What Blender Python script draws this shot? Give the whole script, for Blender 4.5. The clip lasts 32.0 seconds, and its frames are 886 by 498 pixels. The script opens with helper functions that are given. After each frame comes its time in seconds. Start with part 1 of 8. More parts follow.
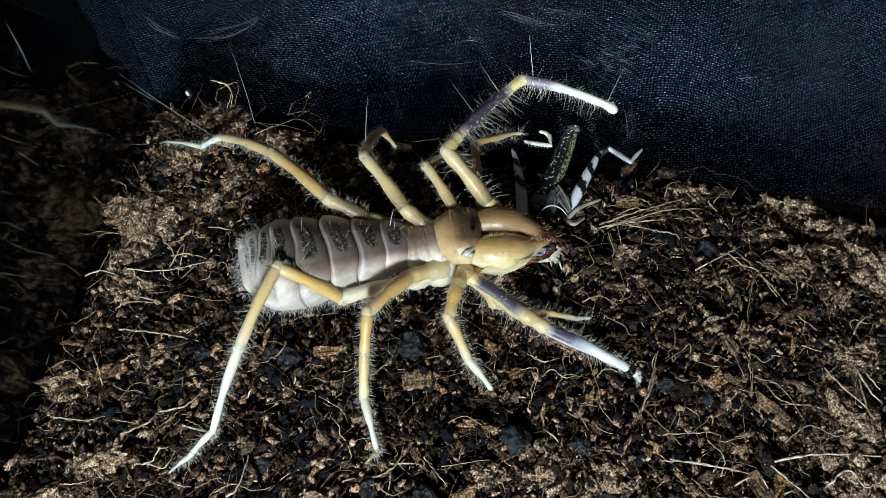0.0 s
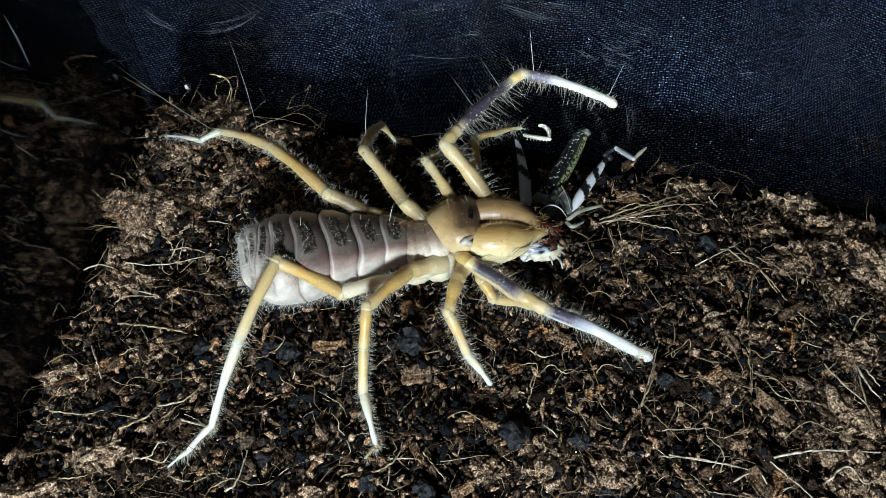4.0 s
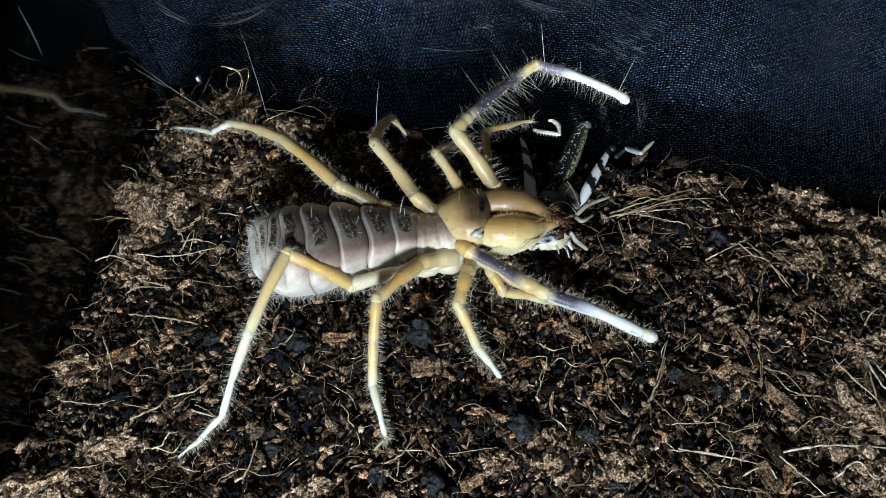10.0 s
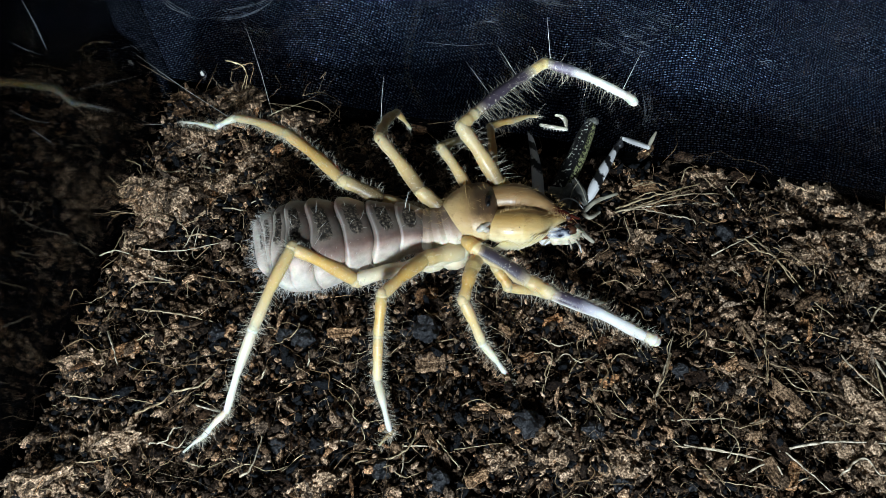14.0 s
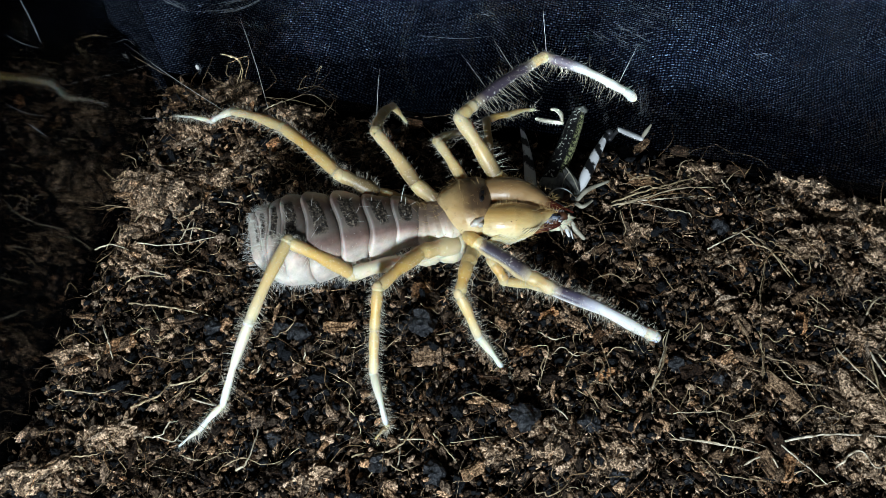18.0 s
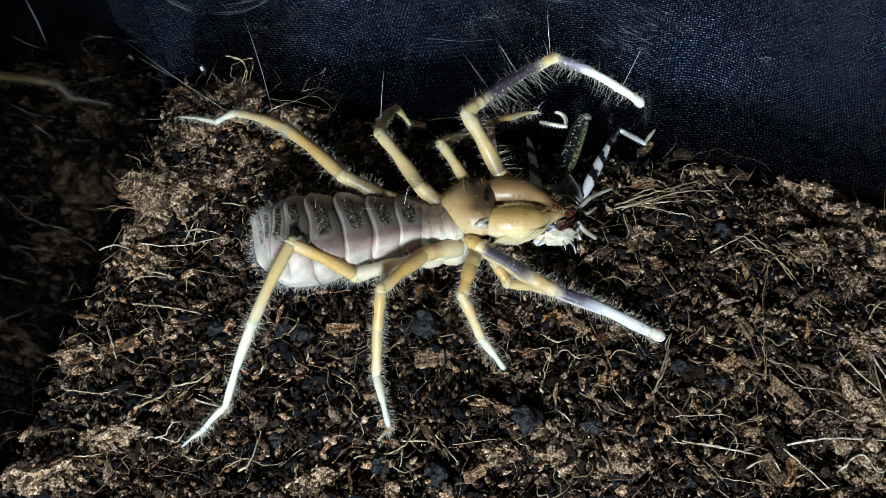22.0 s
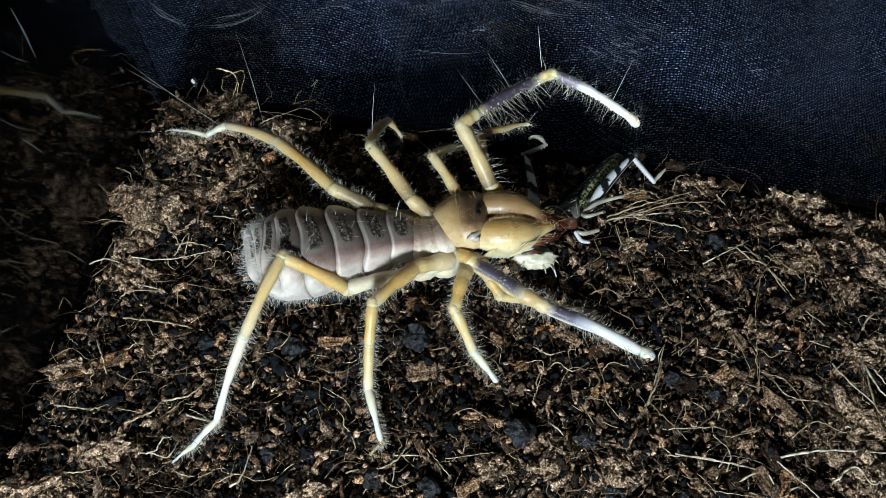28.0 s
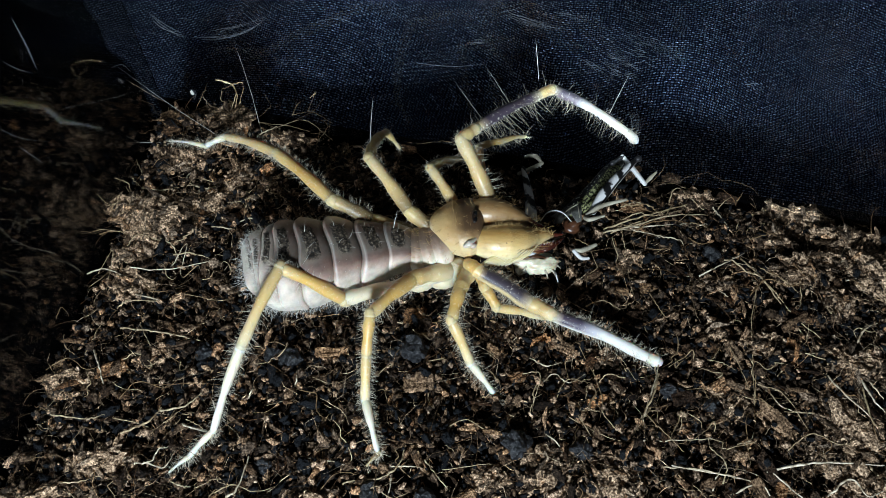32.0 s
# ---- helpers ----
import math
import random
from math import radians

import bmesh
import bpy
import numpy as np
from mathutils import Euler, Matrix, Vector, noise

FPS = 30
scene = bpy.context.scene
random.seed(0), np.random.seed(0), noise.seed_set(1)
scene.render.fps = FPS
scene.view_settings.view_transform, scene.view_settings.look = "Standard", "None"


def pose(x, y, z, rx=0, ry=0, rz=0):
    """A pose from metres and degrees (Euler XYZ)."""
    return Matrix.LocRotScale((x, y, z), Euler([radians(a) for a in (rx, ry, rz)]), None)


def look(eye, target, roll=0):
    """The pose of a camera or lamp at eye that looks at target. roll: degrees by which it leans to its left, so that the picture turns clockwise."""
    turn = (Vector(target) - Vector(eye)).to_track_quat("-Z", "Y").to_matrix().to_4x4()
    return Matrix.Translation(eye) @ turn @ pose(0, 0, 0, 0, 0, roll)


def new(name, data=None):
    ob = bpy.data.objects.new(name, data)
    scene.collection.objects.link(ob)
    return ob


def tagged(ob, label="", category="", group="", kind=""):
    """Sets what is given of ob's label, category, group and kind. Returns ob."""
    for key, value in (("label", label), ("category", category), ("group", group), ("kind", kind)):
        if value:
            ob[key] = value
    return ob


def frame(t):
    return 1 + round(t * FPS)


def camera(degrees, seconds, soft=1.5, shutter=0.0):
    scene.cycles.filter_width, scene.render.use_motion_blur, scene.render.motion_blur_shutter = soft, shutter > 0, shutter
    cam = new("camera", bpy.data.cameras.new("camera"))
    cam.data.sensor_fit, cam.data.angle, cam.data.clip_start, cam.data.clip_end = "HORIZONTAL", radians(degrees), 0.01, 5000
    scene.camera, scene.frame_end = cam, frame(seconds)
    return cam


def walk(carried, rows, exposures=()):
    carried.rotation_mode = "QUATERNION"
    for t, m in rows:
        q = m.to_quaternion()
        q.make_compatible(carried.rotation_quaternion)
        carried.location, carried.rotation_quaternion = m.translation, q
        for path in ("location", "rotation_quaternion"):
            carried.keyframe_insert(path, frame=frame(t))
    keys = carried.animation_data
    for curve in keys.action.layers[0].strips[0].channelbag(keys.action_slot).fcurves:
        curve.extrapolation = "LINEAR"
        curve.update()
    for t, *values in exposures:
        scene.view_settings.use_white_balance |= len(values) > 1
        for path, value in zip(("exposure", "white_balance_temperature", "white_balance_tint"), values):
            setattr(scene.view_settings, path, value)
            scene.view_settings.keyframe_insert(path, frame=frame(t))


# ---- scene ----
cam = camera(55, 32.0, soft=0.65)
PATH = [
    (0, pose(0.000352, -0.066062, 0.114552, 30.556, -0.065, -0.297)),
    (0.5, pose(0.000400, -0.065743, 0.114720, 30.426, -0.092, -0.386)),
    (1, pose(0.000316, -0.066148, 0.114424, 30.570, -0.200, -0.403)),
    (1.5, pose(0.000431, -0.065522, 0.114549, 30.480, -0.222, -0.557)),
    (2, pose(0.000445, -0.065610, 0.114439, 30.486, -0.307, -0.611)),
    (2.5, pose(0.000489, -0.065265, 0.114308, 30.396, -0.312, -0.624)),
    (3, pose(0.000662, -0.065682, 0.114224, 30.293, -0.238, -0.439)),
    (3.5, pose(0.000453, -0.065807, 0.114342, 30.150, -0.204, -0.277)),
    (5.5, pose(0.000173, -0.066212, 0.114336, 30.416, -0.140, -0.086)),
    (6, pose(0.000088, -0.065791, 0.114374, 30.283, -0.131, -0.162)),
    (6.5, pose(-0.000025, -0.065822, 0.114376, 30.115, -0.092, 0.048)),
    (7, pose(-0.000064, -0.065886, 0.114247, 29.980, -0.103, 0.004)),
    (7.5, pose(-0.000167, -0.066078, 0.114180, 30.054, -0.076, -0.042)),
    (8, pose(-0.000036, -0.065677, 0.114341, 29.902, -0.074, -0.050)),
    (8.5, pose(-0.000107, -0.065958, 0.114285, 30.002, -0.066, 0.013)),
    (9, pose(-0.000000, -0.066040, 0.114385, 30.000, -0.000, -0.000)),
    (9.5, pose(0.000073, -0.066059, 0.114371, 29.852, 0.071, 0.228)),
    (10, pose(-0.000034, -0.066267, 0.114247, 29.879, 0.114, 0.336)),
    (10.5, pose(-0.000200, -0.066241, 0.114387, 29.721, 0.138, 0.397)),
    (11, pose(-0.000264, -0.066199, 0.114358, 29.726, 0.161, 0.336)),
    (11.5, pose(-0.000315, -0.066682, 0.114324, 29.779, 0.223, 0.538)),
    (12, pose(-0.000532, -0.066628, 0.114426, 29.846, 0.243, 0.554)),
    (12.5, pose(-0.000298, -0.066216, 0.114473, 29.953, 0.282, 0.345)),
    (13, pose(-0.000558, -0.066018, 0.114277, 29.982, 0.160, 0.256)),
    (13.5, pose(-0.000482, -0.066079, 0.114008, 29.905, 0.217, 0.293)),
    (14, pose(-0.000267, -0.066001, 0.113969, 29.513, 0.279, 0.514)),
    (14.5, pose(-0.000491, -0.066318, 0.113836, 29.362, 0.202, 0.576)),
    (16.5, pose(-0.000404, -0.066210, 0.113746, 29.193, 0.194, 0.420)),
    (17, pose(-0.000187, -0.066135, 0.113889, 29.123, 0.200, 0.360)),
    (17.5, pose(-0.000266, -0.066268, 0.113606, 29.255, 0.147, 0.372)),
    (18, pose(-0.000289, -0.066310, 0.113683, 29.274, 0.063, 0.333)),
    (18.5, pose(-0.000252, -0.065947, 0.113823, 29.287, -0.056, 0.174)),
    (19, pose(-0.000085, -0.066092, 0.113807, 29.384, -0.131, 0.192)),
    (19.5, pose(0.000071, -0.066069, 0.113802, 29.490, -0.084, 0.222)),
    (20, pose(0.000062, -0.066140, 0.113921, 29.524, 0.008, 0.379)),
    (20.5, pose(0.000070, -0.066225, 0.113704, 29.584, 0.101, 0.424)),
    (21, pose(-0.000243, -0.066222, 0.113511, 29.518, 0.020, 0.549)),
    (21.5, pose(-0.000252, -0.066039, 0.113898, 29.315, 0.066, 0.604)),
    (22, pose(-0.000428, -0.066400, 0.113878, 29.407, 0.063, 0.642)),
    (22.5, pose(-0.000557, -0.065952, 0.113874, 29.364, 0.051, 0.534)),
    (23, pose(-0.000614, -0.066047, 0.113850, 29.501, 0.026, 0.491)),
    (23.5, pose(-0.000322, -0.065901, 0.113976, 29.427, 0.099, 0.495)),
    (24, pose(-0.000482, -0.066109, 0.113768, 29.579, 0.033, 0.524)),
    (24.5, pose(-0.000382, -0.066668, 0.113753, 29.677, 0.116, 0.733)),
    (25, pose(-0.000406, -0.066294, 0.114118, 29.735, 0.126, 0.679)),
    (25.5, pose(-0.000319, -0.065882, 0.114166, 29.895, 0.163, 0.545)),
    (27.5, pose(0.000150, -0.065663, 0.113901, 29.912, -0.082, 0.347)),
    (28, pose(0.000081, -0.065555, 0.113947, 29.906, -0.090, 0.296)),
    (28.5, pose(-0.000177, -0.065700, 0.113853, 30.028, -0.154, 0.393)),
    (29, pose(-0.000006, -0.065959, 0.113956, 29.961, -0.089, 0.599)),
    (29.5, pose(-0.000220, -0.065691, 0.113860, 30.069, -0.173, 0.470)),
    (30, pose(-0.000248, -0.066156, 0.114021, 30.066, -0.215, 0.702)),
    (30.5, pose(-0.000210, -0.065617, 0.114037, 30.481, -0.240, 0.253)),
    (31, pose(0.000002, -0.065400, 0.114136, 30.593, -0.337, 0.206)),
    (31.5, pose(0.000013, -0.065358, 0.114312, 30.632, -0.378, 0.146)),
    (32, pose(-0.000028, -0.066000, 0.114156, 30.791, -0.402, 0.377)),
]
walk(cam, PATH)

# ---- world and light ----
world = bpy.data.worlds.new("dark_room")
scene.world = world
world.use_nodes = True
world.node_tree.nodes["Background"].inputs[0].default_value = (0.55, 0.7, 1.0, 1)
world.node_tree.nodes["Background"].inputs[1].default_value = 0.0055
scene.view_settings.exposure = 0.0


def lamp(name, eye, target, watts, size, colour, spread=180):
    data = bpy.data.lights.new(name, "AREA")
    data.shape, data.size, data.energy, data.color = "DISK", size, watts, colour
    data.spread = radians(spread)
    ob = new(name, data)
    ob.matrix_world = look(eye, target)
    return ob


# a small LED torch held beside the lens
lamp("led_torch", (-0.024, -0.169, 0.094), (0.036, 0.003, 0.0), 0.565, 0.026, (0.833, 0.985, 1.11))

MM = 0.001
rng = np.random.default_rng(7)


# ---- materials ----
class Nodes:
    """A short way to write a node material."""

    def __init__(self, name):
        self.mat = bpy.data.materials.new(name)
        self.mat.use_nodes = True
        self.tree = self.mat.node_tree
        self.bsdf = self.tree.nodes["Principled BSDF"]
        self.out = self.tree.nodes["Material Output"]

    def add(self, kind, links=None, **values):
        node = self.tree.nodes.new(kind)
        for key, value in values.items():
            set_option(node, key, value)
        for key, value in (links or {}).items():
            self.put(node.inputs[key], value)
        return node

    def put(self, socket, value):
        if hasattr(value, "is_output"):
            self.tree.links.new(value, socket)
        else:
            socket.default_value = value

    def set(self, **values):
        for key, value in values.items():
            self.put(self.bsdf.inputs[key.replace("_", " ")], value)

    def noise(self, scale, vector=None, detail=4.0, rough=0.6):
        links = {"Scale": scale, "Detail": detail, "Roughness": rough}
        if vector is not None:
            links["Vector"] = vector
        return self.add("ShaderNodeTexNoise", links).outputs["Fac"]

    def ramp(self, fac, stops):
        node = self.add("ShaderNodeValToRGB", {"Fac": fac})
        while len(node.color_ramp.elements) < len(stops):
            node.color_ramp.elements.new(0.5)
        for element, (place, colour) in zip(node.color_ramp.elements, stops):
            element.position, element.color = place, (*colour, 1)
        return node.outputs["Color"]

    def math(self, op, a, b=0.0):
        node = self.add("ShaderNodeMath", {0: a, 1: b}, operation=op)
        return node.outputs[0]

    def mix(self, fac, a, b, blend="MIX"):
        node = self.add("ShaderNodeMix", None, data_type="RGBA", blend_type=blend)
        self.put(node.inputs[0], fac)
        self.put(node.inputs[6], a)
        self.put(node.inputs[7], b)
        return node.outputs[2]

    def coords(self, scale=(1, 1, 1)):
        tex = self.add("ShaderNodeTexCoord").outputs["Object"]
        return self.add("ShaderNodeMapping", {"Vector": tex, "Scale": scale}).outputs["Vector"]

    def attr(self, name):
        return self.add("ShaderNodeAttribute", None, attribute_name=name).outputs["Fac"]

    def bump(self, height, strength, distance):
        node = self.add("ShaderNodeBump", {"Height": height, "Strength": strength, "Distance": distance})
        self.put(self.bsdf.inputs["Normal"], node.outputs["Normal"])


def set_option(node, key, value):
    if key == "operation":
        node.operation = value
    elif key == "data_type":
        node.data_type = value
    elif key == "blend_type":
        node.blend_type = value
    elif key == "attribute_name":
        node.attribute_name = value


def chitin(name, stops, rough=0.38, speck=0.16, sss=0.6, under=None, turn=(0.30, 0.44)):
    """Horny skin, lighter or darker along the limb, and paler beneath where asked."""
    n = Nodes(name)
    v = n.coords()
    drift = n.math("MULTIPLY", n.math("SUBTRACT", n.noise(420, v, 4), 0.5), 0.12)
    base = n.ramp(n.math("ADD", n.attr("along"), drift), stops)
    if under:
        low = n.ramp(n.math("ADD", n.attr("ang"), drift), [(turn[0], (0, 0, 0)), (turn[1], (1, 1, 1))])
        base = n.mix(low, base, (*under, 1))
    grain = n.noise(1300, v, 5)
    blotch = n.ramp(n.noise(260, v, 5, 0.65), [(0.4, (0, 0, 0)), (0.7, (1, 1, 1))])
    base = n.mix(n.math("MULTIPLY", blotch, speck), base, (0.52, 0.36, 0.18, 1), "MULTIPLY")
    dots = n.ramp(n.noise(2600, v, 2, 0.5), [(0.62, (0, 0, 0)), (0.68, (1, 1, 1))])
    base = n.mix(n.math("MULTIPLY", dots, 0.35), base, (0.82, 0.76, 0.62, 1))
    n.set(Base_Color=base, Roughness=n.ramp(n.noise(700, v, 3), [(0.3, (rough * 0.75,) * 3), (0.7, (rough * 1.25,) * 3)]), Subsurface_Weight=sss, Subsurface_Scale=0.0018,
          Subsurface_Radius=(1.0, 0.6, 0.3), Specular_IOR_Level=0.5)
    n.bump(n.math("ADD", grain, n.math("MULTIPLY", dots, 0.8)), 0.3, 0.00012)
    return n.mat


def plain(name, colour, rough=0.5, second=None, scale=600, metal=0.0, bump=0.2, sss=0.0, spec=0.5):
    n = Nodes(name)
    v = n.coords()
    base = n.mix(n.ramp(n.noise(scale, v), [(0.35, (0, 0, 0)), (0.65, (1, 1, 1))]), (*colour, 1), (*(second or [c * 0.6 for c in colour]), 1))
    n.set(Base_Color=base, Roughness=rough, Metallic=metal, Subsurface_Weight=sss, Subsurface_Scale=0.0006, Specular_IOR_Level=spec)
    n.bump(n.noise(scale * 2.5, v), bump, 0.0002)
    return n.mat


AMBER = chitin("amber_chitin", [(0.0, (0.58, 0.41, 0.17)), (0.6, (0.62, 0.39, 0.115)), (1.0, (0.70, 0.53, 0.27))])
PALE = chitin("pale_chitin", [(0.0, (0.62, 0.46, 0.22)), (0.5, (0.66, 0.485, 0.22)), (1.0, (0.71, 0.60, 0.40))])
WHITE = chitin("white_chitin", [(0.0, (0.72, 0.64, 0.46)), (1.0, (0.78, 0.76, 0.7))], speck=0.12)
# white of the far arm, its weaker light put into the colour
DIM_WHITE = chitin("dim_white_chitin", [(0.0, (0.50, 0.47, 0.40)), (1.0, (0.56, 0.53, 0.46))], speck=0.1)
# these two carry the body's shadow on the far leg bases as colour
SHADED_OLIVE = chitin("shaded_olive_chitin", [(0.0, (0.15, 0.105, 0.05)), (0.5, (0.22, 0.16, 0.08)), (0.75, (0.40, 0.30, 0.15)), (1.0, (0.60, 0.46, 0.22))])
SHADED_FEMUR = chitin("pale_chitin_shaded_at_base", [(0.0, (0.22, 0.16, 0.08)), (0.18, (0.40, 0.29, 0.14)), (0.42, (0.64, 0.47, 0.22)), (1.0, (0.70, 0.57, 0.34))])
COXA = chitin("cream_to_amber_chitin", [(0.0, (0.64, 0.55, 0.38)), (0.45, (0.62, 0.50, 0.29)), (1.0, (0.58, 0.41, 0.165))])
JOINT = chitin("joint_skin", [(0.0, (0.62, 0.48, 0.26)), (1.0, (0.66, 0.52, 0.29))], 0.5, 0.12)
SKIN = chitin("soft_skin", [(0.0, (0.66, 0.56, 0.38)), (1.0, (0.70, 0.62, 0.46))], 0.5, 0.12)
PURPLE = chitin("purple_chitin", [(0.0, (0.58, 0.42, 0.19)), (0.06, (0.30, 0.22, 0.15)), (0.13, (0.048, 0.036, 0.050)), (0.78, (0.058, 0.045, 0.060)), (0.90, (0.34, 0.28, 0.22)), (1.0, (0.70, 0.58, 0.36))], 0.5, 0.3, 0.15, (0.62, 0.5, 0.27))
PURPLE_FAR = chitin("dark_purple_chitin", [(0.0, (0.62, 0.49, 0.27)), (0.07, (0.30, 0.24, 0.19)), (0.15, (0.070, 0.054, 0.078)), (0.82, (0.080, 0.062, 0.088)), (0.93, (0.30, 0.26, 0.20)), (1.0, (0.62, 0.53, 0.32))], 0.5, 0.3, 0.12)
PURPLE_WHITE = chitin("purple_to_white_chitin", [(0.0, (0.70, 0.58, 0.36)), (0.05, (0.34, 0.28, 0.24)), (0.10, (0.065, 0.05, 0.075)), (0.26, (0.09, 0.075, 0.11)), (0.40, (0.48, 0.47, 0.52)), (0.52, (0.76, 0.76, 0.75)), (1.0, (0.80, 0.78, 0.72))], 0.45, 0.06, 0.25, (0.74, 0.72, 0.68), (0.36, 0.55))
# far arm's copy of purple to white, dimmed in colour as if shaded
PURPLE_DIM = chitin("purple_to_dim_white_chitin", [(0.0, (0.62, 0.53, 0.32)), (0.05, (0.26, 0.21, 0.16)), (0.12, (0.09, 0.07, 0.095)), (0.30, (0.15, 0.125, 0.155)), (0.46, (0.48, 0.48, 0.46)), (1.0, (0.58, 0.57, 0.50))], 0.45, 0.1, 0.2)


def head_mat():
    """Tan head shield with a sooty brown smear round the eyes, towards the far cheek."""
    n = Nodes("head_chitin")
    v = n.coords()
    wob = n.math("MULTIPLY", n.math("SUBTRACT", n.noise(330, v, 5, 0.65), 0.5), 0.5)
    along = n.math("ADD", n.attr("along"), n.math("MULTIPLY", wob, 0.6))
    base = n.ramp(along, [(0.0, (0.74, 0.62, 0.42)), (0.15, (0.55, 0.385, 0.185)), (0.40, (0.46, 0.295, 0.125)), (0.75, (0.39, 0.232, 0.096)), (1.0, (0.34, 0.20, 0.09))])
    near = n.ramp(n.math("ADD", n.attr("round"), wob), [(0.22, (0, 0, 0)), (0.42, (1, 1, 1))])
    base = n.mix(near, base, (0.60, 0.46, 0.25, 1))
    front = n.ramp(along, [(0.36, (0, 0, 0)), (0.66, (1, 1, 1))])
    spot = n.math("ADD", n.math("MULTIPLY", n.attr("round"), 0.5), n.math("ADD", n.math("MULTIPLY", wob, 0.35), 0.5))
    cheek = n.ramp(spot, [(0.22, (0.5, 0.5, 0.5)), (0.36, (0.95, 0.95, 0.95)), (0.57, (0.9, 0.9, 0.9)), (0.64, (0, 0, 0))])
    base = n.mix(n.math("MULTIPLY", front, cheek), base, (0.050, 0.027, 0.016, 1))
    speck = n.ramp(n.noise(900, v, 3, 0.6), [(0.60, (0, 0, 0)), (0.68, (1, 1, 1))])
    base = n.mix(n.math("MULTIPLY", speck, 0.4), base, (0.16, 0.09, 0.045, 1))
    n.set(Base_Color=base, Roughness=0.4, Subsurface_Weight=0.3, Subsurface_Scale=0.0012, Subsurface_Radius=(1.0, 0.6, 0.3), Specular_IOR_Level=0.45)
    n.bump(n.math("ADD", n.math("MULTIPLY", n.noise(260, v, 4), 2.5), n.math("ADD", n.noise(900, v, 5), n.math("MULTIPLY", n.noise(3500, v, 3), 0.6))), 0.3, 0.00018)
    return n.mat


HEAD_SKIN = head_mat()


def jaw_mat(name, ridge, flank, belly, start):
    """Great pincer: orange-brown ridge, paler bulb below, nearly black tip."""
    n = Nodes(name)
    v = n.coords()
    wob = n.math("ADD", n.attr("ang"), n.math("MULTIPLY", n.math("SUBTRACT", n.noise(350, v, 4), 0.5), 0.14))
    mid = [(a + b) / 2 for a, b in zip(ridge, flank)]
    bulb = n.ramp(wob, [(0.03, ridge), (0.12, mid), (0.24, flank), (0.45, belly)])
    spot = n.ramp(n.noise(700, v, 4, 0.7), [(0.58, (0, 0, 0)), (0.70, (1, 1, 1))])
    bulb = n.mix(n.math("MULTIPLY", spot, 0.25), bulb, (0.30, 0.16, 0.06, 1))
    streak = n.ramp(n.noise(300, n.coords((0.25, 2.2, 1.6)), 4, 0.6), [(0.4, (0.78, 0.72, 0.64)), (0.62, (1.12, 1.12, 1.1))])
    bulb = n.mix(0.6, bulb, streak, "MULTIPLY")
    place = n.math("ADD", n.attr("along"), n.math("MULTIPLY", n.math("SUBTRACT", n.noise(500, v, 4), 0.5), 0.10))
    tip = n.ramp(place, [(start, (0, 0, 0)), (start + 0.06, (0.35, 0.35, 0.35)), (start + 0.16, (1, 1, 1))])
    n.set(Base_Color=n.mix(tip, bulb, (0.060, 0.013, 0.008, 1)), Roughness=n.ramp(tip, [(0.0, (0.36,) * 3), (1.0, (0.2,) * 3)]), Subsurface_Weight=0.3, Subsurface_Scale=0.0012, Subsurface_Radius=(1.0, 0.6, 0.3), Specular_IOR_Level=0.55)
    n.bump(n.math("ADD", n.math("MULTIPLY", n.noise(260, n.coords((0.5, 1.6, 1.4)), 4), 2.5), n.math("ADD", n.noise(900, v, 5), n.math("MULTIPLY", n.noise(3500, v, 3), 0.6))), 0.28, 0.00016)
    return n.mat


JAW = jaw_mat("jaw_chitin", (0.46, 0.27, 0.085), (0.66, 0.47, 0.20), (0.72, 0.62, 0.38), 0.74)
# far pincer: the jaw colours again, darkened to stand for shade
JAW_SHADED = jaw_mat("shaded_jaw_chitin", (0.28, 0.165, 0.07), (0.40, 0.26, 0.125), (0.36, 0.21, 0.09), 0.52)
JAW_RED = chitin("red_fang_chitin", [(0.0, (0.22, 0.09, 0.04)), (0.35, (0.06, 0.014, 0.009)), (1.0, (0.018, 0.006, 0.005))], 0.25)
HAIR_PALE = plain("pale_hair", (0.74, 0.68, 0.54), 0.5, bump=0)
HAIR_WHITE = plain("white_hair", (0.82, 0.8, 0.74), 0.5, bump=0)
HAIR_AMBER = plain("amber_bristle", (0.56, 0.36, 0.14), 0.4, bump=0)
HAIR_BROWN = plain("brown_bristle", (0.16, 0.09, 0.035), 0.4, bump=0)
HAIR_DARK = plain("dark_bristle", (0.05, 0.035, 0.025), 0.4, bump=0)
EYE_BLACK = plain("black_eye", (0.006, 0.006, 0.007), 0.08, bump=0)
EYE_MOUND = plain("eye_mound", (0.020, 0.013, 0.010), 0.3)
LOBE = plain("waxy_white_cuticle", (0.58, 0.54, 0.47), 0.28, (0.34, 0.28, 0.21), 700, sss=0.3)


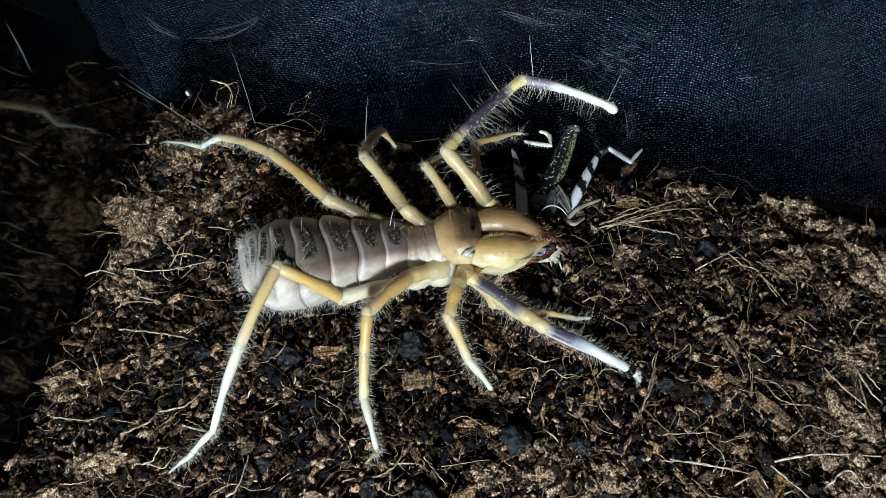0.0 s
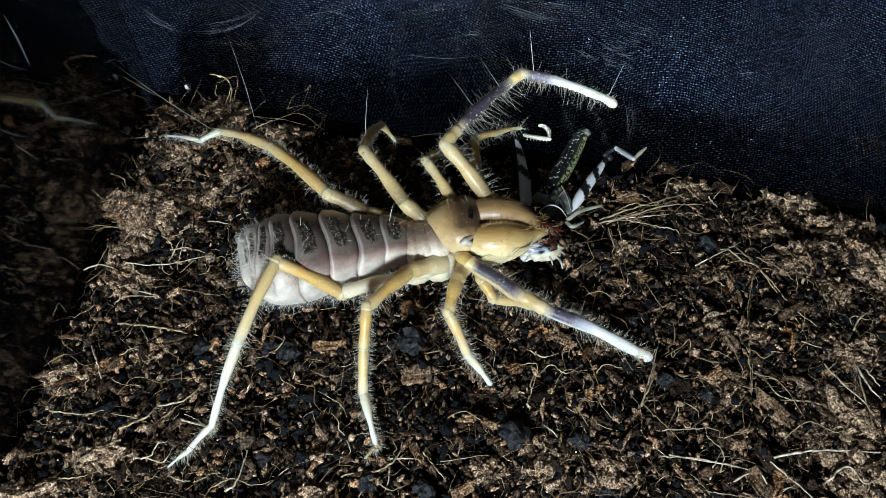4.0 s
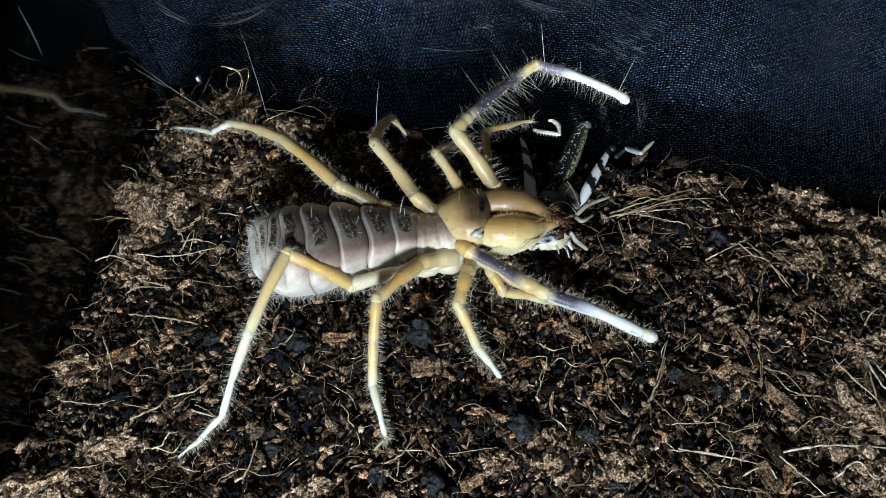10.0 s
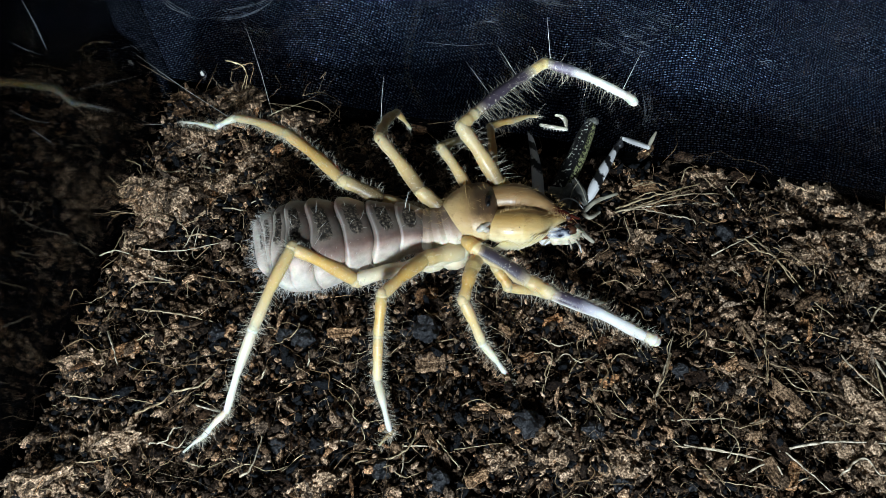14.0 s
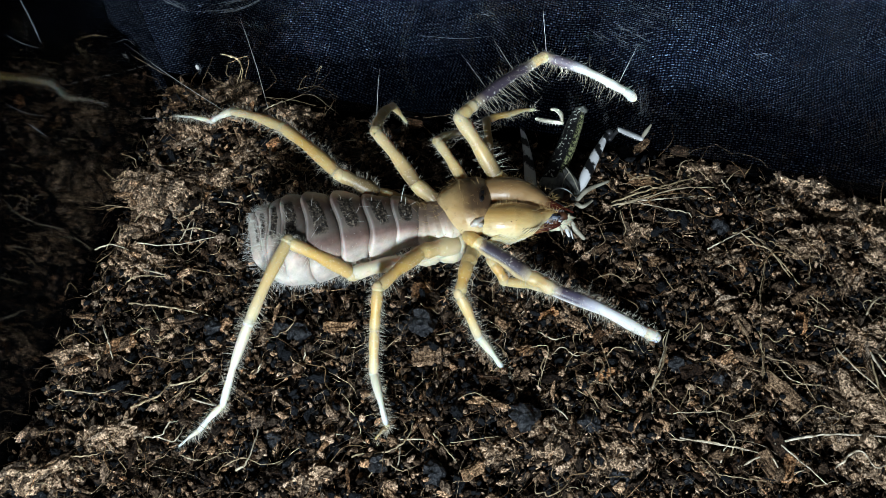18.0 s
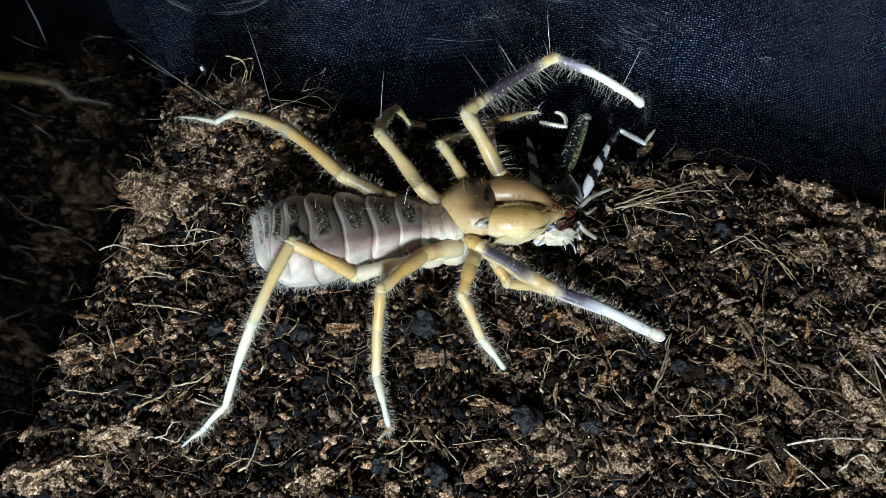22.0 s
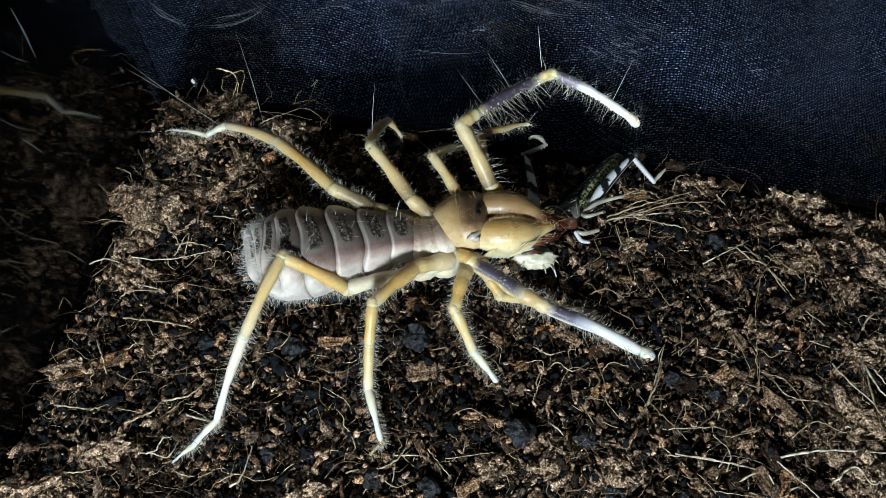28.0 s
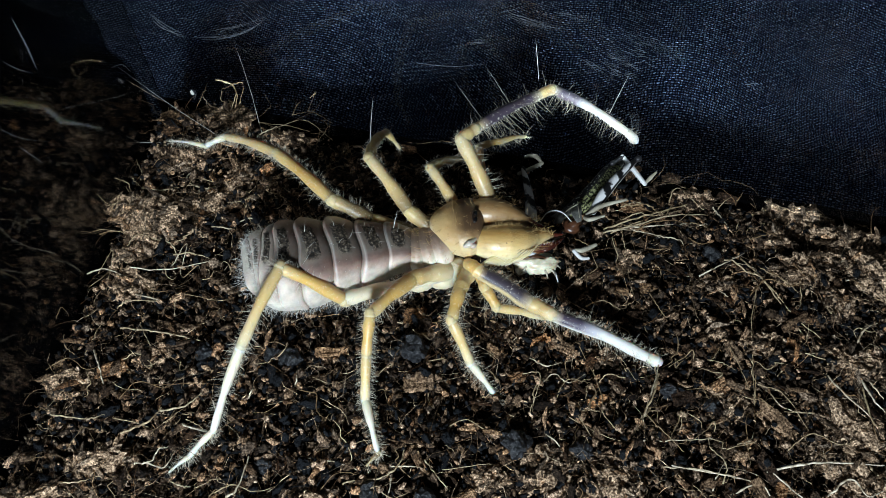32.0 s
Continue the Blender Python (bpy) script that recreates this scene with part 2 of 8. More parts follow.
def abdomen_mat():
    """Grey-mauve flanks, sooty back plates and a pale belly; crease shade between rings is in the colour."""
    n = Nodes("abdomen_skin")
    ang = n.attr("ang")
    v = n.coords()
    wob = n.math("ADD", ang, n.math("MULTIPLY", n.math("SUBTRACT", n.noise(260, v), 0.5), 0.10))
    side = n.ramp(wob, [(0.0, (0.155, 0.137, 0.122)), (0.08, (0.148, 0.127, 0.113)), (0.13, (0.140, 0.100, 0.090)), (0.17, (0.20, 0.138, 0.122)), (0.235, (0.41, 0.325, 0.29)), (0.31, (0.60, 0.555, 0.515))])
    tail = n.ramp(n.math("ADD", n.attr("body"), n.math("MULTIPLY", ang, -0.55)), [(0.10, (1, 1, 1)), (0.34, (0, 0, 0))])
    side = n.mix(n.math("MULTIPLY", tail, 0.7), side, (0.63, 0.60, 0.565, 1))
    cloud = n.ramp(n.noise(420, v, 5, 0.65), [(0.32, (0.72, 0.68, 0.64)), (0.68, (1.2, 1.15, 1.07))])
    side = n.mix(1.0, side, cloud, "MULTIPLY")
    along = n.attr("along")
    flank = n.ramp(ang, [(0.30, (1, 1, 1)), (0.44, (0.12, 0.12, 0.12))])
    # each ring's colour darkens to its front end, as shade in the crease
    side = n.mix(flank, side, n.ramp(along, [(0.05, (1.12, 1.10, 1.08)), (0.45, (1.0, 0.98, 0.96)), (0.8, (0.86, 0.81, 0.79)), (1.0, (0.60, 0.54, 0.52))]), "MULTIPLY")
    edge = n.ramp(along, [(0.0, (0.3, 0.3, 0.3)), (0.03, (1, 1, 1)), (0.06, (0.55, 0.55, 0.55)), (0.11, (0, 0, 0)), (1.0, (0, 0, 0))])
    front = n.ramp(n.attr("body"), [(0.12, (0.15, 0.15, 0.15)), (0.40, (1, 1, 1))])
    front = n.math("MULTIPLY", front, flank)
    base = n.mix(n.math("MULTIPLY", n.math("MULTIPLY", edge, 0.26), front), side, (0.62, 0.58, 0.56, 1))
    soot = n.math("ADD", n.attr("sooty"), n.math("MULTIPLY", n.math("SUBTRACT", n.noise(850, v, 4, 0.7), 0.5), 1.3))
    specks = n.ramp(n.noise(2600, v, 3, 0.6), [(0.40, (0.011, 0.009, 0.007)), (0.53, (0.055, 0.042, 0.032)), (0.67, (0.24, 0.20, 0.15))])
    base = n.mix(n.ramp(soot, [(0.20, (0, 0, 0)), (0.50, (1, 1, 1))]), base, specks)
    n.set(Base_Color=base, Roughness=n.ramp(n.noise(900, v, 3), [(0.3, (0.34,) * 3), (0.7, (0.56,) * 3)]), Subsurface_Weight=0.3, Subsurface_Scale=0.0008, Specular_IOR_Level=0.4)
    n.bump(n.math("ADD", n.noise(700, v, 5), n.math("MULTIPLY", n.noise(2600, v, 4), 0.5)), 0.28, 0.00015)
    return n.mat


def thorax_mat():
    """Pinkish tan back, whitish sides."""
    n = Nodes("thorax_skin")
    v = n.coords()
    wob = n.math("ADD", n.attr("ang"), n.math("MULTIPLY", n.math("SUBTRACT", n.noise(400, v), 0.5), 0.25))
    base = n.ramp(wob, [(0.0, (0.13, 0.088, 0.062)), (0.14, (0.21, 0.14, 0.10)), (0.25, (0.42, 0.31, 0.225)), (0.40, (0.70, 0.63, 0.51))])
    n.set(Base_Color=base, Roughness=0.5, Subsurface_Weight=0.25, Subsurface_Scale=0.0008)
    n.bump(n.noise(1800, v, 5), 0.5, 0.0002)
    return n.mat


THORAX = thorax_mat()
ABDOMEN = abdomen_mat()


def plate_mat():
    """Sooty back plate of black-brown specks."""
    n = Nodes("sooty_back_plate")
    v = n.coords()
    specks = n.ramp(n.noise(2600, v, 3, 0.6), [(0.40, (0.011, 0.009, 0.007)), (0.53, (0.055, 0.042, 0.032)), (0.67, (0.24, 0.20, 0.15))])
    n.set(Base_Color=specks, Roughness=0.55, Specular_IOR_Level=0.3)
    n.bump(n.noise(2300, v, 4), 0.9, 0.0003)
    return n.mat


PLATE = plate_mat()


def chips_mat(name, dark, tan, black_share=0.0, island=True):
    """Coir and bark: each chip takes its own brown, with fibres and dust."""
    n = Nodes(name)
    rand = n.add("ShaderNodeNewGeometry").outputs["Random Per Island"] if island else n.add("ShaderNodeObjectInfo").outputs["Random"]
    v = n.coords()
    tone = n.ramp(rand, [(0.0, dark), (0.28, [0.8 * d + 0.2 * t for d, t in zip(dark, tan)]), (0.6, [t * 0.62 for t in tan]), (0.8, [t * 1.35 for t in tan]), (1.0, [t * 2.4 for t in tan])])
    own = n.math("FRACT", n.math("MULTIPLY", rand, 17.0))
    tone = n.mix(1.0, tone, n.ramp(own, [(0.0, (1.04, 1.0, 0.92)), (0.35, (0.98, 1.0, 1.02)), (0.6, (0.92, 1.0, 1.10)), (0.85, (1.06, 0.99, 0.90)), (1.0, (1.16, 0.95, 0.76))]), "MULTIPLY")
    fibre = n.noise(2000, n.coords((1, 0.3, 1)), 6, 0.7) if island else n.noise(2400, n.coords((0.16, 1.2, 1.2)), 6, 0.72)
    tone = n.mix(0.75, tone, n.ramp(fibre, [(0.36, (0.22, 0.17, 0.13)), (0.5, (0.80, 0.76, 0.72)), (0.62, (1.6, 1.6, 1.6))]), "MULTIPLY")
    pits = n.noise(3300, v, 4, 0.62)
    tone = n.mix(0.92, tone, n.ramp(pits, [(0.38, (0.10, 0.075, 0.06)), (0.47, (0.62, 0.57, 0.53)), (0.54, (1.25, 1.25, 1.25)), (0.64, (2.1, 2.1, 2.1))]), "MULTIPLY")
    wet = n.noise(90, v, 2)
    if black_share:
        pick = n.math("GREATER_THAN", n.math("FRACT", n.math("MULTIPLY", rand, 37.0)), 1 - black_share)
        tone = n.mix(pick, tone, (0.0085, 0.0095, 0.0112, 1))
    n.set(Base_Color=tone, Roughness=n.ramp(wet, [(0.3, (0.38,) * 3), (0.7, (0.75,) * 3)]), Specular_IOR_Level=0.12)
    n.bump(n.math("ADD", n.math("MULTIPLY", fibre, 0.5), pits), 1.0, 0.0005)
    return n.mat


CHIPS = chips_mat("coir_chips", (0.010, 0.0058, 0.0036), (0.276, 0.188, 0.124), 0.31)
CHIP = chips_mat("single_coir_chip", (0.03, 0.016, 0.009), (0.22, 0.14, 0.083), 0.0, False)
CLUMP = chips_mat("coir_clump_dust", (0.050, 0.033, 0.021), (0.215, 0.152, 0.102), 0.0)
SOIL = plain("dark_humus", (0.008, 0.006, 0.005), 0.9, (0.022, 0.015, 0.011), 500, bump=0.8, spec=0.0)
CHARCOAL = plain("charcoal", (0.0062, 0.0066, 0.0074), 0.36, (0.020, 0.021, 0.024), 2200, bump=1.0, spec=0.4)
FIBRES = chips_mat("root_fibres", (0.10, 0.055, 0.025), (0.36, 0.27, 0.18))


def straw_mat(name, low, high):
    """Dry stalks, each of its own tone, streaked along."""
    n = Nodes(name)
    own = n.add("ShaderNodeObjectInfo").outputs["Random"]
    tone = n.ramp(own, [(0.0, low), (0.5, [(a + b) / 2 for a, b in zip(low, high)]), (1.0, high)])
    streak = n.ramp(n.noise(900, n.coords(), 5, 0.7), [(0.36, (0.3, 0.25, 0.2)), (0.5, (0.8, 0.78, 0.75)), (0.64, (1.3, 1.3, 1.3))])
    n.set(Base_Color=n.mix(1.0, tone, streak, "MULTIPLY"), Roughness=0.6, Specular_IOR_Level=0.3)
    n.bump(n.noise(2500, n.coords(), 4), 0.8, 0.0002)
    return n.mat


STRAW = straw_mat("dry_straw", (0.20, 0.12, 0.055), (0.58, 0.46, 0.29))
STRAW_PALE = straw_mat("pale_straw", (0.40, 0.31, 0.18), (0.66, 0.58, 0.45))


def fabric_mat():
    """Dark blue twill, woven of fine threads."""
    n = Nodes("blue_twill")
    uv = n.add("ShaderNodeTexCoord").outputs["UV"]
    sep = n.add("ShaderNodeSeparateXYZ", {0: uv})
    x, y = sep.outputs[0], sep.outputs[1]
    drift = n.noise(0.06, uv, 3)
    x = n.math("ADD", x, n.math("MULTIPLY", drift, 3.0))
    x, y = n.math("ADD", n.math("MULTIPLY", x, 0.998), n.math("MULTIPLY", y, 0.06)), n.math("SUBTRACT", n.math("MULTIPLY", y, 0.998), n.math("MULTIPLY", x, 0.06))
    across = n.math("ADD", n.math("MULTIPLY", x, 1.0 / 0.55), n.math("MULTIPLY", n.noise(0.9, uv, 3), 1.3))
    down = n.math("ADD", n.math("MULTIPLY", y, 1.0 / 0.45), n.math("MULTIPLY", n.noise(0.8, uv, 3), 1.2))
    col, row = n.math("FLOOR", across), n.math("FLOOR", down)
    fx = n.math("ABSOLUTE", n.math("SUBTRACT", n.math("FRACT", across), 0.5))
    fy = n.math("ABSOLUTE", n.math("SUBTRACT", n.math("FRACT", down), 0.5))
    flip = n.math("GREATER_THAN", n.math("FRACT", n.math("MULTIPLY", n.math("ADD", col, row), 0.5)), 0.25)
    pair = n.add("ShaderNodeCombineXYZ", {0: col, 1: row})
    thread = n.add("ShaderNodeTexWhiteNoise", {"Vector": pair.outputs[0]}).outputs["Value"]

    def dash(long, short):
        a = n.math("SUBTRACT", 1.0, n.math("POWER", n.math("MULTIPLY", long, 2.0), 4.0))
        b = n.math("SUBTRACT", 1.0, n.math("POWER", n.math("MULTIPLY", short, 3.4), 2.0))
        return n.math("MULTIPLY", n.math("MAXIMUM", a, 0.0), n.math("MAXIMUM", b, 0.0))

    weft, warp = dash(fx, fy), n.math("MULTIPLY", dash(fy, fx), 0.62)
    inside = n.math("ADD", n.math("MULTIPLY", weft, flip), n.math("MULTIPLY", warp, n.math("SUBTRACT", 1.0, flip)))
    level = n.math("MULTIPLY", inside, n.math("ADD", 0.5, n.math("MULTIPLY", thread, 0.8)))
    base = n.ramp(level, [(0.05, (0.0018, 0.0028, 0.007)), (0.4, (0.014, 0.023, 0.050)), (1.0, (0.172, 0.207, 0.275))])
    dust = n.noise(0.05, uv, 5, 0.7)
    base = n.mix(n.math("MULTIPLY", n.ramp(dust, [(0.52, (0, 0, 0)), (0.75, (1, 1, 1))]), 0.04), base, (0.08, 0.085, 0.09, 1))
    n.set(Base_Color=base, Roughness=0.9, Specular_IOR_Level=0.03)
    n.bump(inside, 0.9, 0.00025)
    return n.mat


FABRIC = fabric_mat()


def acrylic_mat(name, tint, ior=1.22):
    """Clear, slightly scuffed plastic."""
    n = Nodes(name)
    n.set(Base_Color=tint, Roughness=0.0, IOR=ior, Transmission_Weight=1.0)
    return n.mat


ACRYLIC = acrylic_mat("clear_plastic", (0.97, 0.98, 0.98, 1))
SMOKED = acrylic_mat("smoked_plastic", (0.66, 0.64, 0.60, 1), 1.31)
# grey of scuffs, also of the reflections drawn on the walls
SCRATCH_OR_REFLECTION = plain("scratch_or_reflection_grey", (0.24, 0.26, 0.28), 0.8, bump=0)
# black of the box floor, also of the pieces added in place of shade
MATT_BLACK = plain("matt_black", (0.0015, 0.0015, 0.0017), 0.95, bump=0.2, spec=0.0)

LOC_BLACK = plain("black_cuticle", (0.012, 0.012, 0.014), 0.3, (0.03, 0.03, 0.032))
LOC_WHITE = plain("chalky_white_cuticle", (0.70, 0.70, 0.69), 0.4, (0.46, 0.46, 0.45), 500)
LOC_GREY = plain("grey_membrane", (0.20, 0.20, 0.18), 0.3, (0.045, 0.045, 0.04), 900)
LOC_PALE = plain("pale_leg_cuticle", (0.50, 0.47, 0.37), 0.42, (0.26, 0.23, 0.17), 500)
FLESH = plain("cream_flesh", (0.74, 0.70, 0.54), 0.3, (0.50, 0.44, 0.30), 700, sss=0.2)
BROWN = plain("brown_cuticle", (0.10, 0.04, 0.018), 0.3, (0.03, 0.012, 0.008), 500)


def face_mat():
    """Glossy face of the locust: white and steel blue with black and rust patches."""
    n = Nodes("glossy_patched_cuticle")
    v = n.coords()
    base = n.ramp(n.noise(420, n.coords((0.6, 1.4, 1.2)), 4, 0.6), [(0.36, (0.006, 0.006, 0.008)), (0.45, (0.02, 0.022, 0.03)), (0.50, (0.20, 0.22, 0.27)), (0.57, (0.66, 0.66, 0.64)), (0.66, (0.52, 0.48, 0.42)), (0.72, (0.20, 0.06, 0.02))])
    n.set(Base_Color=base, Roughness=0.16, Specular_IOR_Level=0.6)
    n.bump(n.noise(1100, v, 3), 0.5, 0.0003)
    return n.mat


SILVER = face_mat()


def mottle_mat():
    """Half black with white dashes, half green-yellow with black spots, as on a young locust."""
    n = Nodes("mottled_green_cuticle")
    v = n.coords()
    spots = n.ramp(n.noise(3000, v, 3, 0.6), [(0.48, (1, 1, 1)), (0.54, (0, 0, 0))])
    dashes = n.ramp(n.noise(2600, n.coords((1.0, 1.0, 1.0)), 1, 0.4), [(0.62, (0, 0, 0)), (0.65, (1, 1, 1))])
    turn = n.math("ADD", n.math("MULTIPLY", n.attr("round"), 0.5), 0.5)
    rim = n.ramp(turn, [(0.34, (0, 0, 0)), (0.38, (1, 1, 1)), (0.53, (1, 1, 1)), (0.57, (0, 0, 0))])
    dark = n.mix(n.mix(1.0, dashes, rim, "MULTIPLY"), (0.007, 0.007, 0.0075, 1), (0.42, 0.42, 0.36, 1))
    green = n.mix(spots, (0.30, 0.31, 0.15, 1), (0.012, 0.013, 0.009, 1))
    base = n.mix(n.ramp(turn, [(0.57, (0, 0, 0)), (0.61, (1, 1, 1))]), dark, green)
    n.set(Base_Color=base, Roughness=0.42, Specular_IOR_Level=0.25)
    n.bump(n.noise(1800, v, 3), 0.5, 0.0002)
    return n.mat


def banded_mat():
    """Chalk white thigh with ragged black bars."""
    n = Nodes("black_barred_white_cuticle")
    v = n.coords()
    place = n.math("ADD", n.attr("along"), n.math("ADD", n.math("MULTIPLY", n.attr("round"), 0.16), n.math("MULTIPLY", n.math("SUBTRACT", n.noise(1100, v, 3), 0.5), 0.22)))
    k, w = (0.007, 0.007, 0.0075), (0.66, 0.66, 0.66)
    base = n.ramp(place, [(0.0, w), (0.36, w), (0.40, k), (0.52, k), (0.55, w), (0.68, w), (0.71, k), (0.80, k), (0.83, w), (0.93, w), (0.96, k)])
    side = n.ramp(n.attr("ang"), [(0.42, (0, 0, 0)), (0.48, (1, 1, 1))])
    belly = n.ramp(n.attr("ang"), [(0.62, k), (0.66, w), (0.76, w), (0.80, k)])
    n.set(Base_Color=n.mix(side, base, belly), Roughness=0.4)
    n.bump(n.noise(1500, v), 0.3, 0.0002)
    return n.mat


BANDED = banded_mat()
MOTTLE = mottle_mat()


# ---- geometry helpers (millimetres in, metres out) ----
def mesh(name, verts, faces, mat, smooth=True, attrs=None):
    me = bpy.data.meshes.new(name)
    verts = np.asarray(verts, dtype=np.float64) * MM
    me.from_pydata(verts.tolist(), [], faces if isinstance(faces, list) else faces.tolist())
    for key, values in (attrs or {}).items():
        layer = me.attributes.new(key, "FLOAT", "POINT")
        layer.data.foreach_set("value", np.asarray(values, dtype=np.float32))
    if smooth:
        me.polygons.foreach_set("use_smooth", np.ones(len(me.polygons), dtype=bool))
    me.materials.append(mat)
    me.update()
    return me


def part(name, data, parent, label=""):
    ob = new(name, data)
    ob.parent = parent
    if label:
        ob["label"] = label
    return ob


def thing(name, place, label, category, group=""):
    ob = new(name)
    ob.empty_display_size = 0.002
    ob.location = Vector(place) * MM
    return tagged(ob, label, category, group)


def joined(pieces):
    """Several (verts, faces, attrs) as one."""
    verts, faces, attrs, count = [], [], {}, 0
    for v, f, a in pieces:
        verts.append(np.asarray(v))
        faces += [tuple(i + count for i in face) for face in f]
        for key in a:
            attrs.setdefault(key, []).append(a[key])
        count += len(v)
    return np.concatenate(verts), faces, {k: np.concatenate(v) for k, v in attrs.items()}


def smooth_path(points, steps):
    """Catmull-Rom through the points."""
    p = np.asarray(points, float)
    if len(p) == 2:
        t = np.linspace(0, 1, steps)[:, None]
        return p[0] * (1 - t) + p[1] * t
    ext = np.vstack([2 * p[0] - p[1], p, 2 * p[-1] - p[-2]])
    out = []
    for s in np.linspace(0, len(p) - 1, steps):
        i = min(int(s), len(p) - 2)
        t = s - i
        a, b, c, d = ext[i:i + 4]
        out.append(0.5 * (2 * b + (c - a) * t + (2 * a - 5 * b + 4 * c - d) * t * t + (3 * b - a - 3 * c + d) * t ** 3))
    return np.array(out)


def loft(points, wide, tall, steps=24, sides=20, up=(0, 0, 1), round_ends=True, ripple=0.0, box=2.0, bluff=1.0):
    """A rounded solid along a path: half-widths and half-heights are given along it.
    Carries 'along' (0 to 1) and 'ang' (0 on the back, 1 on the belly)."""
    path = smooth_path(points, steps)
    s = np.linspace(0, 1, steps)
    key = np.linspace(0, 1, len(wide))
    w, h = np.interp(s, key, wide), np.interp(s, np.linspace(0, 1, len(tall)), tall)
    tang = np.gradient(path, axis=0)
    tang /= np.linalg.norm(tang, axis=1, keepdims=True)
    if round_ends:
        cap = 4
        lead = [(path[0] - tang[0] * bluff * min(w[0], h[0]) * math.cos(q), math.sin(q), 0) for q in np.linspace(0.12, 1.3, cap)]
        tail = [(path[-1] + tang[-1] * bluff * min(w[-1], h[-1]) * math.cos(q), math.sin(q), -1) for q in np.linspace(1.3, 0.12, cap)]
        path = np.vstack([[l[0] for l in lead], path, [l[0] for l in tail]])
        w = np.r_[[w[0] * l[1] for l in lead], w, [w[-1] * l[1] for l in tail]]
        h = np.r_[[h[0] * l[1] for l in lead], h, [h[-1] * l[1] for l in tail]]
        s = np.r_[[0] * cap, s, [1] * cap]
        tang = np.vstack([np.repeat(tang[:1], cap, 0), tang, np.repeat(tang[-1:], cap, 0)])
    side = np.cross(tang, np.asarray(up, float))
    bad = np.linalg.norm(side, axis=1) < 1e-3
    side[bad] = (1, 0, 0)
    side /= np.linalg.norm(side, axis=1, keepdims=True)
    over = np.cross(side, tang)
    th = np.arange(sides) * 2 * math.pi / sides
    c, d = np.cos(th), np.sin(th)
    cc, dd = np.sign(c) * np.abs(c) ** (2 / box), np.sign(d) * np.abs(d) ** (2 / box)
    v = path[:, None] + side[:, None] * (w[:, None] * dd)[..., None] + over[:, None] * (h[:, None] * cc)[..., None]
    if ripple:
        v += rng.normal(0, ripple, v.shape)
    n = len(path)
    faces = []
    for i in range(n - 1):
        for j in range(sides):
            k = (j + 1) % sides
            faces.append((i * sides + j, i * sides + k, (i + 1) * sides + k, (i + 1) * sides + j))
    faces.append(tuple(range(sides)))
    faces.append(tuple((n - 1) * sides + j for j in reversed(range(sides))))
    ang = np.abs(((th + math.pi) % (2 * math.pi)) - math.pi) / math.pi
    return v.reshape(-1, 3), faces, {"along": np.repeat(s, sides), "ang": np.tile(ang, n), "round": np.tile(np.where(th > math.pi, th - 2 * math.pi, th) / math.pi, n)}


def rod(points, radii, steps=16, sides=12, flat=1.0):
    return loft(points, np.asarray(radii), np.asarray(radii) * flat, steps, sides)


def ball(centre, radii, rings=10, sides=14, rough=0.0, seed=0):
    """An ellipsoid, roughened by noise."""
    verts, faces = [], []
    for i in range(rings + 1):
        a = math.pi * (i + 0.02) / (rings + 0.04)
        for j in range(sides):
            b = 2 * math.pi * j / sides
            d = Vector((math.sin(a) * math.cos(b), math.sin(a) * math.sin(b), math.cos(a)))
            k = 1 + rough * noise.noise(d * 2.3 + Vector((seed * 7.1, 0, 0))) + 0.5 * rough * noise.noise(d * 6 + Vector((0, seed * 3.3, 0)))
            verts.append((centre[0] + d.x * radii[0] * k, centre[1] + d.y * radii[1] * k, centre[2] + d.z * radii[2] * k))
    for i in range(rings):
        for j in range(sides):
            k = (j + 1) % sides
            faces.append((i * sides + j, (i + 1) * sides + j, (i + 1) * sides + k, i * sides + k))
    m = len(verts)
    return np.array(verts), faces, {"along": np.full(m, 0.5), "ang": np.full(m, 0.5)}


def hairs(roots, ways, lengths, radius=0.035, bend=0.25, droop=(0, 0, 0)):
    """Tapered bristles: three-sided, two joints, a pointed end."""
    roots, ways, lengths = np.asarray(roots, float), np.asarray(ways, float), np.asarray(lengths, float)
    m = len(roots)
    ways = ways / np.linalg.norm(ways, axis=1, keepdims=True)
    ref = np.where(np.abs(ways[:, 2:]) > 0.9, [[1.0, 0, 0]], [[0, 0, 1.0]])
    a = np.cross(ways, ref)
    a /= np.linalg.norm(a, axis=1, keepdims=True)
    b = np.cross(ways, a)
    curve = rng.normal(0, bend, (m, 1)) * a + rng.normal(0, bend, (m, 1)) * b + np.asarray(droop, float)
    rows = []
    for s, k in ((0.0, 1.0), (0.4, 0.8), (0.75, 0.5)):
        mid = roots + ways * (lengths * s)[:, None] + curve * (lengths * s * s)[:, None]
        for q in range(3):
            t = 2 * math.pi * q / 3
            rows.append(mid + (a * math.cos(t) + b * math.sin(t)) * radius * k)
    rows.append(roots + ways * lengths[:, None] + curve * lengths[:, None])
    v = np.stack(rows, 1).reshape(-1, 3)
    one = []
    for r in range(2):
        for q in range(3):
            p = (q + 1) % 3
            one.append((r * 3 + q, r * 3 + p, r * 3 + 3 + p, r * 3 + 3 + q))
    tips = [(6 + q, 6 + (q + 1) % 3, 9) for q in range(3)]
    faces = [tuple(i + 10 * n for i in f) for n in range(m) for f in one + tips]
    return v, faces, {}


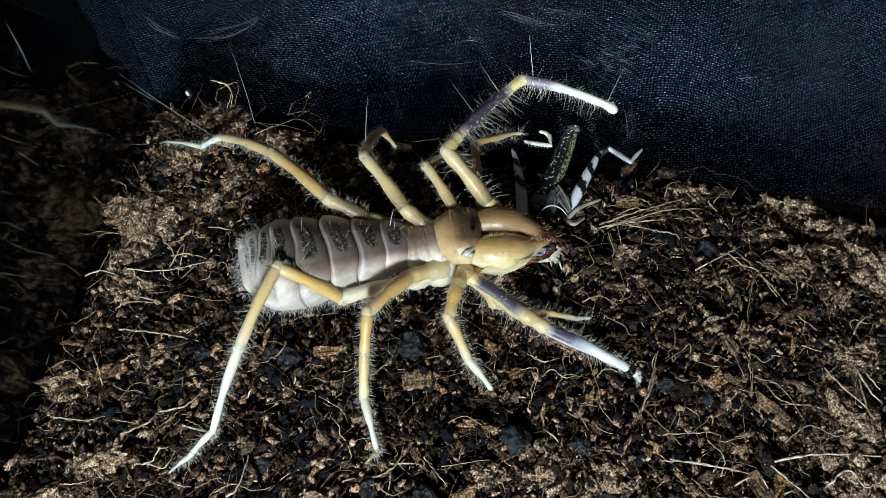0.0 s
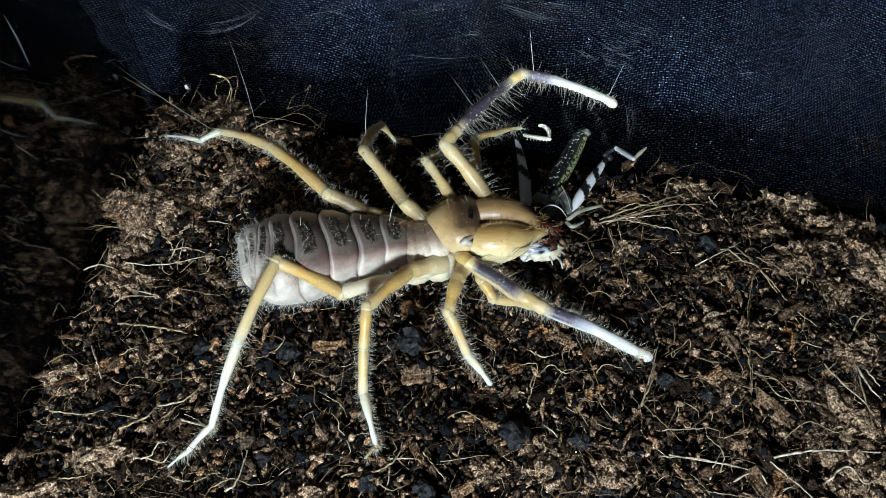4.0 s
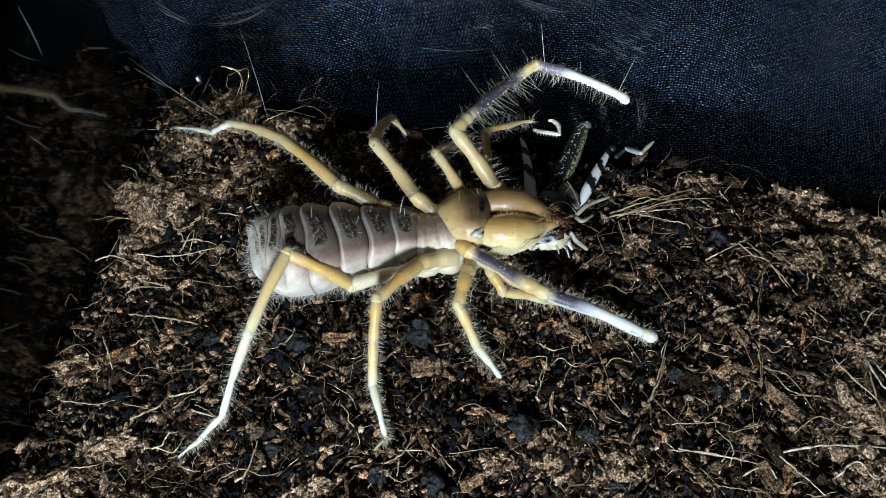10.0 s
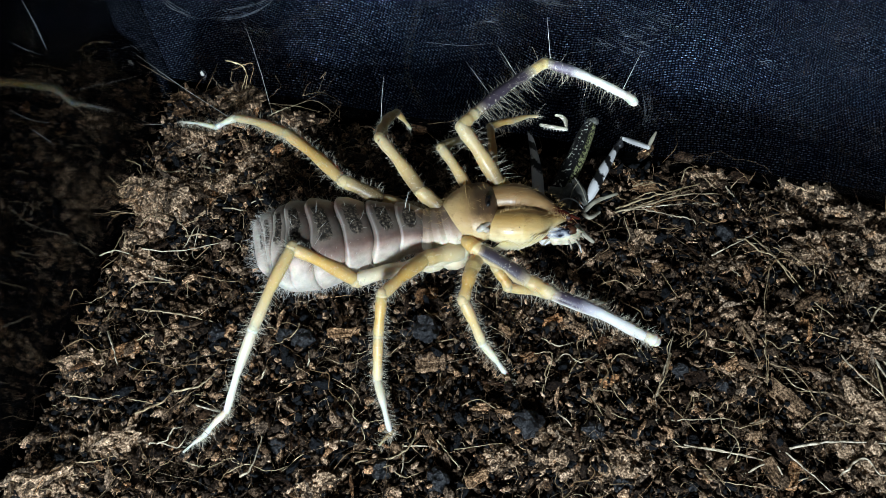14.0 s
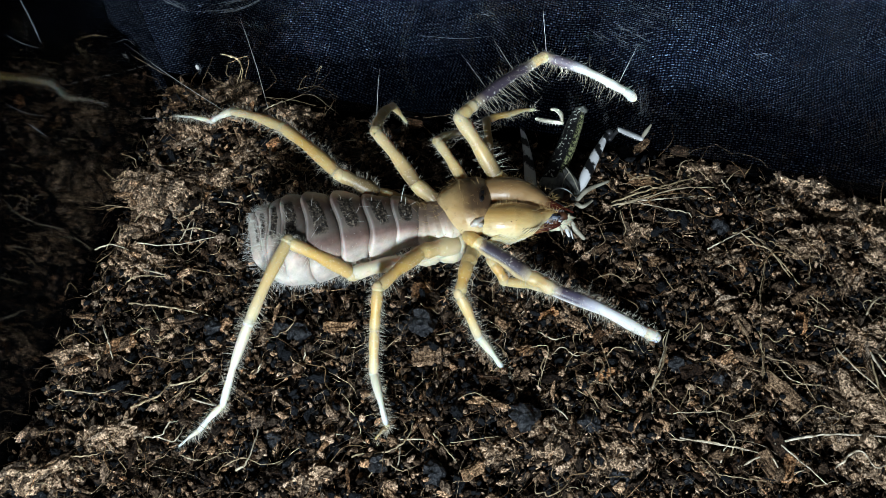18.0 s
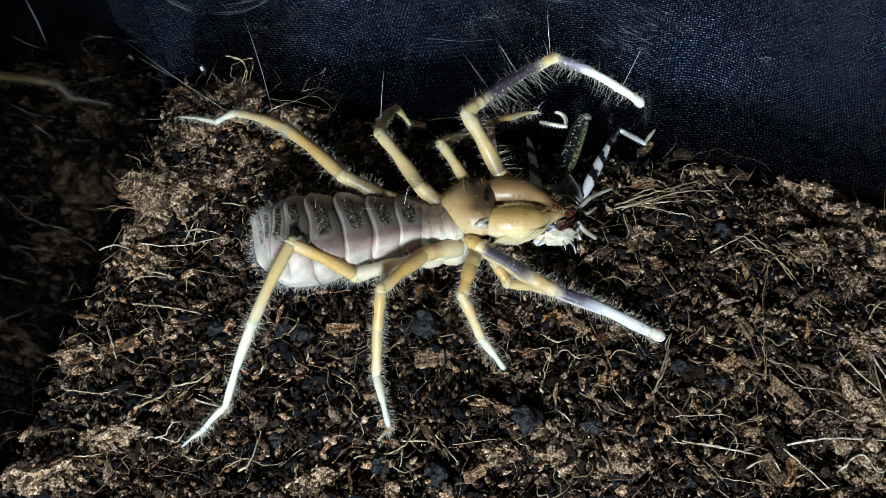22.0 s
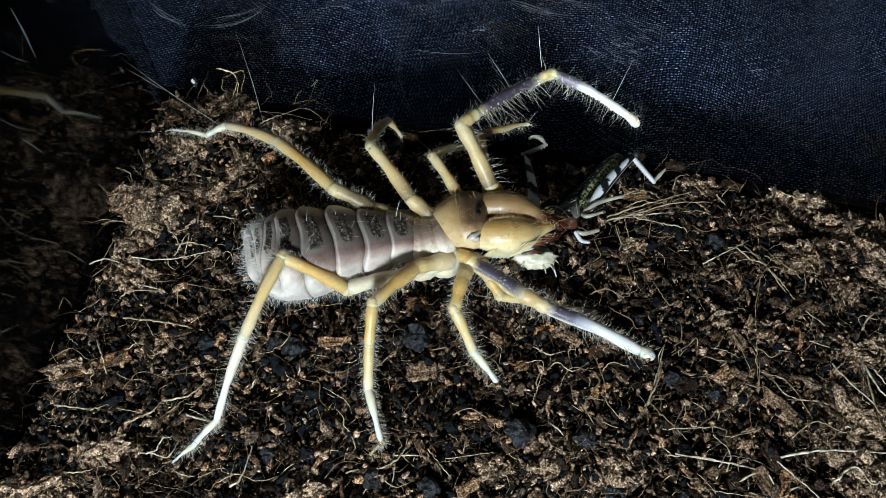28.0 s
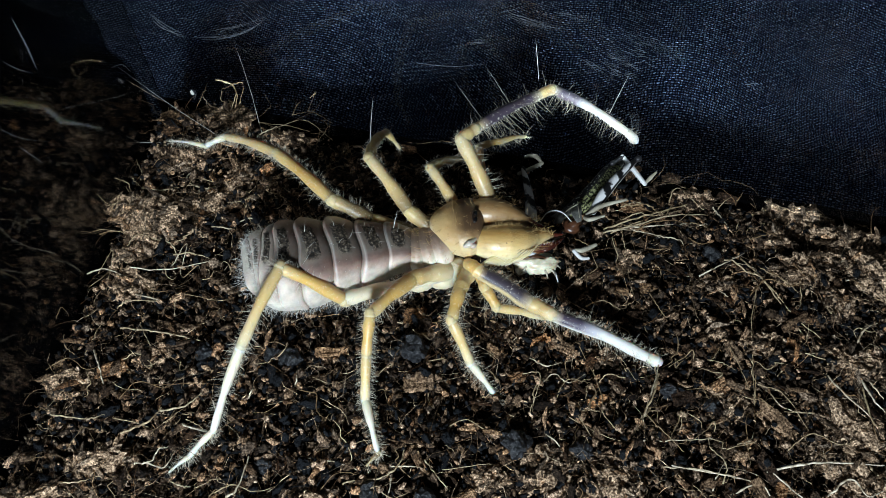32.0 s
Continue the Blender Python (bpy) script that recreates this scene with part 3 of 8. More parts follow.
def bristles_on(shape, count, length, lean=0.35, radius=0.035, lo=0.0, hi=1.0, back=(0.0, 1.0), bend=0.15, droop=(0, 0, 0)):
    """Bristles out of a lofted shape, between two stations of it."""
    v, f, at = shape
    quads = [q for q in f if len(q) == 4 and lo <= at["along"][q[0]] <= hi and back[0] <= at["ang"][q[0]] <= back[1]]
    pick = rng.integers(0, len(quads), count)
    q = np.array(quads)[pick]
    a, b, c, d = v[q[:, 0]], v[q[:, 1]], v[q[:, 2]], v[q[:, 3]]
    r, s = rng.random((count, 1)), rng.random((count, 1))
    roots = (a * (1 - r) + b * r) * (1 - s) + (d * (1 - r) + c * r) * s
    normal = np.cross(b - a, d - a)
    size = np.linalg.norm(normal, axis=1, keepdims=True)
    normal = normal / np.maximum(size, 1e-9)
    along = (d - a)
    along = along / np.maximum(np.linalg.norm(along, axis=1, keepdims=True), 1e-9)
    ways = normal + along * lean + rng.normal(0, 0.18, (count, 3))
    return hairs(roots, ways, length * rng.uniform(0.5, 1.25, count), radius, bend, droop)


def as_mesh(name, shape, mat):
    v, f, a = shape
    return mesh(name, v, f, mat, True, a)


# ---- the box, the cloth and the bed of coir ----
ANGLE = -11.07
BOX = Matrix.Translation((-47.1, 28.7, 0)) @ Matrix.Rotation(radians(ANGLE), 4, "Z")


def box_at(x, y, z):
    """A point from the inner back corner of the box: x along its back, y towards its front."""
    return tuple(BOX @ Vector((x, -y, z)))


def slab(name, x0, x1, y0, y1, z0, z1, mat, bevel=0.12):
    bm = bmesh.new()
    bmesh.ops.create_cube(bm, size=1)
    for v in bm.verts:
        x, y, z = (v.co.x + 0.5), (v.co.y + 0.5), (v.co.z + 0.5)
        v.co = Vector(box_at(x0 + x * (x1 - x0), y0 + y * (y1 - y0), z0 + z * (z1 - z0))) * MM
    bmesh.ops.bevel(bm, geom=list(bm.edges), offset=bevel * MM, segments=2, affect="EDGES")
    if bm.calc_volume(signed=True) < 0:
        bmesh.ops.reverse_faces(bm, faces=list(bm.faces))
    me = bpy.data.meshes.new(name)
    bm.to_mesh(me)
    bm.free()
    me.materials.append(mat)
    return new(name, me)


DEPTH = -9.0
BACK = wall = tagged(slab("wall_back", -0.3, 150.3, -0.3, 0, DEPTH - 2, 48, ACRYLIC, 0.05), "clear scuffed plastic wall of the box before the cloth", "box wall", kind="structure")
wall.visible_shadow = False
LEFT = wall = tagged(slab("wall_left", -0.3, 0, 0.01, 118, DEPTH - 2, 48, SMOKED, 0.05), "smoky plastic side wall mirroring the coir", "box wall", kind="structure")
wall.visible_shadow = False
wall = tagged(slab("wall_right", 150, 150.3, 0.01, 118, DEPTH - 2, 48, ACRYLIC, 0.05), "clear plastic side wall of the box", "box wall", kind="structure")
wall.visible_shadow = False
tagged(slab("floor", 0.01, 149.99, 0.01, 118, DEPTH - 2, DEPTH, MATT_BLACK), "dark bottom of the box under the coir", "box floor", kind="structure")


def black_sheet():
    """An added matt black sheet with an uneven edge, standing for the cloth's darkness beside the box."""
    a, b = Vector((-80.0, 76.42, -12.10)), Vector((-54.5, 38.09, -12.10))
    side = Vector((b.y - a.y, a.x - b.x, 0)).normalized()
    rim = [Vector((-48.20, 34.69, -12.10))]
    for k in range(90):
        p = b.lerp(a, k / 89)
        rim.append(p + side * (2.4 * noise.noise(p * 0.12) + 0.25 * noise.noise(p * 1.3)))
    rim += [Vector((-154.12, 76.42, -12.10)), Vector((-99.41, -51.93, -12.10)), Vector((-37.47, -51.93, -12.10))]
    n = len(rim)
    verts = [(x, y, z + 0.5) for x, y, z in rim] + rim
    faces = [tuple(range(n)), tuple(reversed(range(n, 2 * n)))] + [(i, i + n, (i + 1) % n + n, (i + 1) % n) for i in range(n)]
    tagged(new("black_sheet", mesh("black_sheet", verts, faces, MATT_BLACK, False)), "matt black sheet added for the unlit side of the cloth", "sheet", kind="structure")


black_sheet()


# added black strip: stands for the shadow band between bed and cloth
tagged(slab("base_rim", -2, 152, -2.2, -1.2, DEPTH - 2, 1.2, MATT_BLACK, 0.2), "matt black strip added behind the plastic wall as a shadow band", "rim", kind="structure")


def spread(name, x0, x1, y0, y1, nx, ny, height, label):
    """A cloth in soft folds over the table; x along the box's back, y towards its front."""
    verts, faces, uv = [], [], []
    for j in range(ny + 1):
        for i in range(nx + 1):
            x, y = x0 + (x1 - x0) * i / nx, y0 + (y1 - y0) * j / ny
            verts.append(box_at(x, y, height(x, y)))
            uv.append((x, y))
    for j in range(ny):
        for i in range(nx):
            a = j * (nx + 1) + i
            faces.append((a, a + nx + 1, a + nx + 2, a + 1))
    me = mesh(name, verts, faces, FABRIC)
    layer = me.uv_layers.new(name="weave")
    corner = np.empty(len(me.loops), dtype=np.int32)
    me.loops.foreach_get("vertex_index", corner)
    layer.data.foreach_set("uv", np.array(uv, dtype=np.float32)[corner].ravel())
    return tagged(new(name, me), label, "cloth", kind="structure")


def folds(x, y):
    """Height of the cloth: flat under the box, rising in soft folds behind it."""
    back = max(0.0, -y - 3)
    soft = min(1.0, back / 12)
    aside = min(1.0, max(0.0, (x + 12) / 30))
    back, soft = back * aside, soft * aside
    rise = -30.0 * math.exp(-((x - 64) / 15) ** 2) - 1.0
    crest = max(4.0, 24.0 + 0.6 * (x - 97.0))
    lean = (0.36 * max(0.0, back - crest) - 0.10 * min(back, crest)) * min(1.0, max(0.0, (x - 76) / 24))
    lean += min(back, 60) * (0.33 * math.exp(-((x - 22) / 17) ** 2) - 0.25 * math.exp(-((x + 5) / 8) ** 2) - 0.10 * math.exp(-((x - 63) / 14) ** 2))
    return DEPTH - 3.2 + rise * aside * math.exp(-(max(0.0, -y) / 30) ** 2) + 0.10 * back + lean + soft * (2.6 * math.sin(x * 0.055 + back * 0.075 + 0.6) + 1.6 * noise.noise(Vector((x * 0.03, y * 0.05, 2))))


spread("ground", -400, 500, -400, 400, 360, 320, folds, "dark blue twill cloth spread in soft folds under the box")


HEAP = BOX.inverted() @ Vector((31.85, 13.07, -0.00))


def relief(x, y):
    """Height of the coir bed in millimetres."""
    p = Vector((x * 0.05, y * 0.05, 0))
    h = 1.8 * noise.noise(p) + 1.5 * noise.noise(p * 3.1) + 0.8 * noise.noise(p * 8.0)
    local = BOX.inverted() @ Vector((x, y, 0))
    edge = min(local.x, -local.y)
    h += 4.2 * math.exp(-((local.x - 10) / 15) ** 2 - ((local.y + 6) / 9) ** 2)
    h += 4.0 * math.exp(-((local.x - HEAP.x) / 12) ** 2 - ((local.y - HEAP.y) / 5) ** 2)
    return h - 0.9 - 1.5 * math.exp(-max(edge, 0) / 2.5)


def bed():
    nx, ny = 190, 150
    verts, faces = [], []
    for j in range(ny + 1):
        for i in range(nx + 1):
            x, y, z = box_at(0.3 + 149.4 * i / nx, 0.3 + 117 * j / ny, 0)
            verts.append((x, y, relief(x, y) - 0.5 + rng.normal(0, 0.12)))
    for j in range(ny):
        for i in range(nx):
            a = j * (nx + 1) + i
            faces.append((a, a + nx + 1, a + nx + 2, a + 1))
    return tagged(new("coir_bed", mesh("coir_bed", verts, faces, SOIL)), "dark moist coir and humus filling the box", "soil", kind="structure")


BED = bed()
ICO = bmesh.new()
bmesh.ops.create_icosphere(ICO, subdivisions=1, radius=1)
ICO_V = np.array([v.co[:] for v in ICO.verts])
ICO_F = np.array([[v.index for v in f.verts] for f in ICO.faces])
ICO.free()
def crumpled(k, level):
    """A crumpled, pitted crumb of unit size."""
    bm = bmesh.new()
    bmesh.ops.create_icosphere(bm, subdivisions=level, radius=1)
    a, b = Vector((k * 5.3, 1, 0)), Vector((0, k * 3.1, 2))
    for v in bm.verts:
        d = v.co.copy()
        r = 1 + 0.5 * noise.noise(d * 1.5 + a) + 0.55 * (0.35 - abs(noise.noise(d * 2.6 + b))) + 0.34 * noise.noise(d * 5.0 + a)
        v.co = d * r
    verts, faces = np.array([v.co[:] for v in bm.verts]), np.array([[v.index for v in f.verts] for f in bm.faces])
    bm.free()
    return verts, faces


BIG_CRUMBS, SMALL_CRUMBS = [crumpled(k, 3) for k in range(12)], [crumpled(k, 2) for k in range(20, 32)]


def random_turns(m, flat=False):
    """Random rotations, mostly lying flat where asked."""
    q = rng.normal(0, 1, (m, 4))
    if flat:
        yaw = rng.uniform(0, 2 * math.pi, m)
        q = np.stack([np.cos(yaw / 2), rng.normal(0, 0.34, m), rng.normal(0, 0.34, m), np.sin(yaw / 2)], 1)
    q /= np.linalg.norm(q, axis=1, keepdims=True)
    w, x, y, z = q.T
    return np.stack([1 - 2 * (y * y + z * z), 2 * (x * y - z * w), 2 * (x * z + y * w), 2 * (x * y + z * w), 1 - 2 * (x * x + z * z), 2 * (y * z - x * w),
                     2 * (x * z - y * w), 2 * (y * z + x * w), 1 - 2 * (x * x + y * y)], 1).reshape(-1, 3, 3)


def crumbs(m, low, high, lift, power, kinds):
    """Verts and faces of m crumbs strewn over the bed."""
    out_v, out_f, count = [], [], 0
    for verts, faces in kinds:
        n = m // len(kinds)
        u, v = rng.uniform(0.8, 130, n), rng.uniform(0.8, 82, n)
        base = np.array([box_at(a, b, 0) for a, b in zip(u, v)])
        base[:, 2] = [relief(x, y) for x, y, _ in base]
        size = low + (high - low) * rng.random(n) ** power
        shape = np.stack([rng.uniform(0.85, 1.9, n), rng.uniform(0.55, 1.0, n), rng.uniform(0.5, 0.95, n)], 1) * size[:, None]
        pts = verts[None] * shape[:, None]
        pts = np.einsum("mij,mkj->mki", random_turns(n, True), pts)
        base[:, 2] += lift * rng.random(n) - 0.1 * size
        out_v.append((pts + base[:, None]).reshape(-1, 3))
        out_f.append((faces[None] + (np.arange(n) * len(verts))[:, None, None]).reshape(-1, 3) + count)
        count += n * len(verts)
    return np.vstack(out_v), np.vstack(out_f)


layers = [crumbs(14000, 0.12, 0.34, 1.2, 1.5, [(ICO_V, ICO_F)]), crumbs(14000, 0.10, 0.24, 2.9, 1.5, [(ICO_V, ICO_F)]), crumbs(19200, 0.17, 0.46, 3.0, 1.2, SMALL_CRUMBS), crumbs(3600, 0.38, 0.80, 3.2, 1.3, BIG_CRUMBS)]
count, all_v, all_f = 0, [], []
for v, f in layers:
    all_v.append(v)
    all_f.append(f + count)
    count += len(v)
tagged(new("coir_crumbs", mesh("coir_crumbs", np.vstack(all_v), np.vstack(all_f), CHIPS)),
       "loose crumbs of brown coir and bark with black specks", "coir", kind="stuff")


def wisps(m, low, high, radius, lift):
    """Fine curled fibres lying over the crumbs."""
    steps = 6
    u, v = rng.uniform(0.8, 132, m), rng.uniform(0.5, 84, m)
    base = np.array([box_at(a, b, 0) for a, b in zip(u, v)])
    base[:, 2] = [relief(x, y) for x, y, _ in base]
    base[:, 2] += lift * rng.random(m) + 0.2
    length = low + (high - low) * rng.random(m) ** 2
    yaw, turn = rng.uniform(0, 2 * math.pi, m), rng.normal(0, 1.3, m)
    pitch = rng.normal(0, 0.28, m)
    s = np.linspace(-0.5, 0.5, steps)
    ang = yaw[:, None] + turn[:, None] * s[None] + rng.normal(0, 0.25, (m, steps))
    step = (length / steps)[:, None, None] * np.stack([np.cos(ang) * np.cos(pitch)[:, None], np.sin(ang) * np.cos(pitch)[:, None], np.sin(pitch)[:, None] - 0.5 * s[None]], 2)
    path = base[:, None] + np.cumsum(step, 1)
    rad = radius * rng.uniform(0.6, 1.5, m)
    tang = np.gradient(path, axis=1)
    tang /= np.linalg.norm(tang, axis=2, keepdims=True)
    a = np.cross(tang, [0, 0, 1.0])
    a /= np.maximum(np.linalg.norm(a, axis=2, keepdims=True), 1e-6)
    b = np.cross(a, tang)
    taper = rad[:, None] * np.array([0.35, 1, 1, 1, 0.8, 0.25])[None]
    rows = [path + (a * math.cos(t) + b * math.sin(t)) * taper[..., None] for t in (0, 2.1, 4.2)]
    verts = np.stack(rows, 2).reshape(-1, 3)
    one = np.array([(r * 3 + q, r * 3 + (q + 1) % 3, r * 3 + 3 + (q + 1) % 3, r * 3 + 3 + q) for r in range(steps - 1) for q in range(3)])
    faces = (one[None] + (np.arange(m) * steps * 3)[:, None, None]).reshape(-1, 4)
    return verts, faces


v1, f1 = wisps(8500, 1.0, 5, 0.034, 2.8)
v2, f2 = wisps(1500, 4, 12, 0.045, 3.2)
tagged(new("root_wisps", mesh("root_wisps", np.vstack([v1, v2]), np.vstack([f1, f2 + len(v1)]), FIBRES)), "fine tan root fibres strewn over the coir", "fibres", kind="stuff")

def shavings(m):
    """Thin curled flakes of husk."""
    steps = 6
    u, v = rng.uniform(1, 130, m), rng.uniform(1, 82, m)
    base = np.array([box_at(a, b, 0) for a, b in zip(u, v)])
    base[:, 2] = [relief(x, y) for x, y, _ in base]
    base[:, 2] += 0.5 + 2.6 * rng.random(m)
    length, width = rng.uniform(1.0, 3.8, m), 0.12 + 0.42 * rng.random(m) ** 2
    curl = rng.normal(0, 1.6, m)
    s = np.linspace(-0.5, 0.5, steps)
    ang = curl[:, None] * s[None] + rng.normal(0, 0.5, m)[:, None]
    step = (length / steps)[:, None, None] * np.stack([np.cos(ang), 0 * ang, np.sin(ang)], 2)
    path = np.cumsum(step, 1) - 0.5 * step.sum(1, keepdims=True)
    taper = np.array([0.35, 0.9, 1, 0.95, 0.8, 0.3])[None, :, None] * width[:, None, None] * 0.5
    wob = 1 + rng.normal(0, 0.18, (m, steps, 1))
    edge = np.array([0, 1.0, 0])
    thick = np.array([0, 0, 0.05])
    rows = np.stack([path - edge * taper * wob + thick, path + edge * taper + thick, path + edge * taper * 0.9 - thick, path - edge * taper * 0.9 - thick], 2)
    turned = np.einsum("mij,mskj->mski", random_turns(m, True), rows) + base[:, None, None]
    verts = turned.reshape(-1, 3)
    one = [(r * 4 + q, r * 4 + (q + 1) % 4, r * 4 + 4 + (q + 1) % 4, r * 4 + 4 + q) for r in range(steps - 1) for q in range(4)]
    faces = (np.array(one)[None] + (np.arange(m) * steps * 4)[:, None, None]).reshape(-1, 4)
    tagged(new("husk_shavings", mesh("husk_shavings", verts, faces, CHIPS, False)), "thin curled brown flakes of coconut husk", "husk flakes", kind="stuff")


shavings(2200)

# single chips of bark and husk that can be told apart
CHIP_MESHES = []
for k in range(14):
    bm = bmesh.new()
    bmesh.ops.create_icosphere(bm, subdivisions=3, radius=1)
    sx, sy, sz = rng.uniform(0.9, 1.9), rng.uniform(0.6, 1.0), rng.uniform(0.35, 0.6)
    for v in bm.verts:
        d = v.co.copy()
        r = 1 + 0.45 * noise.noise(d * 1.7 + Vector((k * 5.3, 0, 0))) + 0.42 * noise.noise(d * 4 + Vector((0, k * 3.1, 0)))
        v.co = Vector((d.x * sx, d.y * sy, d.z * sz)) * r * MM
    me = bpy.data.meshes.new("coir_chip")
    bm.to_mesh(me)
    bm.free()
    me.materials.append(CHIP)
    CHIP_MESHES.append(me)


def single_chips(m):
    for k in range(m):
        x, y, _ = box_at(2 + 126 * rng.random() ** 0.7, rng.uniform(2, 76), 0)
        size = 0.45 + 0.6 * rng.random() ** 1.5
        ob = new("coir_chip", CHIP_MESHES[k % len(CHIP_MESHES)])
        ob.parent = BED
        ob.location = Vector((x, y, relief(x, y) + 1.1 + 1.3 * rng.random())) * MM
        ob.rotation_euler = (rng.normal(0.2, 0.35), rng.normal(0, 0.35), rng.uniform(0, 6.28))
        ob.scale = (size,) * 3


# ---- scuffs and drawn reflections on the plastic ----
def wall_stroke(points, radius, wall=None):
    """A mark on the plastic, scuffed or drawn as a reflection; a broad one is a bundle of hair-fine strokes."""
    strands = [(points, radius * 0.8)] if radius < 0.058 else []
    if radius >= 0.058:
        for k in range(7):
            shift = np.outer(rng.normal(0, 0.30, 3), np.array((0.97, -0.19, 0.0))) + np.outer(rng.normal(0, 0.30, 3), np.array((0.0, 0.0, 1.0)))
            lo = rng.integers(0, 4)
            hi = rng.integers(lo + 4, 10)
            bent = smooth_path(np.array(points) + shift[:len(points)] if len(points) == 3 else np.array(points) + shift[0], 9)[lo:hi]
            strands.append((list(bent), radius * rng.uniform(0.16, 0.34)))
    for line, r in strands:
        part("scratch", as_mesh("scratch", rod(line, [r * 0.4, r, r * 0.8, r * 0.3], 4 * len(line), 5, 0.3), SCRATCH_OR_REFLECTION), wall or BACK)


wall_stroke([(-43.4, 27.9, 24.1), (-42.2, 27.7, 21.5), (-38.8, 27.0, 19.6)], 0.100)
wall_stroke([(-38.8, 27.0, 19.6), (-32.3, 25.8, 21.2), (-27.4, 24.8, 24.4), (-24.3, 24.2, 28.2)], 0.100)
wall_stroke([(-34.6, 26.2, 21.6), (-30.0, 25.3, 23.9), (-25.2, 24.4, 26.8)], 0.070)
wall_stroke([(8.2, 17.8, 34.3), (10.8, 17.3, 33.3), (15.0, 16.5, 32.1)], 0.100)
wall_stroke([(9.0, 17.7, 33.9), (13.1, 16.9, 33.0), (16.0, 16.3, 32.8)], 0.070)
wall_stroke([(14.6, 16.6, 35.5), (17.2, 16.1, 35.2), (20.7, 15.4, 35.7)], 0.060)
wall_stroke([(3.6, 18.7, 27.7), (5.1, 18.4, 28.4), (6.0, 18.3, 28.4)], 0.090)
wall_stroke([(-4.4, 20.3, 22.0), (1.3, 19.2, 22.5), (6.1, 18.2, 24.1)], 0.050)
# next two strokes draw the feeler arm's reflection in the back wall
wall_stroke([(27.2, 14.1, 20.1), (28.3, 13.9, 16.0), (29.4, 13.7, 10.2)], 0.100)
wall_stroke([(27.6, 14.0, 20.9), (28.7, 13.8, 16.1), (29.6, 13.7, 12.3)], 0.060)
wall_stroke([(-54.2, 30.0, 9.8), (-51.9, 29.6, 11.0), (-50.9, 29.4, 9.6)], 0.050)
wall_stroke([(-41.2, 27.5, 7.9), (-41.1, 27.5, 6.6), (-41.1, 27.5, 5.2)], 0.160)
part("white_fleck", as_mesh("white_fleck", ball((-41.1, 27.35, 6.9), (0.28, 0.1, 0.55), 8, 10, 0.5, 4), HAIR_WHITE), BACK)
wall_stroke([(41.1, 11.4, 28.0), (41.4, 11.3, 27.9), (41.6, 11.3, 28.0)], 0.200)
wall_stroke([(6.1, 18.2, 24.4), (7.0, 18.1, 21.1), (8.4, 17.8, 19.0)], 0.050)
wall_stroke([(-12.3, 21.8, 16.9), (-11.9, 21.8, 16.0), (-11.5, 21.7, 15.8)], 0.050)
wall_stroke([(-17.8, 22.9, 27.3), (-14.5, 22.3, 28.5), (-11.4, 21.7, 27.5)], 0.040)
wall_stroke([(26.2, 14.3, 33.6), (27.3, 14.1, 33.5), (28.5, 13.9, 33.2)], 0.033)
wall_stroke([(18.8, 15.8, 27.7), (19.0, 15.7, 26.1), (19.2, 15.7, 24.4)], 0.036)
wall_stroke([(22.2, 15.1, 29.3), (23.4, 14.9, 28.9), (24.5, 14.6, 28.7)], 0.039)
wall_stroke([(24.9, 14.6, 28.9), (25.1, 14.5, 28.5), (25.3, 14.5, 28.3)], 0.029)
wall_stroke([(22.8, 15.0, 27.0), (23.6, 14.8, 26.8), (24.5, 14.6, 26.5)], 0.041)
wall_stroke([(21.1, 15.3, 28.3), (22.4, 15.1, 27.4), (23.6, 14.8, 26.4)], 0.029)
wall_stroke([(17.5, 16.0, 24.9), (18.0, 15.9, 25.1), (18.5, 15.8, 25.4)], 0.040)
wall_stroke([(21.8, 15.2, 30.0), (22.9, 14.9, 29.3), (24.0, 14.7, 29.0)], 0.045)
wall_stroke([(23.8, 14.8, 26.1), (24.3, 14.7, 26.0), (24.7, 14.6, 26.1)], 0.046)
wall_stroke([(22.3, 15.1, 29.5), (22.9, 14.9, 30.0), (23.5, 14.8, 30.6)], 0.025)
wall_stroke([(19.7, 15.6, 27.3), (20.5, 15.4, 26.9), (21.3, 15.3, 25.8)], 0.046)
wall_stroke([(24.9, 14.6, 26.2), (25.8, 14.4, 26.6), (26.8, 14.2, 26.4)], 0.044)
wall_stroke([(23.5, 14.8, 29.4), (24.2, 14.7, 29.5), (24.9, 14.6, 29.6)], 0.026)
wall_stroke([(25.8, 14.4, 28.8), (26.5, 14.3, 28.8), (27.0, 14.2, 29.3)], 0.049)
wall_stroke([(24.9, 14.6, 26.3), (25.8, 14.4, 26.3), (26.8, 14.2, 26.1)], 0.040)
wall_stroke([(25.3, 14.5, 31.4), (26.3, 14.3, 31.1), (27.3, 14.1, 30.8)], 0.037)
wall_stroke([(20.0, 15.5, 30.8), (20.3, 15.5, 30.3), (20.7, 15.4, 30.0)], 0.043)
wall_stroke([(22.5, 15.0, 27.4), (23.2, 14.9, 26.9), (24.1, 14.7, 26.0)], 0.032)
wall_stroke([(23.0, 14.9, 27.1), (23.3, 14.9, 25.8), (23.7, 14.8, 25.0)], 0.034)
wall_stroke([(18.8, 15.8, 27.9), (19.9, 15.5, 27.4), (21.2, 15.3, 26.1)], 0.048)
wall_stroke([(24.7, 14.6, 31.0), (25.9, 14.4, 30.9), (27.1, 14.1, 30.9)], 0.034)
wall_stroke([(27.1, 14.1, 29.4), (28.0, 14.0, 28.6), (28.9, 13.8, 28.4)], 0.037)
wall_stroke([(25.4, 14.5, 30.7), (26.2, 14.3, 30.4), (26.8, 14.2, 30.6)], 0.025)
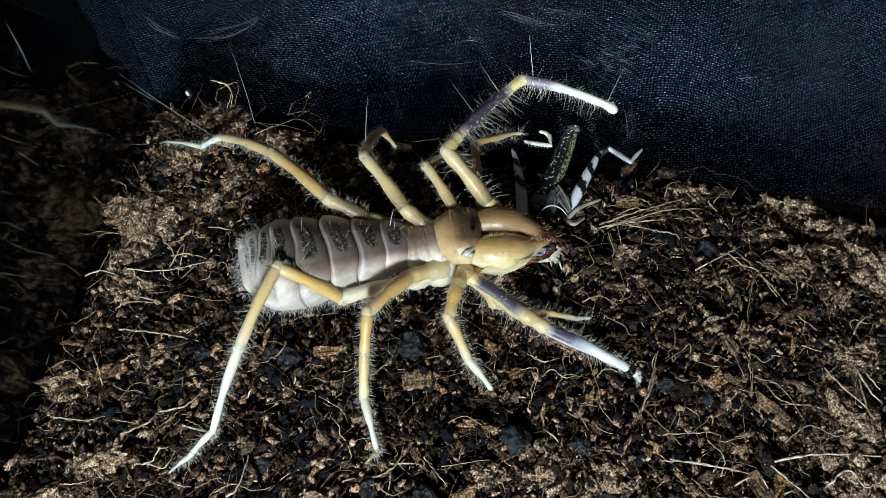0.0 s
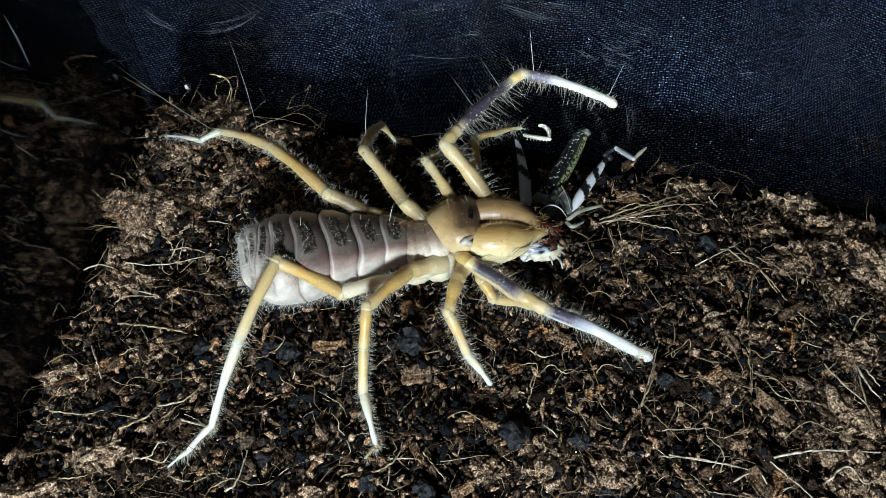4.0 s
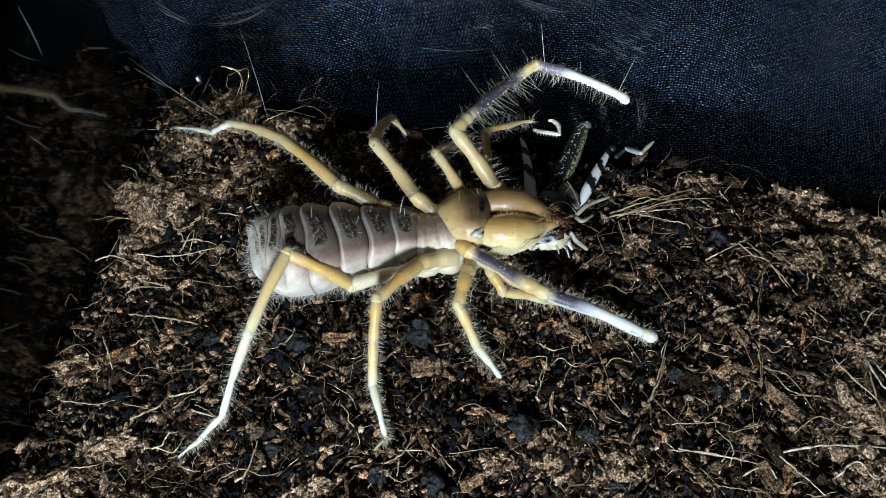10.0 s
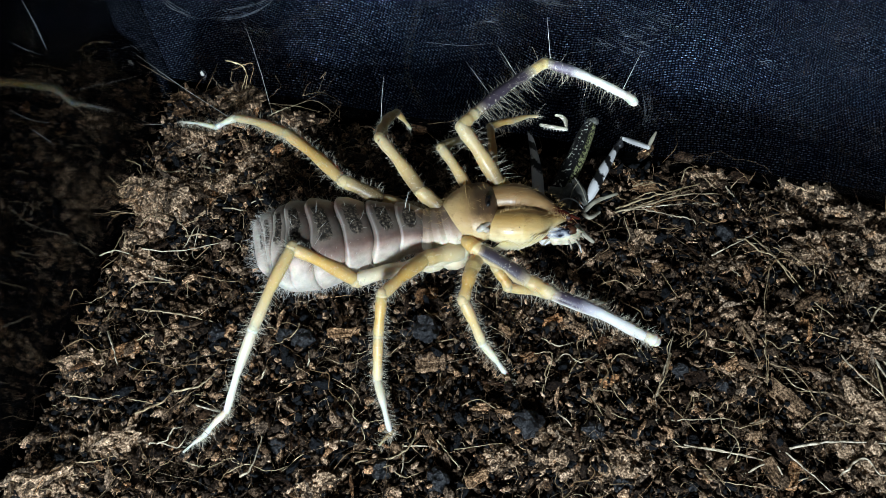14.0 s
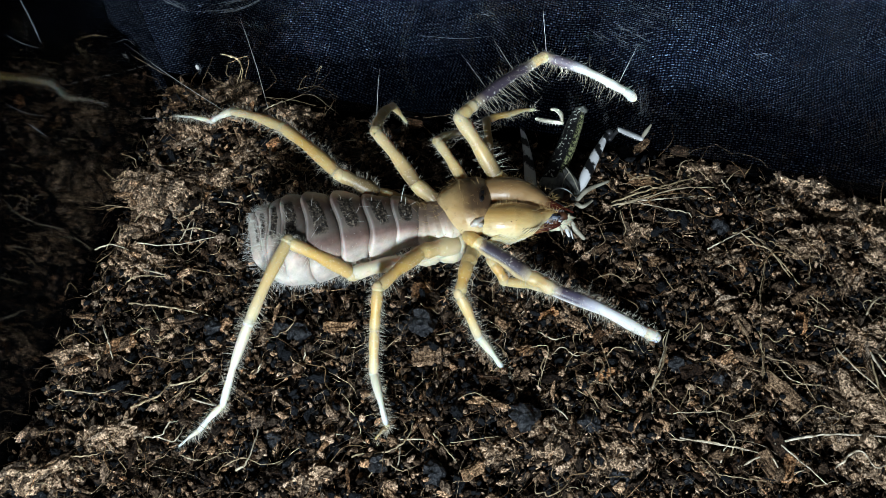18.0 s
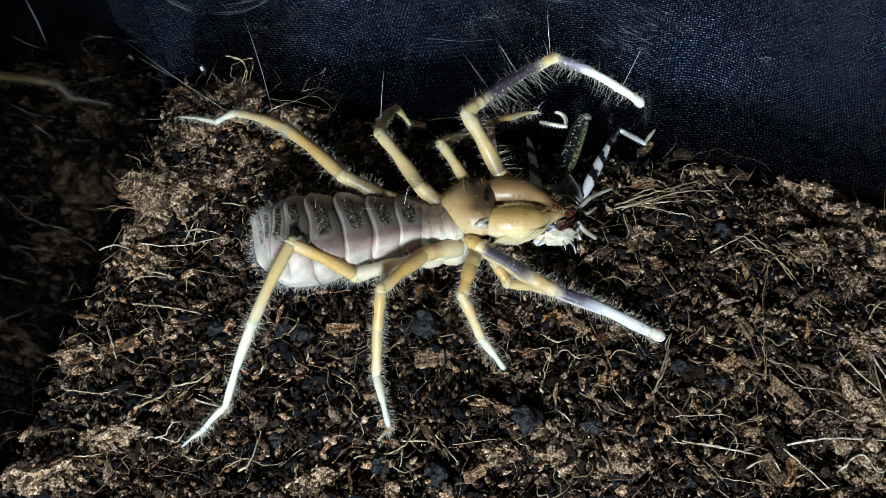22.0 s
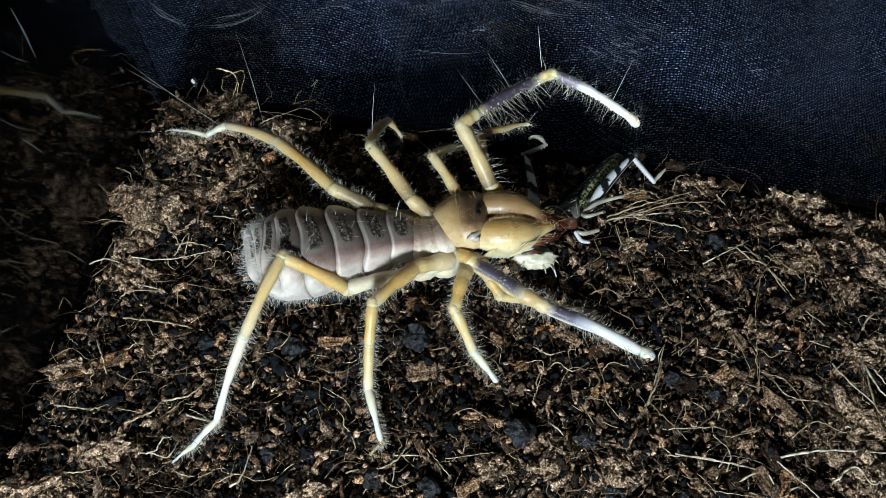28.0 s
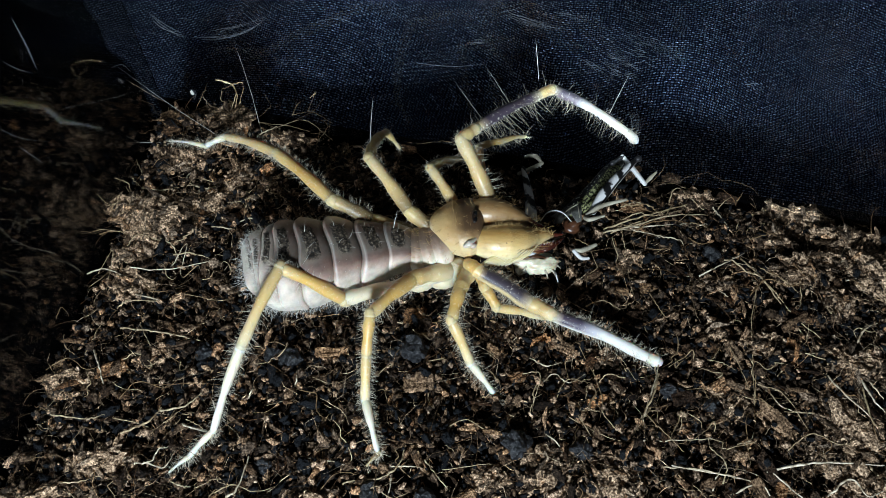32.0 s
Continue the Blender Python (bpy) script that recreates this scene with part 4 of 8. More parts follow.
wall_stroke([(22.3, 15.1, 28.9), (23.3, 14.9, 28.9), (24.3, 14.7, 28.7)], 0.048)
wall_stroke([(27.9, 14.0, 29.6), (28.4, 13.9, 29.9), (29.0, 13.8, 29.8)], 0.036)
wall_stroke([(24.7, 14.6, 28.5), (25.5, 14.4, 28.1), (26.2, 14.3, 27.7)], 0.050)
wall_stroke([(22.3, 15.1, 28.9), (23.6, 14.8, 28.9), (24.9, 14.6, 28.8)], 0.025)
wall_stroke([(22.6, 15.0, 26.4), (23.5, 14.8, 25.9), (24.4, 14.7, 25.7)], 0.032)
wall_stroke([(25.7, 14.4, 32.6), (26.7, 14.2, 32.4), (27.7, 14.0, 32.2)], 0.041)
wall_stroke([(25.6, 14.4, 26.6), (26.4, 14.3, 25.4), (27.3, 14.1, 24.0)], 0.035)
wall_stroke([(24.4, 14.7, 29.5), (25.6, 14.4, 28.1), (26.6, 14.2, 27.3)], 0.020)
wall_stroke([(22.3, 15.1, 27.7), (23.4, 14.9, 27.4), (24.4, 14.7, 27.3)], 0.046)
wall_stroke([(26.0, 14.3, 30.0), (26.9, 14.2, 30.1), (27.9, 14.0, 29.8)], 0.040)
wall_stroke([(20.6, 15.4, 27.3), (21.5, 15.2, 26.8), (22.3, 15.1, 26.5)], 0.046)
wall_stroke([(23.6, 14.8, 27.9), (24.3, 14.7, 28.0), (25.0, 14.5, 28.4)], 0.022)
wall_stroke([(24.3, 14.7, 28.4), (25.7, 14.4, 28.0), (27.1, 14.1, 27.3)], 0.047)
wall_stroke([(21.8, 15.2, 28.2), (22.5, 15.0, 28.0), (23.3, 14.9, 27.7)], 0.035)
wall_stroke([(22.0, 15.1, 32.0), (22.3, 15.1, 31.9), (22.6, 15.0, 32.1)], 0.033)
wall_stroke([(19.1, 15.7, 27.0), (20.4, 15.4, 27.0), (21.6, 15.2, 27.2)], 0.025)
wall_stroke([(19.3, 15.7, 27.9), (20.5, 15.4, 27.5), (21.8, 15.2, 26.6)], 0.032)
wall_stroke([(24.1, 14.7, 30.6), (24.9, 14.6, 30.3), (25.7, 14.4, 30.0)], 0.031)
wall_stroke([(23.1, 14.9, 30.1), (24.2, 14.7, 29.3), (25.2, 14.5, 29.3)], 0.033)
wall_stroke([(23.4, 14.8, 27.2), (24.0, 14.7, 26.6), (24.3, 14.7, 26.7)], 0.050)
wall_stroke([(24.6, 14.6, 28.1), (25.1, 14.5, 27.9), (25.6, 14.4, 28.3)], 0.045)
wall_stroke([(24.8, 14.6, 28.4), (25.6, 14.4, 28.3), (26.4, 14.3, 28.3)], 0.047)
wall_stroke([(25.0, 14.6, 26.1), (25.5, 14.4, 25.8), (26.0, 14.4, 25.7)], 0.047)
wall_stroke([(-50.6, 29.3, 11.1), (-49.6, 29.1, 11.9), (-48.6, 28.9, 12.4)], 0.025)
wall_stroke([(47.4, 10.2, 34.0), (48.2, 10.0, 33.7), (48.8, 9.9, 33.9)], 0.024)
wall_stroke([(-42.5, 27.8, 20.8), (-41.0, 27.5, 20.7), (-39.4, 27.1, 20.8)], 0.024)
wall_stroke([(19.2, 15.7, 24.7), (20.0, 15.5, 25.5), (20.9, 15.3, 25.8)], 0.028)
wall_stroke([(-52.3, 29.7, 10.2), (-50.2, 29.3, 11.4), (-48.3, 28.9, 12.2)], 0.018)
wall_stroke([(-12.7, 21.9, 22.6), (-12.1, 21.8, 22.2), (-11.6, 21.7, 21.0)], 0.027)
wall_stroke([(-49.3, 29.1, 6.0), (-48.6, 28.9, 5.5), (-47.9, 28.8, 5.0)], 0.019)
wall_stroke([(22.9, 15.0, 27.2), (23.9, 14.8, 28.0), (24.9, 14.6, 29.0)], 0.022)
wall_stroke([(-50.9, 29.4, 7.7), (-49.5, 29.1, 8.7), (-48.5, 28.9, 8.9)], 0.022)
wall_stroke([(-44.7, 28.2, 19.8), (-44.0, 28.0, 19.5), (-42.9, 27.8, 20.6)], 0.021)
wall_stroke([(43.6, 10.9, 30.5), (44.2, 10.8, 30.5), (44.7, 10.7, 30.9)], 0.016)
wall_stroke([(16.0, 16.3, 24.1), (16.6, 16.2, 24.4), (17.3, 16.0, 24.5)], 0.027)
wall_stroke([(-39.4, 27.1, 23.7), (-38.0, 26.9, 23.7), (-36.6, 26.6, 23.7)], 0.022)
wall_stroke([(28.8, 13.8, 36.7), (30.0, 13.6, 35.4), (31.2, 13.3, 34.4)], 0.020)
# next two strokes draw a long sensing hair mirrored in the side wall
wall_stroke([(-51.0, 8.6, 41.2), (-51.0, 8.4, 37.8), (-51.1, 8.0, 33.7)], 0.045, LEFT)
wall_stroke([(-51.0, 8.7, 40.3), (-51.0, 8.5, 36.6), (-51.1, 8.0, 33.4)], 0.020, LEFT)
wall_stroke([(-53.0, -1.9, 33.8), (-52.6, 0.0, 29.5), (-52.0, 3.5, 24.3)], 0.040, LEFT)
wall_stroke([(-51.9, 4.0, 39.0), (-51.6, 5.2, 36.4), (-51.3, 7.1, 33.5)], 0.040, LEFT)
wall_stroke([(-52.8, -0.8, 28.6), (-52.7, -0.0, 26.0), (-52.5, 0.7, 23.5)], 0.050, LEFT)


# ---- lumps, roots and straws ----
def lump(place, long, broad, tall, turn, mat, name, label, category, group, seed, rough=0.35, crumb=0, slab_like=False):
    """A ragged lump, with loose crumbs stuck to it where asked."""
    bm = bmesh.new()
    bmesh.ops.create_icosphere(bm, subdivisions=4 if crumb else 3, radius=1)
    for v in bm.verts:
        d = v.co.copy()
        if slab_like:
            d = Vector([math.copysign(abs(c) ** 0.5, c) for c in d]) * 0.86
        k = Vector((d.x * long * 0.5, d.y * broad * 0.5, d.z * tall * 0.5))
        r = 1 + rough * noise.noise(d * 1.6 + Vector((seed * 3.7, 1, 0))) + rough * 0.6 * noise.noise(k * 0.75 + Vector((0, seed * 2.9, 0)))
        r += rough * (0.55 * noise.noise(k * 2.0 + Vector((seed, 0, 4))) + 0.35 * noise.noise(k * 4.5))
        v.co = k * r * MM
    me = bpy.data.meshes.new(name)
    if crumb:
        spots = [v.co / MM for v in bm.verts if v.co.z > -0.2 * tall * MM]
        pick = rng.choice(len(spots), min(len(spots), int(22 * long * broad ** 0.5 / 3)), replace=False)
        base = np.array([spots[k][:] for k in pick])
        m = len(base)
        size = 0.16 + 0.42 * rng.random(m) ** 2
        shape = np.stack([rng.uniform(1.0, 3.2, m), rng.uniform(0.5, 0.9, m), rng.uniform(0.45, 0.8, m)], 1) * size[:, None]
        kind_v, kind_f = SMALL_CRUMBS[seed % 12]
        pts = kind_v[None] * shape[:, None]
        pts = np.einsum("mij,mkj->mki", random_turns(m, True), pts) + base[:, None]
        core = np.array([v.co[:] for v in bm.verts]) / MM
        core_f = np.array([[v.index for v in f.verts] for f in bm.faces])
        bm.free()
        faces = (kind_f[None] + (np.arange(m) * len(kind_v))[:, None, None]).reshape(-1, 3) + len(core)
        me = mesh(name, np.vstack([core, pts.reshape(-1, 3)]), np.vstack([core_f, faces]), mat, False)
    else:
        bm.to_mesh(me)
        bm.free()
        me.materials.append(mat)
    ob = new(name, me)
    ob.location = Vector(place) * MM
    ob.rotation_euler = (0, 0, radians(turn))
    return tagged(ob, label, category, group)


def clump(place, long, broad, turn, seed, tall=3.2):
    long, broad = long * 0.85, broad * 0.85
    return lump((place[0], place[1], relief(place[0], place[1]) + 1.9), long, broad, tall, turn, CLUMP, "coir_clump",
                "crumbling tan clump of coir dust on the bed", "coir clump", "coir clumps", seed, 0.6, 1)


def coal(place, size, seed):
    return lump((place[0], place[1], relief(place[0], place[1]) + size * 0.6), size * 0.74, size * 0.66, size * 0.7, seed * 37 % 180, CHARCOAL, "charcoal_lump",
                "small black lump of charcoal in the coir", "charcoal", "charcoal lumps", seed, 0.42)


def bark(place, long, broad, turn, seed):
    return lump((place[0], place[1], relief(place[0], place[1]) + 2.1), long * 0.9, broad * 0.66, 1.9, turn, CHIP, "bark_piece",
                "reddish-brown flat piece of bark on the coir", "bark", "bark pieces", seed, 0.45, 0, True)


def straw(points, radius, pale=False):
    """A thin root or straw lying over the coir."""
    points = np.array(smooth_path(points, 5 * len(points))) + rng.normal(0, 0.045, (5 * len(points), 3))
    thick = radius * np.linspace(1.0, 0.5, len(points)) * rng.uniform(0.7, 1.2, len(points))
    shape = rod(list(points), list(thick), 2 * len(points), 7)
    ob = new("pale_straw" if pale else "root_fibre", as_mesh("root_fibre", shape, STRAW_PALE if pale else STRAW))
    return tagged(ob, "pale dry straw lying across the coir" if pale else "thin tan root fibre curling over the coir", "straw" if pale else "root", "straws" if pale else "roots")


clump((-44.6, 6.7), 15.3, 8.3, -12, 1)
clump((-47.8, 0.0), 6.1, 4.4, 20, 2)
clump((-46.8, -5.4), 7.9, 4.9, 10, 3)
clump((56.4, 8.9), 11.4, 4.9, -14, 4)
clump((61.8, 5.2), 13.2, 4.4, -14, 5)
clump((65.3, -3.9), 7.0, 8.8, 40, 6)
clump((55.0, -2.0), 9.6, 5.9, 10, 7)
clump((59.7, -0.5), 6.1, 4.9, 0, 8)
clump((55.5, -27.5), 13.2, 10.8, 20, 9)
clump((59.1, -17.4), 10.5, 5.4, -20, 10)
clump((57.0, -35.3), 9.6, 7.9, 0, 11)
clump((14.9, -33.0), 8.8, 5.9, 10, 12)
clump((23.2, -34.2), 7.9, 6.9, 30, 13)
clump((6.5, -33.8), 5.3, 3.9, 0, 14)
clump((41.6, -4.4), 7.9, 3.9, 10, 15)
clump((51.8, 3.6), 6.1, 4.4, -10, 16)
clump((-34.8, 25.5), 6.1, 4.9, 0, 17)
clump((-35.5, 8.9), 5.3, 3.9, 20, 18)
clump((40.9, -23.4), 7.0, 4.9, 30, 19)
clump((59.8, -7.3), 5.3, 5.9, 0, 20)
clump((-54.1, -37.6), 11.4, 4.9, 10, 21)
clump((-45.4, -32.3), 9.6, 5.9, 5, 22)
clump((29.3, 0.5), 5.3, 3.4, 20, 23)
clump((-52.5, -20.9), 6.1, 3.9, 15, 24)
clump((46.5, -14.7), 6.1, 3.4, 10, 25)
clump((40.4, -12.0), 4.4, 3.9, 50, 26)
clump((-17.5, -37.6), 7.0, 4.9, 0, 27)
coal((-3.6, -16.3), 5.3, 28)
coal((-6.4, -16.0), 3.1, 29)
coal((-21.4, -17.6), 4.2, 30)
coal((-23.9, -16.9), 3.5, 31)
coal((-33.7, -16.7), 3.9, 32)
coal((10.5, -29.7), 5.4, 33)
coal((19.3, -30.5), 3.9, 34)
coal((-9.3, -36.1), 3.9, 35)
coal((-1.8, -37.5), 4.4, 36)
coal((41.6, 0.7), 3.7, 37)
coal((42.0, -3.7), 2.5, 38)
coal((32.4, -21.5), 3.5, 39)
coal((38.0, -23.6), 3.2, 40)
coal((10.5, -20.2), 2.6, 41)
coal((15.7, -32.4), 2.3, 42)
coal((-12.6, -30.1), 2.3, 43)
coal((-23.9, -32.4), 3.0, 44)
coal((-26.4, -33.6), 2.5, 45)
coal((25.4, -3.2), 2.6, 46)
coal((28.6, -12.2), 2.3, 47)
coal((19.7, -29.7), 3.0, 48)
coal((10.1, -9.5), 2.5, 49)
coal((35.7, -26.1), 2.3, 50)
coal((26.6, -19.3), 2.6, 51)
coal((5.4, -17.2), 2.1, 52)
coal((-16.3, -8.5), 3.2, 53)
coal((22.7, -37.7), 3.5, 54)
coal((19.8, -19.3), 2.6, 55)
coal((32.9, -20.6), 2.6, 56)
coal((25.0, -37.7), 2.5, 57)
coal((-6.6, -23.6), 2.5, 58)
coal((31.7, -37.7), 2.3, 59)
bark((-15.8, -16.5), 5.3, 2.2, 5, 60)
bark((-3.5, -20.9), 4.4, 3.5, 0, 61)
bark((-24.6, -1.5), 5.3, 2.8, -20, 62)
bark((35.8, -33.8), 2.6, 6.9, 70, 63)
bark((42.3, -15.6), 4.4, 2.2, -65, 64)
bark((50.5, -15.6), 3.9, 2.5, 80, 65)
bark((49.8, -10.6), 5.3, 2.2, -35, 66)
bark((59.8, -20.9), 2.6, 7.4, 10, 67)
bark((44.2, -33.0), 6.1, 3.4, -70, 68)
bark((42.5, -36.1), 5.3, 2.9, -65, 69)
bark((46.4, -25.9), 7.9, 3.4, -50, 70)
bark((-33.1, 15.5), 5.3, 2.2, -65, 71)
bark((-33.4, 10.0), 5.3, 3.1, 5, 72)
bark((-33.1, -9.2), 4.4, 2.2, -30, 73)
bark((-33.0, -27.9), 6.1, 1.8, 35, 74)
bark((-46.4, -19.1), 5.3, 2.8, 25, 75)
bark((-47.3, -22.6), 4.4, 2.0, 40, 76)
bark((-2.6, -31.9), 6.1, 2.2, -60, 77)
bark((3.4, -36.8), 3.5, 2.8, 30, 78)
bark((12.7, -31.5), 3.5, 1.6, -55, 79)
bark((30.3, 8.9), 5.3, 2.4, 0, 80)
bark((41.2, 9.4), 4.4, 2.8, -10, 81)
bark((37.4, 14.9), 3.5, 2.2, -5, 82)
bark((-3.7, -10.2), 3.9, 3.9, 10, 83)
bark((-15.1, 14.4), 5.3, 2.6, -20, 84)
bark((-6.0, 21.3), 4.4, 2.4, 10, 85)
bark((5.1, -27.5), 5.3, 1.8, -5, 86)
bark((6.7, -26.3), 4.4, 1.6, 15, 87)
bark((17.8, -14.7), 4.4, 2.0, -30, 88)
bark((-40.2, -12.0), 6.1, 2.0, -10, 89)
bark((-37.2, -15.6), 5.3, 2.4, 15, 90)
bark((-41.8, -17.4), 4.4, 1.8, 40, 91)
bark((31.3, -4.4), 4.4, 2.4, 10, 92)
bark((36.5, -15.6), 4.4, 2.0, -40, 93)
bark((31.1, -25.9), 4.4, 2.4, 20, 94)
bark((21.9, -23.4), 3.5, 2.0, 10, 95)
straw([(-47.1, -2.7, 1.7), (-41.1, -3.6, 2.7), (-34.4, -1.2, 1.7)], 0.12, pale=True)
straw([(-40.6, -2.6, 2.1), (-38.7, 0.8, 3.1), (-39.1, -4.1, 2.1)], 0.09, pale=True)
straw([(-46.0, -7.1, 1.5), (-42.5, -8.3, 2.5), (-41.5, -8.2, 1.5)], 0.13, pale=True)
straw([(-47.5, -9.7, 1.9), (-45.6, -9.0, 2.9), (-41.8, -8.5, 1.9)], 0.13, pale=True)
straw([(-46.3, -12.7, 1.3), (-40.4, -13.7, 2.3), (-34.4, -14.7, 1.3)], 0.13, pale=True)
straw([(-43.7, -12.3, 1.7), (-41.6, -15.5, 2.7), (-41.4, -15.9, 1.7)], 0.09, pale=True)
straw([(-38.1, -7.4, 2.1), (-32.3, -8.9, 3.1), (-30.5, -7.9, 2.1)], 0.07)
straw([(-35.3, -27.3, 1.5), (-29.9, -28.4, 2.5), (-31.5, -23.8, 1.5)], 0.16, pale=True)
straw([(-43.1, -28.6, 1.9), (-39.6, -27.4, 2.9), (-38.3, -25.0, 1.9)], 0.18)
straw([(-49.7, -16.2, 1.3), (-47.8, -19.7, 2.3), (-46.8, -22.7, 1.3)], 0.16, pale=True)
straw([(-53.4, -26.1, 1.7), (-48.2, -26.9, 2.7), (-46.0, -26.0, 1.7)], 0.11, pale=True)
straw([(-40.0, -21.7, 2.1), (-34.1, -21.9, 3.1), (-30.0, -21.7, 2.1)], 0.05)
straw([(-51.7, -3.7, 1.5), (-49.9, -0.3, 2.5), (-49.9, -6.6, 1.5)], 0.06)
straw([(-29.8, 0.0, 1.9), (-26.2, 0.4, 2.9), (-23.0, 1.5, 1.9)], 0.16, pale=True)
straw([(-32.5, 7.1, 1.3), (-31.1, 8.6, 2.3), (-34.9, 12.0, 1.3)], 0.06)
straw([(-39.4, -32.5, 1.7), (-36.3, -33.5, 2.7), (-35.5, -30.9, 1.7)], 0.13, pale=True)
straw([(-27.7, -37.1, 2.1), (-26.2, -36.3, 3.1), (-25.4, -31.8, 2.1)], 0.18, pale=True)
straw([(-18.6, -31.6, 1.5), (-13.9, -32.5, 2.5), (-10.9, -33.2, 1.5)], 0.12, pale=True)
straw([(-12.7, -35.2, 1.9), (-7.7, -34.7, 2.9), (-5.2, -32.8, 2.9), (-4.5, -29.4, 1.9)], 0.17, pale=True)
straw([(-7.2, -32.3, 1.3), (-6.3, -34.9, 2.3), (-7.0, -37.6, 1.3)], 0.14, pale=True)
straw([(-7.1, -32.8, 1.7), (-3.3, -33.1, 2.7), (-2.2, -33.1, 1.7)], 0.11, pale=True)
straw([(-16.6, -37.8, 2.1), (-13.7, -34.4, 3.1), (-10.8, -34.0, 2.1)], 0.07)
straw([(0.5, -33.2, 1.5), (5.7, -32.7, 2.5), (7.3, -32.4, 1.5)], 0.06)
straw([(-1.8, -32.1, 1.9), (-0.3, -34.3, 2.9), (1.2, -35.9, 1.9)], 0.11, pale=True)
straw([(13.3, -27.2, 1.3), (15.8, -29.5, 2.3), (16.9, -31.6, 1.3)], 0.13, pale=True)
straw([(15.9, -23.7, 1.7), (17.9, -20.7, 2.7), (21.2, -20.7, 1.7)], 0.08)
straw([(11.7, -19.6, 2.1), (14.0, -20.0, 3.1), (13.0, -23.8, 2.1)], 0.07)
straw([(20.1, -15.0, 1.5), (22.5, -23.1, 2.5), (21.4, -27.7, 1.5)], 0.06)
straw([(30.9, -19.5, 1.9), (29.4, -23.3, 2.9), (26.4, -27.8, 1.9)], 0.18)
straw([(29.8, -23.5, 1.3), (27.6, -26.3, 2.3), (26.0, -28.4, 1.3)], 0.17, pale=True)
straw([(17.7, -25.7, 1.7), (22.7, -28.9, 2.7), (26.6, -29.3, 1.7)], 0.06)
straw([(21.7, -23.8, 2.1), (23.5, -27.4, 3.1), (26.5, -29.9, 2.1)], 0.08)
straw([(27.5, -29.0, 1.5), (31.9, -29.2, 2.5), (37.2, -28.6, 1.5)], 0.12, pale=True)
straw([(28.6, -25.4, 1.9), (31.0, -28.9, 2.9), (33.0, -30.6, 1.9)], 0.09)
straw([(31.3, -32.3, 1.3), (35.8, -33.4, 2.3), (42.0, -34.3, 1.3)], 0.16, pale=True)
straw([(43.6, -33.2, 1.7), (48.0, -32.4, 2.7), (52.5, -32.1, 2.7), (59.6, -32.1, 1.7)], 0.21, pale=True)
straw([(44.2, -33.3, 2.1), (46.9, -36.6, 3.1), (49.4, -38.7, 2.1)], 0.14, pale=True)
straw([(32.9, -33.9, 1.5), (34.6, -36.5, 2.5), (36.4, -38.4, 1.5)], 0.07)
straw([(33.9, -37.0, 1.9), (37.9, -38.0, 2.9), (41.5, -38.2, 1.9)], 0.07)
straw([(37.8, -34.6, 1.3), (38.3, -32.3, 2.3), (36.7, -29.6, 1.3)], 0.13, pale=True)
straw([(38.8, -30.1, 1.7), (42.5, -29.3, 2.7), (43.4, -28.1, 1.7)], 0.07)
straw([(40.3, -29.5, 2.1), (41.6, -29.4, 3.1), (42.9, -27.9, 2.1)], 0.11, pale=True)
straw([(41.8, -31.2, 1.5), (41.9, -26.4, 2.5), (43.4, -24.4, 1.5)], 0.07)
straw([(44.7, -20.8, 1.9), (47.6, -22.5, 2.9), (50.5, -27.4, 1.9)], 0.09)
straw([(46.0, -21.4, 1.3), (48.2, -24.7, 2.3), (54.4, -24.8, 1.3)], 0.11, pale=True)
straw([(55.1, -19.4, 1.7), (56.9, -23.2, 2.7), (61.0, -26.9, 1.7)], 0.18, pale=True)
straw([(59.3, -19.6, 2.1), (59.9, -23.4, 3.1), (61.4, -24.6, 2.1)], 0.18, pale=True)
straw([(59.8, -21.9, 1.5), (59.3, -28.0, 2.5), (60.5, -29.3, 1.5)], 0.11)
straw([(59.4, -21.2, 1.9), (59.1, -26.6, 2.9), (61.0, -26.6, 1.9)], 0.16, pale=True)
straw([(57.7, -32.0, 1.3), (58.0, -33.4, 2.3), (59.3, -34.0, 1.3)], 0.24, pale=True)
straw([(43.4, -0.6, 1.7), (44.2, -1.1, 2.7), (46.1, -3.1, 2.7), (47.9, -3.9, 2.7), (49.7, -6.5, 2.7), (51.7, -10.4, 2.7), (55.9, -14.3, 1.7)], 0.14)
straw([(48.6, -2.1, 2.1), (51.1, -4.6, 3.1), (54.0, -6.9, 2.1)], 0.11)
straw([(47.8, -4.7, 1.5), (45.5, -10.9, 2.5), (44.6, -16.3, 2.5), (43.9, -23.6, 1.5)], 0.08)
straw([(54.4, -7.3, 1.9), (53.2, -12.9, 2.9), (51.7, -16.0, 1.9)], 0.06)
straw([(57.8, -0.7, 1.3), (59.8, -1.2, 2.3), (63.3, 0.6, 1.3)], 0.12, pale=True)
straw([(61.2, -3.8, 1.7), (63.3, -3.9, 2.7), (65.3, -4.3, 1.7)], 0.12, pale=True)
straw([(60.2, -14.3, 2.1), (61.4, -12.6, 3.1), (63.8, -11.2, 2.1)], 0.20, pale=True)
straw([(-35.7, 27.0, 8.5), (-32.6, 28.2, 8.5), (-33.8, 25.6, 4.5)], 0.07)
straw([(-41.0, 25.0, 4.5), (-38.7, 25.8, 8.5), (-38.3, 28.2, 8.5)], 0.04)
straw([(-28.7, 25.8, 8.5), (-28.6, 26.8, 4.5), (-30.2, 24.4, 4.5)], 0.04)
straw([(-21.3, 25.2, 8.5), (-20.5, 26.4, 8.5), (-22.4, 25.6, 4.5)], 0.04)
